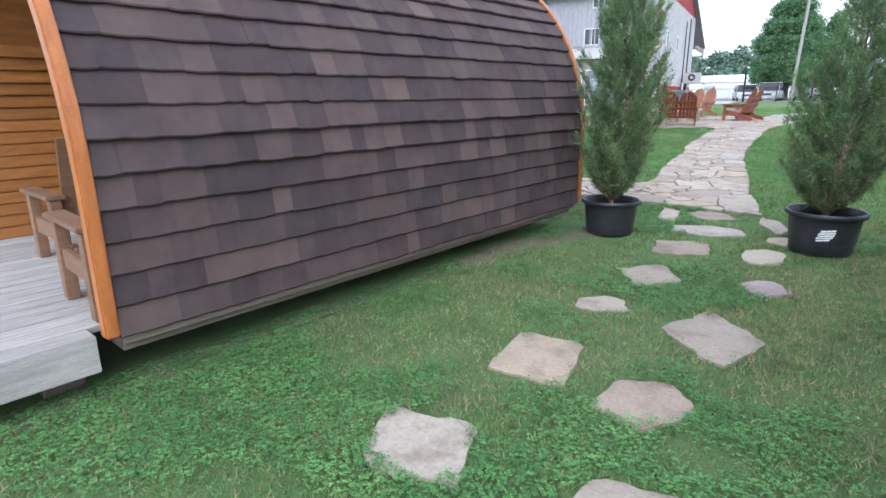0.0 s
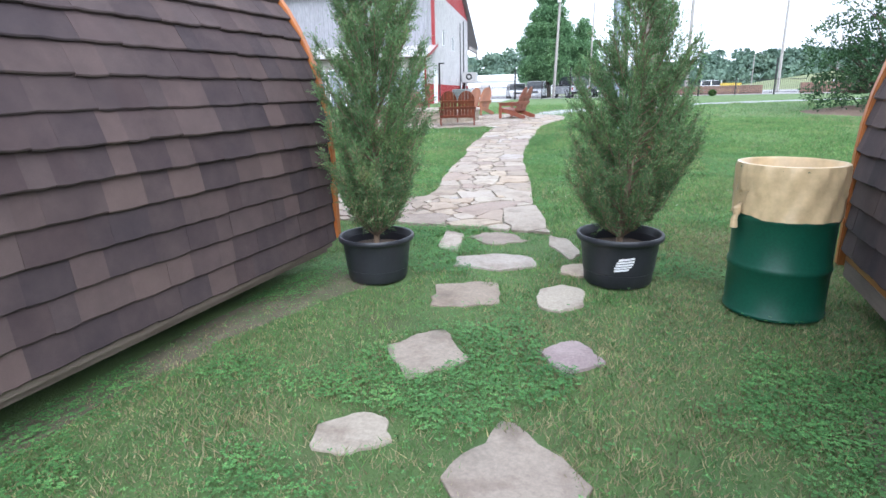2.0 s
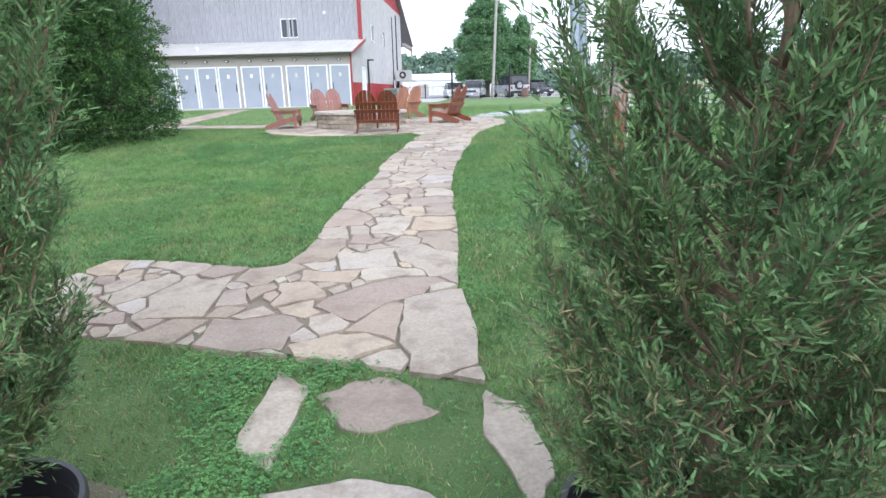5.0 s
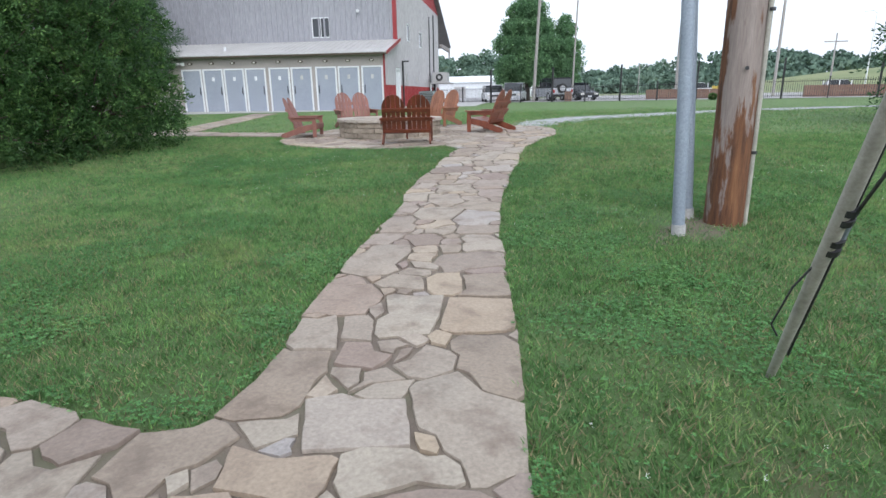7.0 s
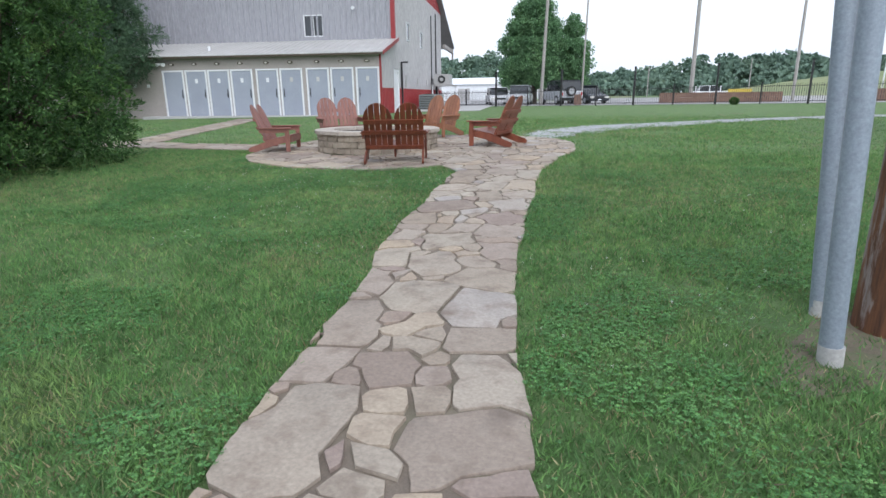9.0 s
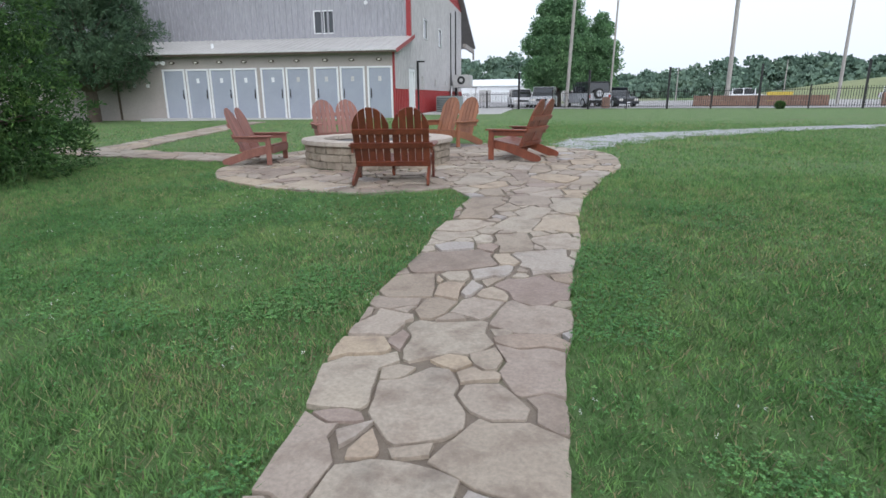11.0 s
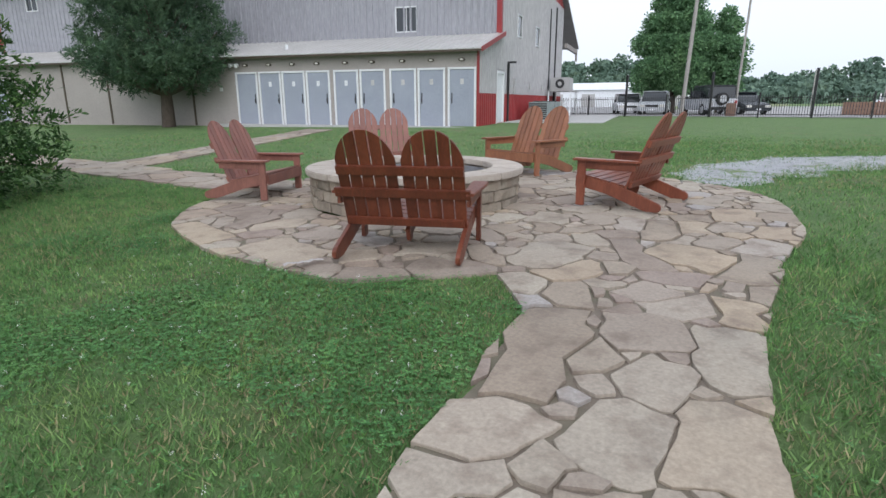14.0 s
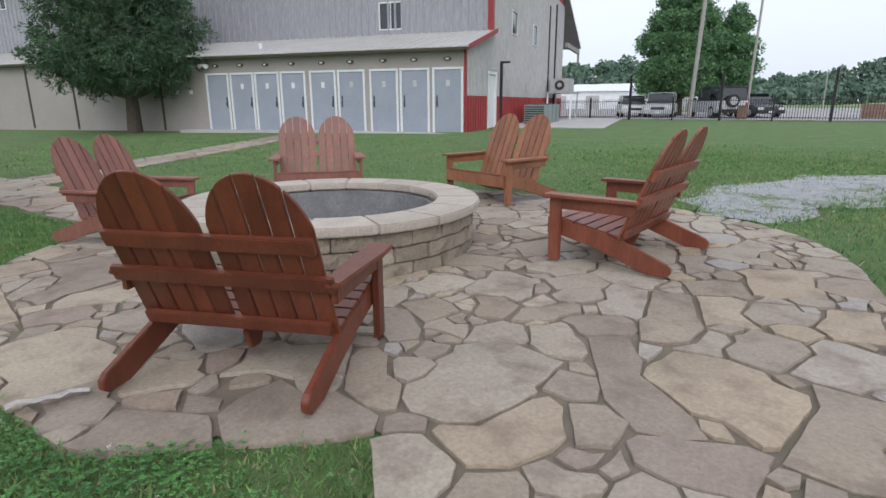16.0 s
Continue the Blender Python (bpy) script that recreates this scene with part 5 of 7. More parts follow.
GRAVEL = [(-4.75, 23.55, 0.4), (-4.45, 25.0, 0.9), (-3.4, 26.5, 0.95), (-1.8, 27.6, 0.72), (0.4, 29.1, 0.5), (3.0, 30.3, 0.36), (7.0, 31.5, 0.3), (14.0, 33.0, 0.3)]
_, gravel_pts = strip("gravel_path", M_GRAVEL, GRAVEL, "pale grey gravel path curving across the lawn", 0.004, 0.5)


def in_gravel(x, y):
    return any((x - a) ** 2 + (y - b) ** 2 < (w * 0.95) ** 2 for a, b, w in gravel_pts)


def pebbles():
    r = np.random.default_rng(31)
    pts = []
    for a, b, w in gravel_pts[:40]:
        k = int(70 * w)
        q = r.normal(size=(k, 2)) * w * 0.5
        pts.append(np.c_[a + q[:, 0], b + q[:, 1]])
    P = np.concatenate(pts)
    z = ground(P[:, 0], P[:, 1]) + 0.014
    s = r.uniform(0.008, 0.02, len(P))
    oct6 = np.array([[1, 0, 0], [0, 1, 0], [-1, 0, 0], [0, -1, 0], [0, 0, 0.7]])
    V, F = [], []
    ang = r.uniform(0, 6.28, len(P))
    b = Build()
    for (x, y), zz, q, a in zip(P, z, s, ang):
        c, d = math.cos(a) * q, math.sin(a) * q
        b.add([(x + o[0] * c - o[1] * d * 0.7, y + o[0] * d + o[1] * c * 0.7, zz + o[2] * q) for o in oct6], [(0, 1, 4), (1, 2, 4), (2, 3, 4), (3, 0, 4)])
    me = bpy.data.meshes.new("gravel_stones")
    me.from_pydata(b.v, [], b.f)
    me.materials.append(M_PEBBLE)
    tagged(link("gravel_stones", me), "loose pale gravel stones", "gravel", kind="stuff")


pebbles()
strip("dirt_strip", M_DIRT, [(-3.2, 0.2, 0.16), (-3.2, 2.5, 0.14), (-3.16, 4.3, 0.18), (-2.9, 5.5, 0.38), (-2.8, 6.3, 0.2)], "bare brown dirt along the cabin", -0.004, 0.16)
strip("worn_dirt", M_DIRT, [(0.15, 1.3, 0.15), (0.35, 2.2, 0.42), (0.55, 3.2, 0.35), (0.75, 4.6, 0.25)], "worn dirt patch in the lawn", -0.008, 0.25)
strip("pole_dirt", M_DIRT, [(-1.5, 12.3, 0.12), (-1.2, 12.75, 0.32), (-0.9, 13.3, 0.3), (-0.6, 13.6, 0.1)], "bare dirt round the poles", -0.006, 0.12)

# ---- parking lot, fence, cars ----
FENCE_A, FENCE_B = Vector((-17.2, 51.2, 0)), Vector((26.0, 44.5, 0))


def parking():
    b = Build()
    xs, ys = np.linspace(-70, 60, 40), np.linspace(0, 1, 12)
    for x in xs:
        y0 = 51.6 - 0.155 * (x + 17.2)
        for t in ys:
            y = y0 + 1.0 + t * 62
            b.v.append((x, y, gz(x, y) + 0.012))
    b.f = [(i * 12 + k, (i + 1) * 12 + k, (i + 1) * 12 + k + 1, i * 12 + k + 1) for i in range(39) for k in range(11)]
    tagged(part("parking_lot", b, M_ASPHALT), "pale worn asphalt parking lot behind the fence", "parking lot", kind="structure")


def fence():
    root = thing("fence", "black steel picket fence along the parking lot", "fence")
    d = (FENCE_B - FENCE_A)
    L = d.length
    d.normalize()
    side = Vector((-d.y, d.x, 0))
    yaw = math.degrees(math.atan2(d.y, d.x))
    picket = Build().box(-0.011, 0.011, -0.011, 0.011, 0.06, 1.14).mesh("picket", M_FENCE)
    post = Build().box(-0.035, 0.035, -0.035, 0.035, -0.1, 1.22).box(-0.042, 0.042, -0.042, 0.042, 1.22, 1.25).mesh("post", M_FENCE)
    tall = Build().box(-0.055, 0.055, -0.055, 0.055, -0.1, 2.35).box(-0.065, 0.065, -0.065, 0.065, 2.35, 2.39).mesh("post", M_FENCE)
    rest = Build()
    n = int(L / 0.115)
    for k in range(n):
        p = FENCE_A + d * (k + 0.5) * 0.115
        z = gz(p.x, p.y)
        if k < 290:
            link("picket", picket, root, pose(p.x, p.y, z, 0, 0, yaw))
        else:
            rest.box(-0.011, 0.011, -0.011, 0.011, 0.06, 1.14, pose(p.x, p.y, z, 0, 0, yaw))
    me = bpy.data.meshes.new("far_pickets")
    me.from_pydata(rest.v, [], rest.f)
    me.materials.append(M_FENCE)
    link("far_pickets", me, root, kind="stuff")
    k = 0
    while k * 2.4 < L:
        p = FENCE_A + d * k * 2.4
        link("post", tall if k % 2 == 0 else post, root, pose(p.x, p.y, gz(p.x, p.y), 0, 0, yaw))
        if (k + 1) * 2.4 < L:
            q = FENCE_A + d * (k + 1) * 2.4
            for h in (0.16, 1.0):
                part("rail", Build().tube([(p.x, p.y, gz(p.x, p.y) + h), (q.x, q.y, gz(q.x, q.y) + h)], 0.02, 4), M_FENCE, root)
        k += 1


def car(x, y, yaw, paint, label, L=4.6, W=1.8, H=1.45, kind="sedan", two_tone=None):
    """A parked car: body with wheel arches, glasshouse, wheels with rims, lamps, bumpers."""
    root = thing("car", label, "car", on_ground(x, y, yaw))
    h = L / 2
    g0 = 0.25 if kind != "suv" else 0.34
    belt = 0.56 * H
    if kind == "suv":
        body = [(-h, g0 + 0.1), (-h, belt), (-h + 0.05, belt + 0.05), (h - 1.25, belt + 0.04), (h - 0.15, belt - 0.06), (h, belt - 0.2), (h, g0 + 0.1), (h - 0.2, g0), (-h + 0.2, g0)]
        roof = [(-h + 0.06, belt + 0.03), (-h + 0.18, H), (h - 2.0, H), (h - 1.3, belt + 0.03)]
    else:
        body = [(-h, g0 + 0.15), (-h, belt - 0.06), (-h + 0.25, belt + 0.02), (h - 1.15, belt + 0.02), (h - 0.2, belt - 0.14), (h, belt - 0.3), (h, g0 + 0.1), (h - 0.2, g0), (-h + 0.2, g0)]
        roof = [(-h + 0.35, belt), (-h + 0.95, H - 0.03), (-h + 1.4, H), (h - 2.0, H), (h - 1.2, belt)]
    axes = Matrix(((1, 0, 0, 0), (0, 0, 1, 0), (0, 1, 0, 0), (0, 0, 0, 1)))
    part("body", Build().prism(body, -W / 2, W / 2, axes), paint, root, bevel=0.06, smooth=True)
    cx = sum(p[0] for p in roof) / len(roof)
    rw = W / 2 - 0.12
    part("cabin_glass", Build().prism(roof, -rw, rw, axes), M_CARGLASS, root, bevel=0.05, smooth=True)
    xs = [p[0] for p in roof if p[1] > H - 0.05]
    part("roof", Build().box(min(xs) - 0.05, max(xs) + 0.08, -rw - 0.01, rw + 0.01, H - 0.03, H + 0.02), two_tone or paint, root, bevel=0.015)
    for px in (roof[0][0] + 0.15, cx, roof[-1][0] - 0.35):
        for s in (-1, 1):
            t = 0.06
            part("pillar", Build().box(px - t, px + t, s * rw - 0.012, s * rw + 0.012, belt, H - 0.02), two_tone or paint, root)
    R = 0.32 if kind != "suv" else 0.37
    for wx in (-h + 0.85, h - 0.85):
        for s in (-1, 1):
            m = pose(wx, s * (W / 2 - 0.1), R, 90, 0, 0)
            wh = part("wheel", Build().lathe([(0.0, -0.1), (R * 0.62, -0.1), (R * 0.66, -0.11), (R * 0.96, -0.1), (R, -0.07), (R, 0.07), (R * 0.96, 0.1), (R * 0.66, 0.11), (R * 0.62, 0.1), (0, 0.1)], 24), M_TYRE, root, "black tyre", smooth=True, m=m)
            rim = Build().lathe([(0.0, 0.112), (R * 0.2, 0.114), (R * 0.55, 0.108), (R * 0.6, 0.118), (R * 0.63, 0.1)], 20).lathe([(0.0, -0.112), (R * 0.2, -0.114), (R * 0.55, -0.108), (R * 0.6, -0.118), (R * 0.63, -0.1)], 20)
            part("rim", rim, M_RIM, wh, "alloy rim")
    part("front_bumper", Build().box(h - 0.05, h + 0.06, -W / 2 + 0.06, W / 2 - 0.06, g0 + 0.02, g0 + 0.22), paint if kind != "suv" else M_TYRE, root, bevel=0.02)
    part("rear_bumper", Build().box(-h - 0.06, -h + 0.05, -W / 2 + 0.06, W / 2 - 0.06, g0 + 0.02, g0 + 0.22), paint if kind != "suv" else M_TYRE, root, bevel=0.02)
    part("grille", Build().box(h - 0.02, h + 0.015, -0.42, 0.42, belt - 0.36, belt - 0.2), M_DARK, root)
    part("number_plate", Build().box(h + 0.055, h + 0.075, -0.16, 0.16, g0 + 0.06, g0 + 0.16), M_LABEL, root)
    for s in (-1, 1):
        part("headlight", Build().box(h - 0.1, h + 0.012, s * (W / 2 - 0.28) - 0.17, s * (W / 2 - 0.28) + 0.17, belt - 0.35, belt - 0.2), M_LENS, root, bevel=0.02)
        part("tail_light", Build().box(-h - 0.012, -h + 0.06, s * (W / 2 - 0.13) - 0.09, s * (W / 2 - 0.13) + 0.09, belt - 0.32, belt - 0.06), M_LAMPRED, root, bevel=0.015)
        part("wing_mirror", Build().box(roof[-1][0] - 0.32, roof[-1][0] - 0.18, s * (W / 2 + 0.08) - 0.09, s * (W / 2 + 0.08) + 0.09, belt + 0.06, belt + 0.2), M_DARK, root, bevel=0.02)
    if kind == "suv":
        m = pose(-h - 0.1, 0.12, belt + 0.02, 90, 0, 90)
        sp = part("spare_wheel", Build().lathe([(0.0, -0.1), (R * 0.96, -0.1), (R, -0.07), (R, 0.07), (R * 0.96, 0.1), (R * 0.6, 0.105), (0, 0.1)], 24), M_TYRE, root, "spare wheel on the tailgate", smooth=True, m=m)
        part("rim", Build().lathe([(0.0, -0.112), (R * 0.2, -0.114), (R * 0.6, -0.118), (R * 0.63, -0.1)], 20), M_RIM, sp)
        part("roof_rack", Build().box(min(xs) + 0.1, max(xs) - 0.1, -rw + 0.05, rw - 0.05, H + 0.02, H + 0.06), M_DARK, root)
    return root


parking()
fence()
car(-8.75, 56.6, 122, M_CARWHITE, "two-tone silver and dark off-road car with spare wheel", 4.5, 1.82, 1.8, "suv", M_CARDARK)
car(-12.3, 58.3, -84, M_CARWHITE, "silver parked crossover facing the fence", 4.5, 1.82, 1.6, "suv2")
car(-14.7, 60.2, -70, M_CARWHITE2, "white parked saloon car behind the fence", 4.6, 1.8, 1.5)
car(-6.9, 60.2, -60, M_CARDARK, "dark parked saloon car beside the off-road car", 4.6, 1.8, 1.48)
car(5.5, 88.0, 10, M_CARWHITE2, "small white car on the far road", 4.5, 1.8, 1.5)
car(22.0, 92.0, 5, M_CARWHITE2, "distant white car parked beyond the road", 4.6, 1.8, 1.5)
car(48.0, 115.0, 5, M_CARWHITE2, "white pickup truck on the far slope", 5.2, 1.9, 1.7)


def far_things():
    def wall(x0, x1, y, h, up=0.0):
        ob = thing("planter_wall", "low brown brick planter wall in the parking lot", "wall", on_ground((x0 + x1) / 2, y, -6))
        n = int((x1 - x0) / 0.6)
        for k in range(n):
            part("block", Build().box(-(x1 - x0) / 2 + 0.6 * k, -(x1 - x0) / 2 + 0.6 * k + 0.59, -0.3, 0.3, -0.1, h * 0.52 - 0.005).box(-(x1 - x0) / 2 + 0.6 * k, -(x1 - x0) / 2 + 0.6 * k + 0.59, -0.3, 0.3, h * 0.52 + 0.005, h), M_BRICK, ob)
    wall(-1.2, 7.4, 58, 0.75)
    wall(9.5, 15.5, 55, 0.8)
    ob = thing("yellow_skip", "yellow metal bin in the parking lot", "bin", on_ground(5.5, 66, -6))
    part("body", Build().prism([(-0.8, 0), (0.8, 0), (0.95, 1.0), (-0.95, 1.0)], -0.5, 0.5, Matrix(((1, 0, 0, 0), (0, 0, 1, 0), (0, 1, 0, 0), (0, 0, 0, 1)))), M_YELLOW, ob, bevel=0.03)
    ob = thing("litter_bin", "small dark brown bin by the fence", "bin", on_ground(-6.95, 53.2))
    part("body", Build().box(-0.25, 0.25, -0.25, 0.25, 0, 0.75), M_BRICK, ob, bevel=0.03)
    # long white sheds beyond the lot
    for x, y, w, h, yaw in ((-38, 112, 26, 3.4, 6), (-26, 128, 22, 3.8, 4)):
        ob = thing("metal_shed", "long low white metal shed beyond the parking lot", "building", on_ground(x, y, yaw))
        part("wall", Build().box(-w / 2, w / 2, -5, 5, 0, h * 0.8), M_WHITEFAR, ob)
        part("roof", Build().add([(-w / 2 - 0.3, -5.4, h * 0.8), (w / 2 + 0.3, -5.4, h * 0.8), (w / 2 + 0.3, 5.4, h * 0.8), (-w / 2 - 0.3, 5.4, h * 0.8), (-w / 2 - 0.3, 0, h * 1.15), (w / 2 + 0.3, 0, h * 1.15)],
                                 [(0, 1, 5, 4), (2, 3, 4, 5), (0, 4, 3), (1, 2, 5), (3, 2, 1, 0)]), M_WHITEFAR, ob)
        for k in range(5):
            part("bay_door", Build().box(-w / 2 + 1.5 + k * w / 5, -w / 2 + 3.6 + k * w / 5, -5.06, -5.005, 0, h * 0.6), M_CONC, ob)
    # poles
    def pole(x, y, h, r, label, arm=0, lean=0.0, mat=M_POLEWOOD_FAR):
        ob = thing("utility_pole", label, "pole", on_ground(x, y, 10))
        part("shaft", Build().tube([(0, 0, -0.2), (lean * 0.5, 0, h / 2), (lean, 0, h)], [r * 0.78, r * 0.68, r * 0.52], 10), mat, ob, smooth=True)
        if arm == 1:
            part("crossarm", Build().box(-1.1, 1.1, -0.06, 0.06, h - 0.9, h - 0.78), mat, ob)
        if arm == 2:
            part("lamp_arm", Build().tube([(lean, 0, h - 0.1), (lean - 0.6, 0, h + 0.25), (lean - 1.3, 0, h + 0.2)], 0.05, 8), M_WHITEFAR, ob)
            part("lamp_head", Build().box(lean - 1.7, lean - 1.2, -0.12, 0.12, h + 0.12, h + 0.22), M_WHITEFAR, ob, bevel=0.03)
        if arm == 3:
            part("transformer", Build().tube([(0.25, -0.2, h * 0.62), (0.25, -0.2, h * 0.70)], 0.16, 12), M_WHITEFAR, ob)
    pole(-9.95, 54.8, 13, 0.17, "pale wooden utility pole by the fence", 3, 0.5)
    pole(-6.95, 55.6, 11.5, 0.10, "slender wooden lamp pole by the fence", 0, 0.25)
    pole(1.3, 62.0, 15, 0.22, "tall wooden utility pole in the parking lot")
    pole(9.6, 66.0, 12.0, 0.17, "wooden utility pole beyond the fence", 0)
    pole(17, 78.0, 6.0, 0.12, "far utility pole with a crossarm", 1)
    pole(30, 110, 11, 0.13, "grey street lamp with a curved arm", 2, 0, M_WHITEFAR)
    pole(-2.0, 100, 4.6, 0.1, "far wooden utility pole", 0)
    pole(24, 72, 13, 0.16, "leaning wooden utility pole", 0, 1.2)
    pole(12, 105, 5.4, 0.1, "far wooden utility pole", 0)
    # far field rise and woods
    b = Build()
    xs, ys = np.linspace(-20, 190, 40), np.linspace(82, 240, 16)
    for y in ys:
        for x in xs:
            t = min(1.0, max(0.0, (x - 0) / 60)) * min(1.0, max(0.0, (y - 84) / 70))
            b.v.append((x, y, 0.80 + 5.5 * t * t * (3 - 2 * t) + 0.4 * noise.noise((x * 0.03, y * 0.03, 0)) * t))
    b.f = [(i * 40 + k, i * 40 + k + 1, (i + 1) * 40 + k + 1, (i + 1) * 40 + k) for i in range(15) for k in range(39)]
    tagged(part("far_field", b, M_FIELD, smooth=True), "rough grassy slope beyond the parking lot", "field", kind="structure")


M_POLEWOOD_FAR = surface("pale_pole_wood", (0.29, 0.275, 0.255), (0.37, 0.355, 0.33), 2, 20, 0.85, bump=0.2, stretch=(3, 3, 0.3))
far_things()


def far_woods():
    """Wooded hills all round the horizon: crowns of clumped leaves, stepped up the slope."""
    r = np.random.default_rng(41)
    C, R = [], []
    for k in range(1500):
        a = r.uniform(-1.25, 1.15)
        d = r.uniform(175, 290)
        x, y = d * math.sin(a), d * math.cos(a)
        hill = 13.5 + 2.4 * math.sin(a * 7 + 0.6) + 2.0 * math.sin(a * 17) + (5.0 if a < -0.16 else 0) - 4.5 * math.exp(-((a - 0.02) / 0.12) ** 2)
        t = (d - 175) / 115
        C.append((x, y, 0.5 + hill * t * r.uniform(0.75, 1.08)))
        R.append(r.uniform(2.4, 4.4))
    C, R = np.array(C), np.array(R)
    n = 100
    idx = np.repeat(np.arange(len(C)), n)
    d = unit(r.normal(size=(len(idx), 3)))
    d[:, 2] = np.abs(d[:, 2]) * 0.9 - 0.15
    bump = 0.75 + 0.3 * np.sin(d[:, :1] * 7 + idx[:, None]) * np.sin(d[:, 1:2] * 6)
    P = C[idx] + d * R[idx][:, None] * bump * np.array([1, 1, 0.85])
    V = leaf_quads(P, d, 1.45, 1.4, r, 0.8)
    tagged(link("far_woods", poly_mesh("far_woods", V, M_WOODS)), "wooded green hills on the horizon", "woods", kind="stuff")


far_woods()


# ---- trees ----
def clumpy_tree(name, label, x, y, trunk_h, trunk_r, clumps, leaf, mat, per, seed, spread=0.8, flat=0.75, limb=True, shell=0.55, tuft=1, spray=0.2):
    """A tree: tapered trunk, limbs to each clump, leaves scattered in the clumps."""
    r = np.random.default_rng(seed)
    root = thing(name, label, "tree", on_ground(x, y))
    top = max(c[2] for c in clumps) * 0.9
    trunk = Build().tube([(0, 0, -0.1), (0.03, 0.02, trunk_h * 0.5), (0.05 * trunk_h / 2, 0, trunk_h), (0.1, 0, top)], [trunk_r * 1.25, trunk_r, trunk_r * 0.75, trunk_r * 0.15], 12)
    part("trunk", trunk, M_BARK, root, smooth=True)
    if limb:
        b = Build()
        for cx, cy, cz, cr in clumps:
            z0 = min(max(trunk_h * 0.6, cz - 0.9 * math.hypot(cx, cy)), top * 0.9)
            b.tube([(0.03, 0, z0), (cx * 0.55, cy * 0.55, z0 + (cz - z0) * 0.5), (cx, cy, cz)], [trunk_r * 0.35, trunk_r * 0.2, trunk_r * 0.06], 6, cap=False)
        part("branchwork", b, M_BARK, root)
    P, D = [], []
    for cx, cy, cz, cr in clumps:
        n = int(per * cr * cr / tuft)
        d = unit(r.normal(size=(n, 3)))
        rad = cr * r.uniform(shell, 1.0, (n, 1)) ** 0.6 * (1 + 0.34 * np.sin(d[:, :1] * 5 + cx * 3) * np.cos(d[:, 1:2] * 6 + cy))
        p = np.array([cx, cy, cz]) + d * rad * np.array([1, 1, flat])
        if tuft > 1:
            # leaves set along short sprays that point outwards and droop a little
            way = unit(d + 0.45 * r.normal(size=(n, 3)) + np.array([0, 0, 0.12]))
            s = r.random((n * tuft, 1))
            p = np.repeat(p, tuft, 0) + np.repeat(way, tuft, 0) * spray * s - np.array([0, 0, 0.3 * spray]) * s * s + r.normal(size=(n * tuft, 3)) * 0.16 * spray * (1.15 - s)
            d = np.repeat(way, tuft, 0)
        P.append(p)
        D.append(d)
    P, D = np.concatenate(P), np.concatenate(D)
    keep = P[:, 2] > 0.02
    V = leaf_quads(P[keep], D[keep] + np.array([0, 0, 0.1]), leaf[0], leaf[1], r, spread)
    link("crown", poly_mesh("crown", V, mat), root)
    return root


def crown_clumps(r, rows, jitter=0.35):
    """Clumps in rings: rows of (height, ring radius, clump radius, how many)."""
    out = []
    for z, ring, cr, n in rows:
        for k in range(n):
            a = 2 * math.pi * (k + r.uniform(-jitter, jitter)) / n
            q = ring * r.uniform(0.8, 1.12)
            out.append((q * math.cos(a), q * math.sin(a), z + r.uniform(-0.25, 0.25) * cr, cr * r.uniform(0.8, 1.15)))
    return out


rr = np.random.default_rng(51)
for bx, by, sc, sd in ((-13.75, 17.0, 0.8, 61), (-14.9, 14.8, 1.05, 67), (-17.0, 12.9, 1.1, 68)):
    clumpy_tree("cedar_tree", "dense green cedar tree branching down to the grass", bx, by, 1.2, 0.14,
                [(a * sc, b * sc, c, d * max(sc, 0.85)) for a, b, c, d in crown_clumps(rr, [(0.45, 2.0, 0.6, 14), (1.1, 2.15, 0.68, 15), (1.2, 1.0, 1.0, 6), (1.9, 2.05, 0.68, 14), (2.7, 1.8, 0.68, 13), (2.7, 0.7, 1.0, 5), (3.4, 1.45, 0.66, 11), (4.1, 1.0, 0.62, 8), (4.8, 0.45, 0.6, 5), (5.4, 0.0, 0.5, 1)])],
                (0.10, 0.030), M_CEDAR, 2700 if sd == 61 else 1500, sd, 0.55, 0.9, True, 0.45, 18, 0.30)
clumpy_tree("pine_tree", "dark green pine tree with a bare lower trunk", -27.3, 30.4, 2.2, 0.24,
            crown_clumps(rr, [(1.95, 1.4, 0.55, 9), (2.3, 2.1, 0.65, 11), (2.9, 2.4, 0.75, 12), (2.9, 1.2, 1.0, 6), (3.9, 2.3, 0.8, 11), (4.9, 2.0, 0.8, 10), (4.9, 1.0, 1.0, 5), (5.9, 1.9, 0.8, 9), (6.9, 1.4, 0.75, 7), (7.8, 0.9, 0.7, 5), (8.6, 0.3, 0.6, 3)]),
            (0.17, 0.034), M_PINELEAF, 2500, 62, 0.6, 0.55, True, 0.35, 14, 0.30)
clumpy_tree("shade_tree", "large leafy green tree behind the parked cars", -12.2, 63.5, 2.0, 0.35,
            crown_clumps(rr, [(2.2, 2.1, 1.0, 9), (3.4, 2.4, 1.1, 11), (3.4, 1.2, 1.4, 5), (5.0, 2.1, 1.05, 10), (6.6, 1.55, 1.0, 9), (6.6, 0.7, 1.2, 4), (8.2, 1.05, 0.9, 7), (9.5, 0.55, 0.8, 5), (10.6, 0.1, 0.6, 2)]),
            (0.22, 0.13), M_LEAF, 1300, 63, 0.9, 0.85, True, 0.45)
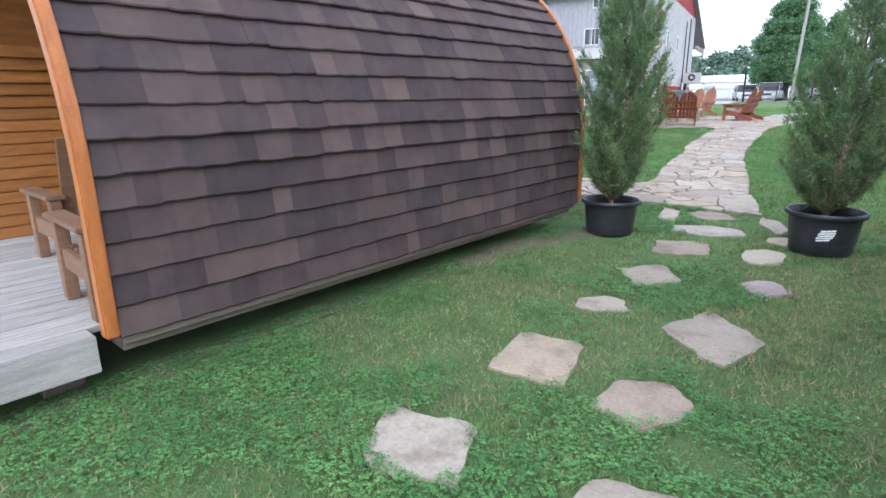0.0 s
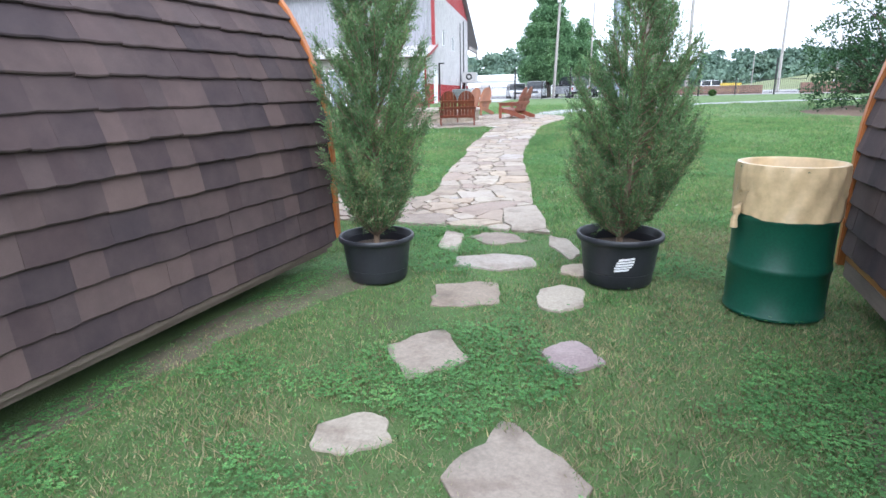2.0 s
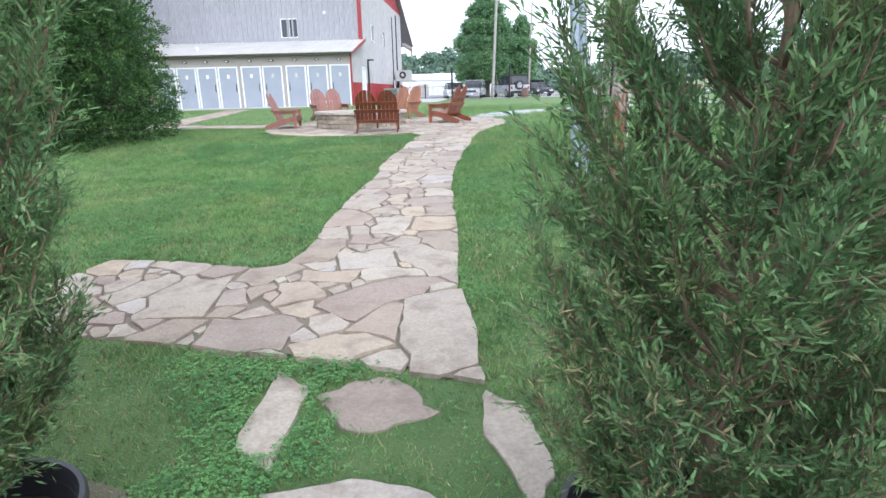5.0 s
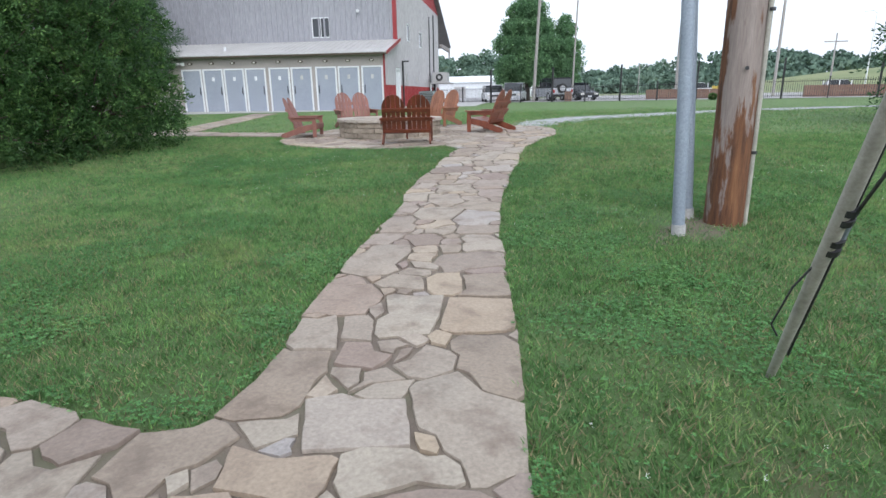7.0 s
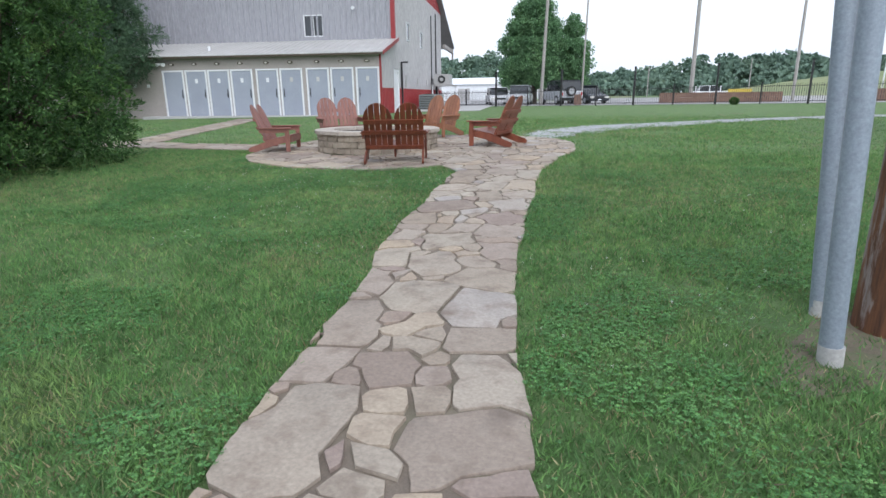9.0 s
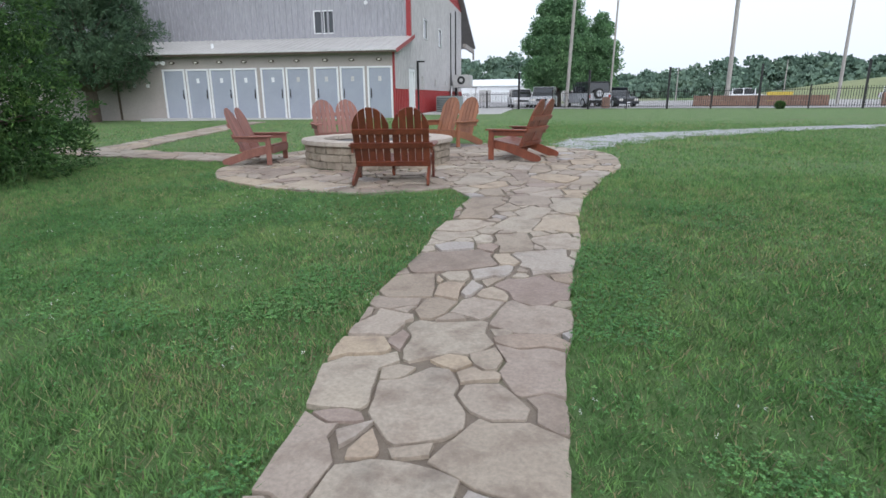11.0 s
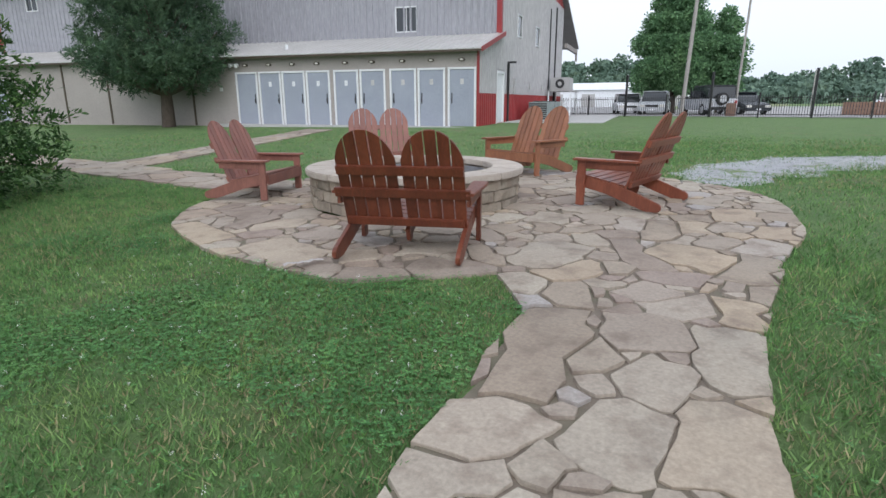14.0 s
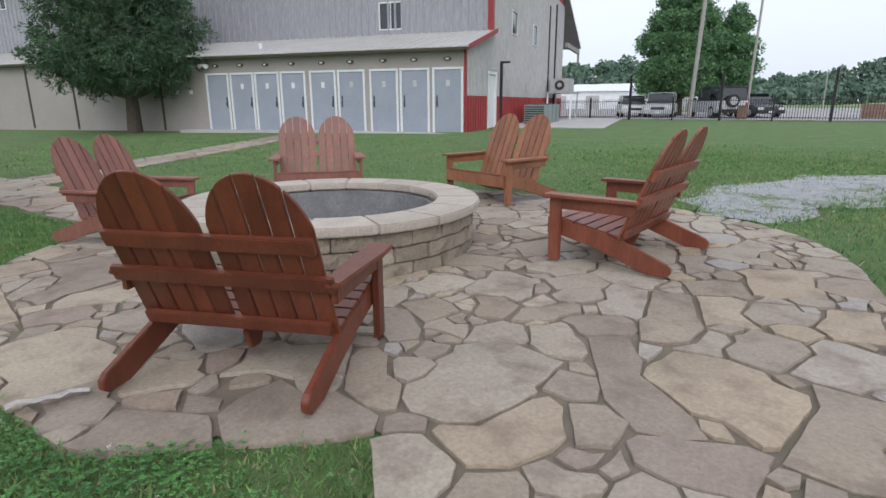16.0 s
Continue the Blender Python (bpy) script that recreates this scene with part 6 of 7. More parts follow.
clumpy_tree("shade_tree", "smaller leafy tree beside the large one", -8.9, 65.0, 1.6, 0.2,
            crown_clumps(rr, [(2.0, 0.9, 0.8, 6), (3.4, 1.0, 0.9, 7), (4.9, 0.8, 0.85, 6), (6.4, 0.4, 0.75, 4), (7.2, 0.1, 0.6, 2)]), (0.22, 0.13), M_LEAF, 1000, 64, 0.9, 0.85, True, 0.5)
for bx, by, sc, sd in ((6.2, 23.8, 1.0, 65), (9.4, 22.6, 1.1, 66)):
    clumpy_tree("spruce_tree", "broad dark green evergreen on a mulched mound", bx, by, 1.0, 0.16,
                [(a * sc, b * sc, c * sc, d * sc) for a, b, c, d in crown_clumps(rr, [(0.6, 1.7, 0.65, 11), (1.4, 1.9, 0.72, 12), (1.4, 0.8, 0.9, 5), (2.3, 1.7, 0.7, 11), (3.2, 1.3, 0.66, 9), (4.1, 0.9, 0.6, 7), (4.9, 0.4, 0.5, 4), (5.5, 0, 0.4, 1)])],
                (0.11, 0.04), M_BERMLEAF, 1300, sd, 0.6, 0.85, True, 0.4, 14, 0.3)


def berm():
    b = Build()
    n, m = 40, 7
    for k in range(n):
        a = 2 * math.pi * k / n
        for i in range(m):
            q = i / (m - 1)
            x, y = 8.0 + 4.4 * q * math.cos(a), 23.4 + 2.9 * q * math.sin(a)
            b.v.append((x, y, gz(x, y) + 0.28 * (1 - q ** 2.2) - 0.03 * q + 0.03 * noise.noise((x * 2, y * 2, 0))))
    b.f = [(k * m + i, ((k + 1) % n) * m + i, ((k + 1) % n) * m + i + 1, k * m + i + 1) for k in range(n) for i in range(m - 1)]
    tagged(part("mulch_mound", b, M_MULCHBED, smooth=True), "low brown mulched planting mound", "planting bed", kind="structure")


M_MULCHBED = surface("mulch_bed", (0.13, 0.085, 0.06), (0.22, 0.155, 0.115), 5, 60, 0.95, bump=0.8, world_space=True, bump_dist=0.03)
berm()
b = Build()
r2 = np.random.default_rng(71)
bush = thing("small_shrub", "small round green shrub by the fence", "shrub", on_ground(2.6, 46.6))
d = unit(r2.normal(size=(1500, 3)))
link("crown", poly_mesh("crown", leaf_quads(d * 0.22 * np.array([1, 1, 0.8]) + np.array([0, 0, 0.2]), d, 0.07, 0.045, r2), M_CEDAR), bush)
part("stem", Build().tube([(0, 0, -0.02), (0, 0, 0.3)], 0.03, 6), M_BARK, bush)


# ---- poles by the path ----
def path_poles():
    def steel(x, y, lx, ly, h, r, top):
        ob = thing("steel_pole", "galvanised grey steel pole with a bolted foot", "pole", on_ground(x, y), "steel poles by the path")
        part("tube", Build().tube([(0, 0, -0.1), (lx, ly, h)], r, 20), M_STEEL, ob, smooth=True)
        part("sleeve", Build().tube([(0, 0, -0.02), (lx * 0.015, ly * 0.015, 0.10)], r + 0.006, 20), M_CONC, ob, "scraped pale foot of the pole", smooth=True)
    steel(-1.23, 12.72, -0.28, 0.0, 6.0, 0.058, 1)
    steel(-1.10, 13.45, -0.42, 0.0, 6.0, 0.058, 1)
    ob = thing("wooden_pole", "weathered wooden utility pole with peeling brown patches", "pole", on_ground(-0.77, 13.32))
    part("shaft", Build().tube([(0, 0, -0.2), (0.0, 0.0, 1.0), (-0.03, 0, 4), (-0.06, 0.0, 10)], [0.192, 0.182, 0.160, 0.12], 28), M_POLEWOOD, ob, smooth=True)
    part("conduit", Build().tube([(0.188, -0.07, -0.05), (0.182, -0.06, 1.2), (0.135, -0.06, 9)], 0.024, 10), M_GUARD, ob, "pale conduit strapped to the pole", smooth=True)
    for z in (0.7, 2.0):
        part("strap", Build().tube([(0.19, -0.066, z), (0.19, -0.066, z + 0.03)], 0.031, 10), M_WIRE, ob)
    part("bolt", Build().tube([(0.02, -0.2, 1.5), (0.02, -0.215, 1.5)], 0.018, 8), M_WIRE, ob)
    g = gz(-0.95, 10.05)
    a, top = Vector((-0.95, 10.02, g - 0.05)), Vector((-0.83, 4.33, 9.58))
    gw = thing("guy_wire", "dark guy wire with a pale guard anchored in the grass", "guy wire", pose(*a))
    d = top - a
    e = d.normalized()
    o = Vector((0.034, 0, 0))
    part("wire", Build().tube([(0, 0, 0), tuple(e * 0.5 + o), tuple(d)], 0.007, 6), M_WIRE, gw)
    part("guard", Build().tube([tuple(e * 0.04), tuple(e * 0.5), tuple(e * 1.2), tuple(e * 2.4)], [0.020, 0.026, 0.029, 0.029], 14), M_GUARD, gw, "pale weathered plastic guard", smooth=True)
    up = e * 1.12 + o
    part("second_wire", Build().tube([tuple(e * 0.25 + o), tuple(up), tuple(up + Vector((0.1, -9.0, 8.4)))], 0.007, 6), M_WIRE, gw)
    for h in (0.96, 1.01, 1.12, 1.17):
        part("clamp", Build().tube([tuple(e * h + o * 0.4), tuple(e * (h + 0.03) + o * 0.4)], 0.034, 10), M_WIRE, gw)
    part("clamp_bolt", Build().tube([tuple(e * 1.0 + o), tuple(e * 1.17 + o)], 0.013, 8), M_STEEL, gw, "bright bolt of the clamp")
    o = Vector((-0.02, -0.02, 0))
    part("loose_wire", Build().tube([tuple(e * 0.98 - o), tuple(e * 0.75 + Vector((-0.07, -0.03, 0))), tuple(e * 0.5 + Vector((-0.1, -0.05, 0))), tuple(e * 0.42 + Vector((-0.06, -0.05, 0)))], 0.005, 5), M_WIRE, gw)

    back = thing("wooden_pole", "weathered wooden utility pole behind the cabins", "pole", on_ground(-1.9, -26.0))
    part("shaft", Build().tube([(0, 0, -0.2), (0, 0, 10)], [0.205, 0.13], 20), M_POLEWOOD, back, smooth=True)
    cable = thing("overhead_cable", "dark overhead cable between two wooden poles", "cable")
    p, q = Vector((-0.83, 13.32, gz(-0.77, 13.32) + 9.8)), Vector((-1.9, -26.0, gz(-1.9, -26) + 9.8))
    part("strand", Build().tube([tuple(p + (q - p) * t - Vector((0, 0, 1.6 * t * (1 - t)))) for t in np.linspace(0, 1, 17)], 0.012, 6), M_WIRE, cable)


path_poles()


def litter():
    b = Build()
    for i in range(9):
        for k in range(4):
            b.v.append((0.045 * i - 0.18, 0.035 * k - 0.05 + 0.02 * math.sin(i * 1.3), 0.02 + 0.02 * abs(math.sin(i * 1.9 + k * 2.1))))
    b.f = [(i * 4 + k, (i + 1) * 4 + k, (i + 1) * 4 + k + 1, i * 4 + k + 1) for i in range(8) for k in range(3)]
    b.add([(x, y, 0.006) for x, y, z in b.v[:36]], [])
    ob = part("paper_scrap", b, M_PAPER, m=on_ground(-7.0, 18.02, 62, 0.03) @ Matrix.Diagonal((0.9, 0.45, 0.8, 1.0)))
    tagged(ob, "crumpled pale paper scrap lying on the patio edge", "litter")


litter()
stepping_stones()


# ---- grass: blades, dry blades and clover over the soil sheet ----
def lawn():
    r = np.random.default_rng(81)

    def scatter(n, x0, x1, y0, y1):
        return np.c_[r.uniform(x0, x1, n), r.uniform(y0, y1, n)]
    zones = [(270000, -4.2, 2.2, 0.0, 7.6, 0.050, 0.0065), (380000, -9.0, 3.0, 7.4, 14.2, 0.054, 0.0088), (380000, -13.5, 4.0, 14.0, 20.5, 0.056, 0.0095), (130000, -24, 10, 12, 31, 0.05, 0.014), (60000, -7, 1, 22.5, 30, 0.045, 0.011)]
    PV = []
    P = np.concatenate([np.c_[scatter(n, a, b, c, d), np.full(n, h), np.full(n, w)] for n, a, b, c, d, h, w in zones])
    soft = np.where(P[:, 3:4] > 0.0085, 0.9, 0.15) * r.normal(size=(len(P), 2))
    P[:, :2] += soft
    # coarse look-up of where paving, gravel and things keep the grass off
    step = 0.06
    x0, y0, nx, ny = -25.0, 0.0, 640, 870
    mask = np.zeros((nx, ny), bool)
    for i in range(nx):
        x = x0 + (i + 0.5) * step
        for j in range(ny):
            y = y0 + (j + 0.5) * step
            if y > 33:
                continue
            if 7.2 < y < 24.2 and -11 < x < -1.3:
                mask[i, j] = in_paving(x, y) or (x - PIT[0]) ** 2 + (y - PIT[1]) ** 2 < PIT_R ** 2
            elif 1 < y < 7.4 and -2.8 < x < 0:
                mask[i, j] = near_step(x, y)
            if not mask[i, j] and 19.5 < y < 31 and x < -10 and in_side_path(x, y):
                mask[i, j] = True
    for a, b, w in gravel_pts:
        i0, i1 = int((a - w * 0.6 - x0) / step), int((a + w * 0.6 - x0) / step)
        j0, j1 = int((b - w * 0.6 - y0) / step), int((b + w * 0.6 - y0) / step)
        mask[max(i0, 0):max(i1, 0), max(j0, 0):max(j1, 0)] |= r.random(mask[max(i0, 0):max(i1, 0), max(j0, 0):max(j1, 0)].shape) < 0.4

    def free(Q):
        i, j = ((Q[:, 0] - x0) / step).astype(int), ((Q[:, 1] - y0) / step).astype(int)
        ok = (i >= 0) & (i < nx) & (j >= 0) & (j < ny)
        hit = np.zeros(len(Q), bool)
        hit[ok] = mask[i[ok], j[ok]]
        for cx, cy, rad in ((-2.56, 5.7, 0.27), (-0.72, 6.13, 0.27), (0.335, 5.84, 0.3), (-1.23, 12.72, 0.07), (-0.77, 13.32, 0.22)):
            hit |= (Q[:, 0] - cx) ** 2 + (Q[:, 1] - cy) ** 2 < rad ** 2
        hit |= (Q[:, 0] < -3.25) & (Q[:, 1] < 5.9) & (Q[:, 0] > -6.2)
        hit |= (Q[:, 0] > 1.0) & (Q[:, 1] < 6.2) & (Q[:, 0] < 3.8)
        B = np.array([-0.9795, -0.2014]), np.array([-0.2014, 0.9795])
        rel = Q[:, :2] - np.array([-13.9, 34.15])
        u, v = rel @ B[0], rel @ B[1]
        hit |= (v > -0.9) & (u > -0.3)
        hit |= (v > 3.4) & (u > -4.4) & (v < 17.6)
        hit |= ((Q[:, 0] - 8.0) / 4.3) ** 2 + ((Q[:, 1] - 23.4) / 2.8) ** 2 < 1
        hit |= Q[:, 1] > 51.6 - 0.155 * (Q[:, 0] + 17.2)
        return ~hit

    def patch(Q, s, seed):
        """Smooth random patches of about 2/s metres, 0 to 1."""
        q = np.random.default_rng(seed)
        v = np.zeros(len(Q))
        for f, wgt in ((0.4, 0.65), (1.1, 0.35)):
            g = q.random((97, 97))
            u, w = (Q[:, 0] + 60) * s * f, (Q[:, 1] + 60) * s * f
            i, j = np.floor(u).astype(int), np.floor(w).astype(int)
            a, c = u - i, w - j
            a, c = a * a * (3 - 2 * a), c * c * (3 - 2 * c)
            i0, i1, j0, j1 = i % 97, (i + 1) % 97, j % 97, (j + 1) % 97
            v += wgt * (g[i0, j0] * (1 - a) * (1 - c) + g[i1, j0] * a * (1 - c) + g[i0, j1] * (1 - a) * c + g[i1, j1] * a * c)
        return np.clip(0.5 + (v - 0.5) * 1.5, 0, 1)
    P = P[free(P)]
    bare = patch(P, 1.5, 5)
    near_cabin = 0.85 * np.exp(-((P[:, 0] + 3.22) / 0.15) ** 2) * (P[:, 1] < 6.2)
    near_cabin = np.maximum(near_cabin, 0.8 * np.exp(-(((P[:, 0] + 2.75) / 0.4) ** 2 + ((P[:, 1] - 5.45) / 0.5) ** 2)))
    right_dirt = 0.35 * np.exp(-(((P[:, 0] - 0.2) / 0.8) ** 2 + ((P[:, 1] - 2.6) / 2.2) ** 2))
    right_dirt = right_dirt + 0.75 * np.exp(-(((P[:, 0] + 1.0) / 0.5) ** 2 + ((P[:, 1] - 12.75) / 0.55) ** 2) * 1.5) + 0.5 * np.exp(-(((P[:, 0] + 0.9) / 0.3) ** 2 + ((P[:, 1] - 9.95) / 0.3) ** 2))
    keep = r.random(len(P)) > np.clip(0.95 * near_cabin + right_dirt + 0.55 * np.clip(bare - 0.62, 0, 1) * 3, 0, 0.94)
    P = P[keep]
    n = len(P)
    z = ground(P[:, 0], P[:, 1]) - 0.012
    tall = P[:, 2] * (0.5 + 0.6 * r.random(n)) * (0.7 + 0.5 * patch(P, 1.1, 9)) * (0.55 + 0.9 * patch(P, 11.0, 10))
    lean = r.normal(size=(n, 2)) * 0.6
    a = r.uniform(0, 6.28, n)
    w = P[:, 3] * r.uniform(0.7, 1.3, n) * 0.5
    base = np.c_[P[:, :2], z]
    side = np.c_[np.cos(a) * w, np.sin(a) * w, np.zeros(n)]
    tip = base + np.c_[lean * tall[:, None], tall]
    V = np.stack([base - side, base + side, tip], 1)
    lush = np.zeros(n)
    for cx, cy, rx, ry, _ in STEPS:
        lush = np.maximum(lush, np.exp(-(((P[:, 0] - cx) / (rx + 0.22)) ** 2 + ((P[:, 1] - cy) / (ry + 0.22)) ** 2) * 0.8))
    start = np.clip((8.0 - P[:, 1]) / 1.0, 0, 1) * (1 - lush)
    tall = tall * (1 - 0.35 * start)
    V[:, 2] = base + np.c_[lean * tall[:, None], tall]
    dry = r.random(n) < np.clip((0.16 + 0.2 * (P[:, 0] > -0.5)) * start + 0.10 + 0.55 * np.clip(patch(P, 1.3, 13) - 0.5, 0, 1) * 2 * (P[:, 1] < 8) + 0.12 * (patch(P, 1.0, 14) > 0.6), 0, 0.7)
    tagged(link("grass", poly_mesh("grass", V[~dry], M_GRASS)), "short green mown grass", "grass", kind="stuff")
    tagged(link("dry_grass", poly_mesh("dry_grass", V[dry], M_DRY)), "dry straw-coloured blades in the lawn", "grass", kind="stuff")
    # clover in patches: leaflets close to the ground
    Q = np.concatenate([scatter(160000, -4.0, 1.4, 0.3, 7.4), scatter(120000, -7, 1.5, 7.4, 14), scatter(130000, -10, 1, 14, 19)])
    Q = Q[free(Q)]
    cl = patch(Q, 2.6, 17)
    Q = Q[r.random(len(Q)) < np.clip((cl - 0.45) * 4, 0.04, 0.8)]
    m = len(Q)
    zc = ground(Q[:, 0], Q[:, 1]) + r.uniform(0.016, 0.046, m)
    size = r.uniform(0.0058, 0.0105, m) * np.where(Q[:, 1] > 8, 1.15, 1.0)
    a0 = r.uniform(0, 6.28, m)
    leaves = []
    for k in range(3):
        ang = a0 + k * 2.094
        c, s = np.cos(ang), np.sin(ang)
        def pt(f, g, h):
            return np.c_[Q[:, 0] + (c * f - s * g) * size, Q[:, 1] + (s * f + c * g) * size, zc + h * size]
        leaves.append(np.stack([pt(0, 0, 0), pt(0.85, -0.66, 0.3), pt(1.4, 0, 0.25), pt(0.85, 0.66, 0.3)], 1))
    tagged(link("clover", poly_mesh("clover", np.concatenate(leaves), M_CLOVER)), "patches of green clover in the lawn", "clover", kind="stuff")
    # white clover blooms
    W = np.concatenate([scatter(260, -9, -4.5, 13.5, 18), scatter(180, -3.2, 1.5, 8, 17)])
    W = W[free(W)]
    V = []
    for x, y in W[patch(W, 1.3, 19) > 0.5]:
        zz = gz(x, y) + 0.05
        q = r.normal(size=(9, 3)) * 0.004
        V.append(leaf_quads(np.array([x, y, zz]) + q, q * 100, 0.007, 0.005, r))
    if V:
        tagged(link("clover_blooms", poly_mesh("clover_blooms", np.concatenate(V), M_FLOWER)), "scattered white clover blooms", "flowers", kind="stuff")


lawn()

# ---- flagstones, piece by piece ----
# the larger slabs along the walk: centre, half length, half width, turn
SLABS_FORK = [(-2.33, 7.52, 0.24, 0.13, 40), (-2.97, 7.56, 0.28, 0.21, 13), (-1.85, 7.88, 0.54, 0.19, -64), (-2.23, 7.95, 0.28, 0.13, 90), (-3.76, 8.05, 0.42, 0.21, -73), (-2.38, 8.36, 0.46, 0.21, 68), (-3.84, 8.49, 0.18, 0.12, -85), (-3.45, 8.57, 0.2, 0.15, 83), (-2.92, 8.58, 0.2, 0.11, 8), (-4.26, 8.6, 0.22, 0.11, -19), (-2.42, 8.74, 0.24, 0.13, 13), (-3.08, 8.86, 0.08, 0.07, 42), (-2.78, 9.01, 0.22, 0.16, 19), (-2.29, 9.18, 0.41, 0.19, -48), (-3.33, 9.27, 0.32, 0.17, -83), (-2.74, 9.31, 0.1, 0.06, 19), (-3.03, 9.57, 0.14, 0.1, -7), (-2.65, 9.63, 0.16, 0.12, 78), (-2.34, 9.73, 0.34, 0.16, -61)]
SLABS_LOWER = [(-3.45, 9.79, 0.23, 0.13, -65), (-3.25, 9.94, 0.14, 0.07, -61), (-2.99, 10.22, 0.32, 0.16, -77), (-2.56, 10.32, 0.27, 0.19, -80), (-3.53, 10.35, 0.27, 0.19, -76), (-2.96, 10.82, 0.2, 0.13, -60), (-2.66, 10.9, 0.24, 0.15, -76), (-2.73, 11.18, 0.15, 0.07, 25), (-3.71, 11.28, 0.42, 0.19, -83), (-3.33, 11.4, 0.11, 0.08, -53), (-2.94, 11.41, 0.28, 0.22, 37), (-3.4, 11.63, 0.11, 0.09, -42), (-3.2, 11.71, 0.09, 0.08, -84), (-3.95, 11.86, 0.21, 0.14, -88), (-3.26, 11.91, 0.09, 0.08, 51), (-3.54, 11.94, 0.19, 0.14, -60), (-2.99, 11.97, 0.27, 0.16, -71), (-3.51, 12.24, 0.12, 0.06, -4), (-3.13, 12.43, 0.21, 0.15, 19)]
SLABS_MIDDLE = [(-4.03, 12.47, 0.35, 0.15, -75), (-3.6, 12.54, 0.19, 0.08, 61), (-3.28, 12.92, 0.29, 0.21, 87), (-3.77, 13.03, 0.28, 0.2, 88), (-4.31, 13.22, 0.25, 0.16, -81), (-3.41, 13.5, 0.26, 0.19, -11), (-4.38, 13.86, 0.27, 0.15, -87), (-4.47, 14.15, 0.16, 0.12, 31), (-3.46, 14.26, 0.25, 0.15, -65), (-4.02, 14.45, 0.23, 0.2, 21), (-4.49, 14.51, 0.15, 0.12, 89), (-3.53, 14.52, 0.17, 0.09, 32), (-4.27, 14.83, 0.13, 0.1, 80), (-4.54, 14.84, 0.14, 0.06, 11), (-3.59, 14.85, 0.22, 0.2, -2), (-4.0, 14.92, 0.15, 0.11, 78), (-4.59, 15.15, 0.22, 0.16, -69), (-4.27, 15.17, 0.13, 0.08, 87), (-4.13, 15.21, 0.12, 0.05, 86)]
SLABS_UPPER = [(-3.69, 15.32, 0.24, 0.2, -47), (-4.08, 15.6, 0.16, 0.09, 37), (-4.48, 15.75, 0.34, 0.24, 28), (-3.72, 15.94, 0.26, 0.2, -60), (-4.28, 16.14, 0.08, 0.08, 82), (-4.11, 16.36, 0.26, 0.14, -69), (-4.69, 16.43, 0.18, 0.1, 35), (-3.74, 16.49, 0.2, 0.18, 43), (-4.42, 16.67, 0.09, 0.07, 74), (-4.72, 16.81, 0.23, 0.18, 61), (-4.22, 16.97, 0.24, 0.16, 81), (-3.83, 17.1, 0.29, 0.18, 88), (-4.42, 17.33, 0.09, 0.07, -90), (-4.18, 17.51, 0.19, 0.16, 68), (-4.79, 17.56, 0.57, 0.16, -83), (-3.9, 17.9, 0.37, 0.14, -79), (-4.33, 18.02, 0.23, 0.2, -59), (-6.36, 18.08, 0.24, 0.15, 11), (-7.49, 18.28, 0.38, 0.24, -9)]
SLABS_PATIO_EDGE = [(-8.83, 18.35, 0.5, 0.2, -15), (-4.92, 18.4, 0.2, 0.12, -74), (-4.23, 18.44, 0.2, 0.13, 34), (-6.78, 18.46, 0.16, 0.14, 39), (-5.3, 18.47, 0.17, 0.15, -14), (-5.9, 18.5, 0.28, 0.19, 5), (-3.9, 18.55, 0.24, 0.11, -88), (-4.47, 18.65, 0.17, 0.14, 69), (-4.74, 18.68, 0.12, 0.06, 21), (-5.07, 18.83, 0.26, 0.13, 54), (-4.38, 19.03, 0.21, 0.12, 7), (-4.77, 19.05, 0.13, 0.08, 74), (-5.37, 19.2, 0.4, 0.24, 86), (-9.13, 19.27, 0.3, 0.19, -18), (-3.89, 19.5, 0.39, 0.13, 86), (-4.73, 19.52, 0.51, 0.11, -57), (-6.11, 19.53, 0.24, 0.11, -46), (-4.36, 19.65, 0.35, 0.26, -27), (-5.53, 19.7, 0.15, 0.11, 34)]
SLABS_PATIO_EAST = [(-5.19, 19.78, 0.21, 0.13, -57), (-6.08, 19.85, 0.16, 0.13, -32), (-4.46, 20.1, 0.15, 0.08, 71), (-5.4, 20.12, 0.21, 0.07, 51), (-4.21, 20.17, 0.18, 0.16, 64), (-3.86, 20.17, 0.27, 0.15, 73), (-4.73, 20.46, 0.4, 0.14, -81), (-5.01, 20.54, 0.26, 0.13, -83), (-4.48, 20.67, 0.24, 0.13, -71), (-4.18, 20.74, 0.19, 0.11, 52), (-3.78, 20.77, 0.25, 0.12, -86), (-4.17, 21.4, 0.29, 0.21, -75)]


def box_gap(X, Y, slabs):
    """Distance from points to the edge of each slab's box, negative inside: one row a slab."""
    x, y, a, b, t = (np.asarray(c)[:, None] for c in zip(*slabs))
    c, q = np.cos(np.radians(t)), np.sin(np.radians(t))
    u, v = np.abs((X - x) * c + (Y - y) * q) - a, np.abs((Y - y) * c - (X - x) * q) - b
    return np.maximum(u, v)


def fill_slabs(r, slabs, x0, x1, y0, y1, inside, kinds):
    """Adds slabs of falling size wherever the listed ones leave room."""
    slabs = list(slabs)
    for lo, hi, count in kinds:
        for _ in range(count):
            x, y = r.uniform(x0, x1), r.uniform(y0, y1)
            if not inside(x, y):
                continue
            q, k = r.uniform(lo, hi), r.uniform(0.55, 0.95)
            near = [e for e in slabs if abs(e[0] - x) < 1.2 and abs(e[1] - y) < 1.2]
            if near and box_gap(np.array([x]), np.array([y]), near).min() < 0.72 * q:
                continue
            slabs.append((x, y, 0.62 * q / k, 0.62 * q * k, r.uniform(0, 180)))
    return slabs


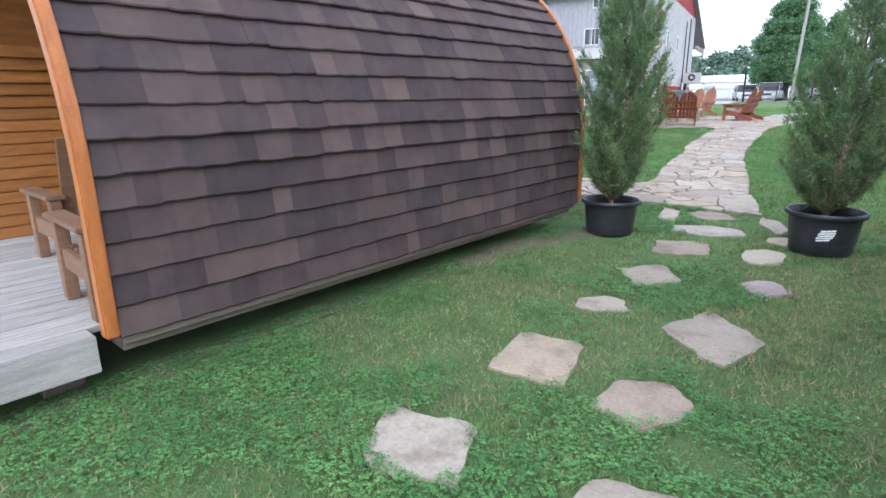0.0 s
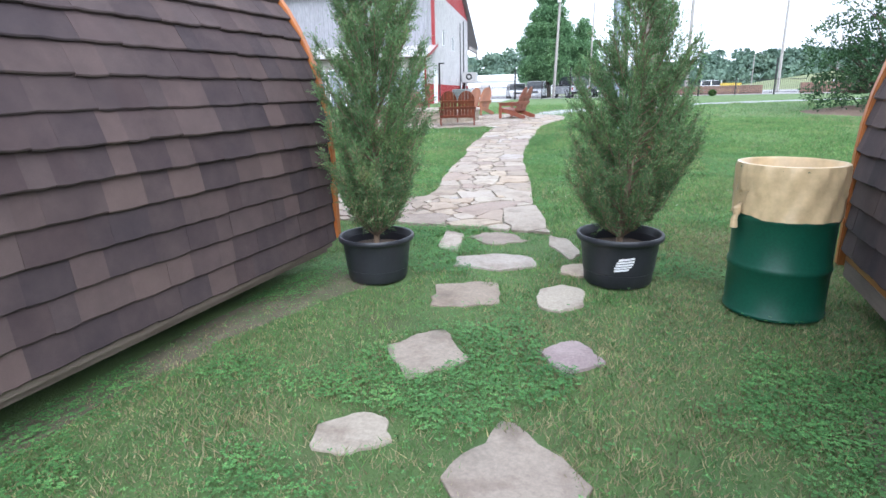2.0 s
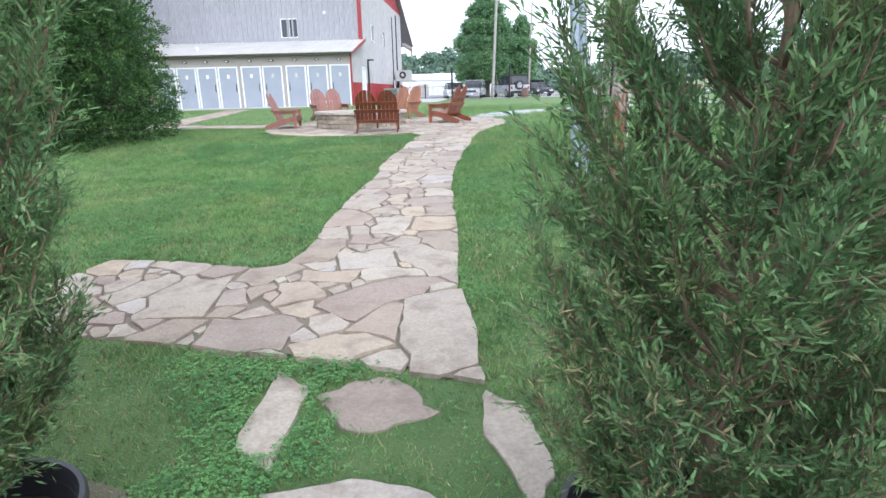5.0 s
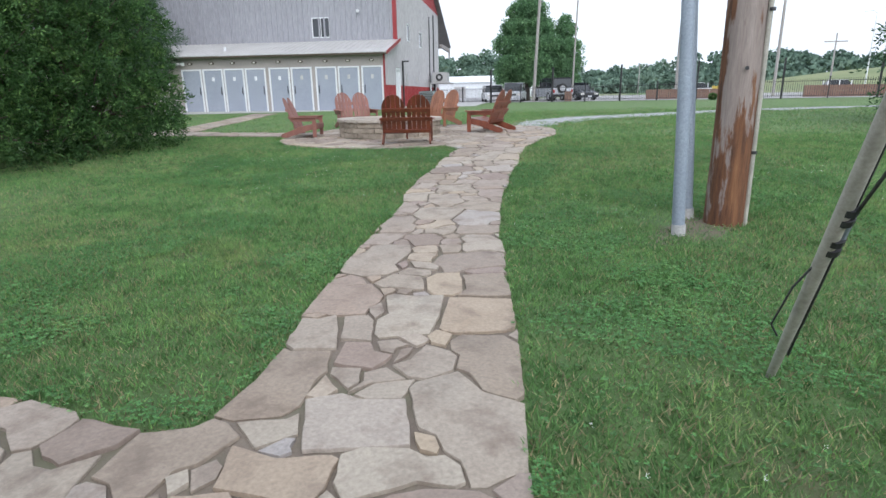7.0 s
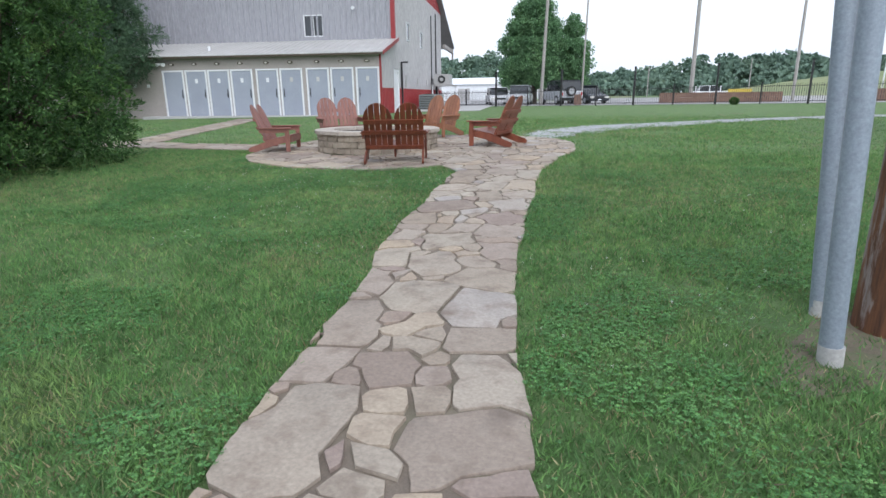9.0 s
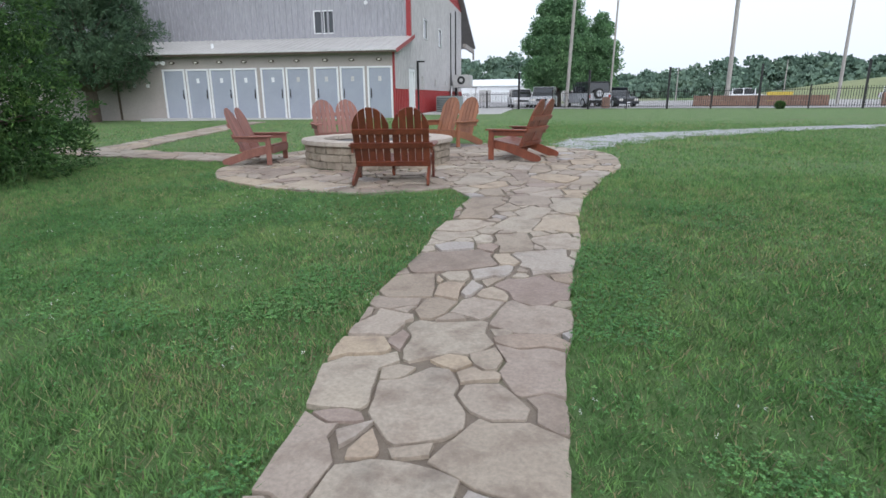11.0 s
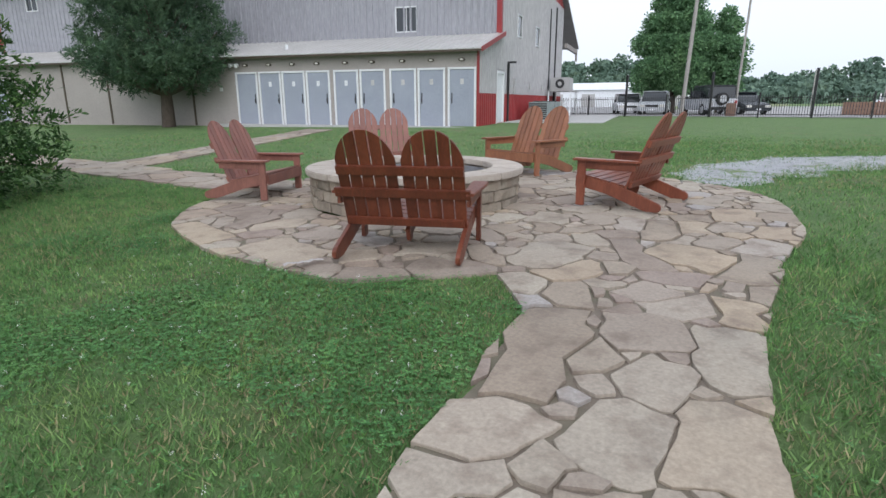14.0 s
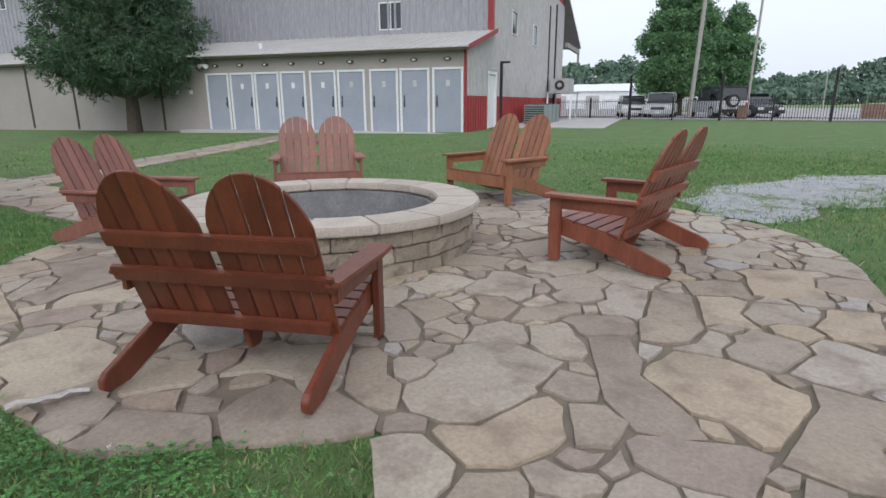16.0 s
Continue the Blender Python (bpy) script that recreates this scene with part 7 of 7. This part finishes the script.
def slab_outlines(r, slabs, inside, reach=0.16):
    """Each slab grows from its box until a joint's width from its neighbours; its edge is then made of a few straight, slightly ragged lines."""
    n = 44
    ang = np.linspace(0, 2 * math.pi, n + 1)[:-1]
    S = np.array(slabs)
    out = []
    for i, (x, y, a, b, t) in enumerate(slabs):
        rad = np.arange(0.02, math.hypot(a, b) + reach + 0.05, 0.008)
        X, Y = x + np.outer(np.cos(ang), rad), y + np.outer(np.sin(ang), rad)
        near = np.where((np.abs(S[:, 0] - x) < 1.5) & (np.abs(S[:, 1] - y) < 1.5) & (np.arange(len(S)) != i))[0]
        own = box_gap(X.ravel(), Y.ravel(), [slabs[i]])[0]
        stop = own > reach * (0.35 + 0.65 * min(1.0, b / 0.16))
        if len(near):
            other = box_gap(X.ravel(), Y.ravel(), [slabs[j] for j in near]).min(0)
            stop |= own > other - 0.013 - 0.008 * math.sin(i * 2.4)
        stop = stop.reshape(X.shape)
        stop[:, -1] = True
        far = rad[np.maximum(np.argmax(stop, 1) - 1, 0)]
        ring = [pull(x, y, x + q * math.cos(g), y + q * math.sin(g), inside) for q, g in zip(far, ang)]
        keep = straighten(ring, 0.024)
        if len(keep) < 3:
            continue
        area = 0.5 * sum(p[0] * q[1] - q[0] * p[1] for p, q in zip(keep, keep[1:] + keep[:1]))
        if area < 0.0022:
            continue
        edge = []
        for (ax, ay), (bx, by) in zip(keep, keep[1:] + keep[:1]):
            m = max(1, int(math.hypot(bx - ax, by - ay) / 0.055))
            for k in range(m):
                fx, fy = ax + (bx - ax) * k / m, ay + (by - ay) * k / m
                e = 0.012 * noise.noise((fx * 9, fy * 9, i * 1.7)) + 0.007 * noise.noise((fx * 24, fy * 24, i * 2.3))
                u = math.hypot(fx - x, fy - y) + 1e-6
                edge.append((fx + (fx - x) / u * e, fy + (fy - y) / u * e))
        out.append(((x, y), edge))
    return out


def straighten(ring, tol):
    """Keeps only the corners of a closed outline."""
    def run(pts):
        (ax, ay), (bx, by) = pts[0], pts[-1]
        L = math.hypot(bx - ax, by - ay) + 1e-9
        d = [abs((bx - ax) * (ay - py) - (ax - px) * (by - ay)) / L for px, py in pts[1:-1]]
        if not d or max(d) < tol:
            return [pts[0]]
        k = d.index(max(d)) + 1
        return run(pts[:k + 1]) + run(pts[k:])
    h = max(range(len(ring)), key=lambda k: math.hypot(ring[k][0] - ring[0][0], ring[k][1] - ring[0][1]))
    return run(ring[:h + 1]) + run(ring[h:] + ring[:1])


def paving():
    r = np.random.default_rng(91)
    path_bed = bed("flagstone_path", "irregular tan flagstone path and round patio", in_paving, -10.6, -1.2, 7.2, 24.2, 0.07, 0.004)
    listed = [e for e in SLABS_FORK + SLABS_LOWER + SLABS_MIDDLE + SLABS_UPPER + SLABS_PATIO_EDGE + SLABS_PATIO_EAST]
    slabs = fill_slabs(r, [(x, y, a * 0.94, b * 0.94, t) for x, y, a, b, t in listed], -10.6, -1.3, 7.3, 24.1, in_paving,
                       [(0.26, 0.36, 1500), (0.16, 0.24, 3000), (0.09, 0.14, 5000), (0.05, 0.075, 9000)])
    slabs = slab_outlines(r, slabs, in_paving)
    near = sorted(slabs, key=lambda s: (s[0][0] + 4.2) ** 2 * 0.5 + max(0, abs(s[0][1] - 13.5) - 5) ** 2)
    rest = Build()
    for k, (c, poly) in enumerate(near):
        top = 0.022 + r.uniform(-0.005, 0.005)
        if k < 300:
            b = Build()
            slab(b, c, poly, top, 0.05, r, local=True)
            link("flagstone", b.mesh("flagstone", M_STONE, smooth=True), path_bed, pose(c[0], c[1], gz(*c)))
        else:
            slab(rest, c, poly, top, 0.05, r)
    me = bpy.data.meshes.new("outer_flagstones")
    me.from_pydata(rest.v, [], rest.f)
    me.materials.append(M_STONE_FAR)
    link("outer_flagstones", me, path_bed, kind="stuff")
    side_bed = bed("side_path", "flagstone path forking across the lawn to the doors", in_side_path, -24, -10, 19.5, 31, 0.2, 0.003)
    slabs = slab_outlines(r, fill_slabs(r, [(-12.0, 20.7, 0.3, 0.2, 10)], -24, -10, 19.5, 31, in_side_path, [(0.28, 0.4, 2500), (0.15, 0.24, 3500)]), in_side_path)
    rest = Build()
    for c, poly in slabs:
        slab(rest, c, poly, 0.02, 0.05, r)
    me = bpy.data.meshes.new("side_flagstones")
    me.from_pydata(rest.v, [], rest.f)
    me.materials.append(M_STONE_FAR)
    link("side_flagstones", me, side_bed, kind="stuff")


paving()
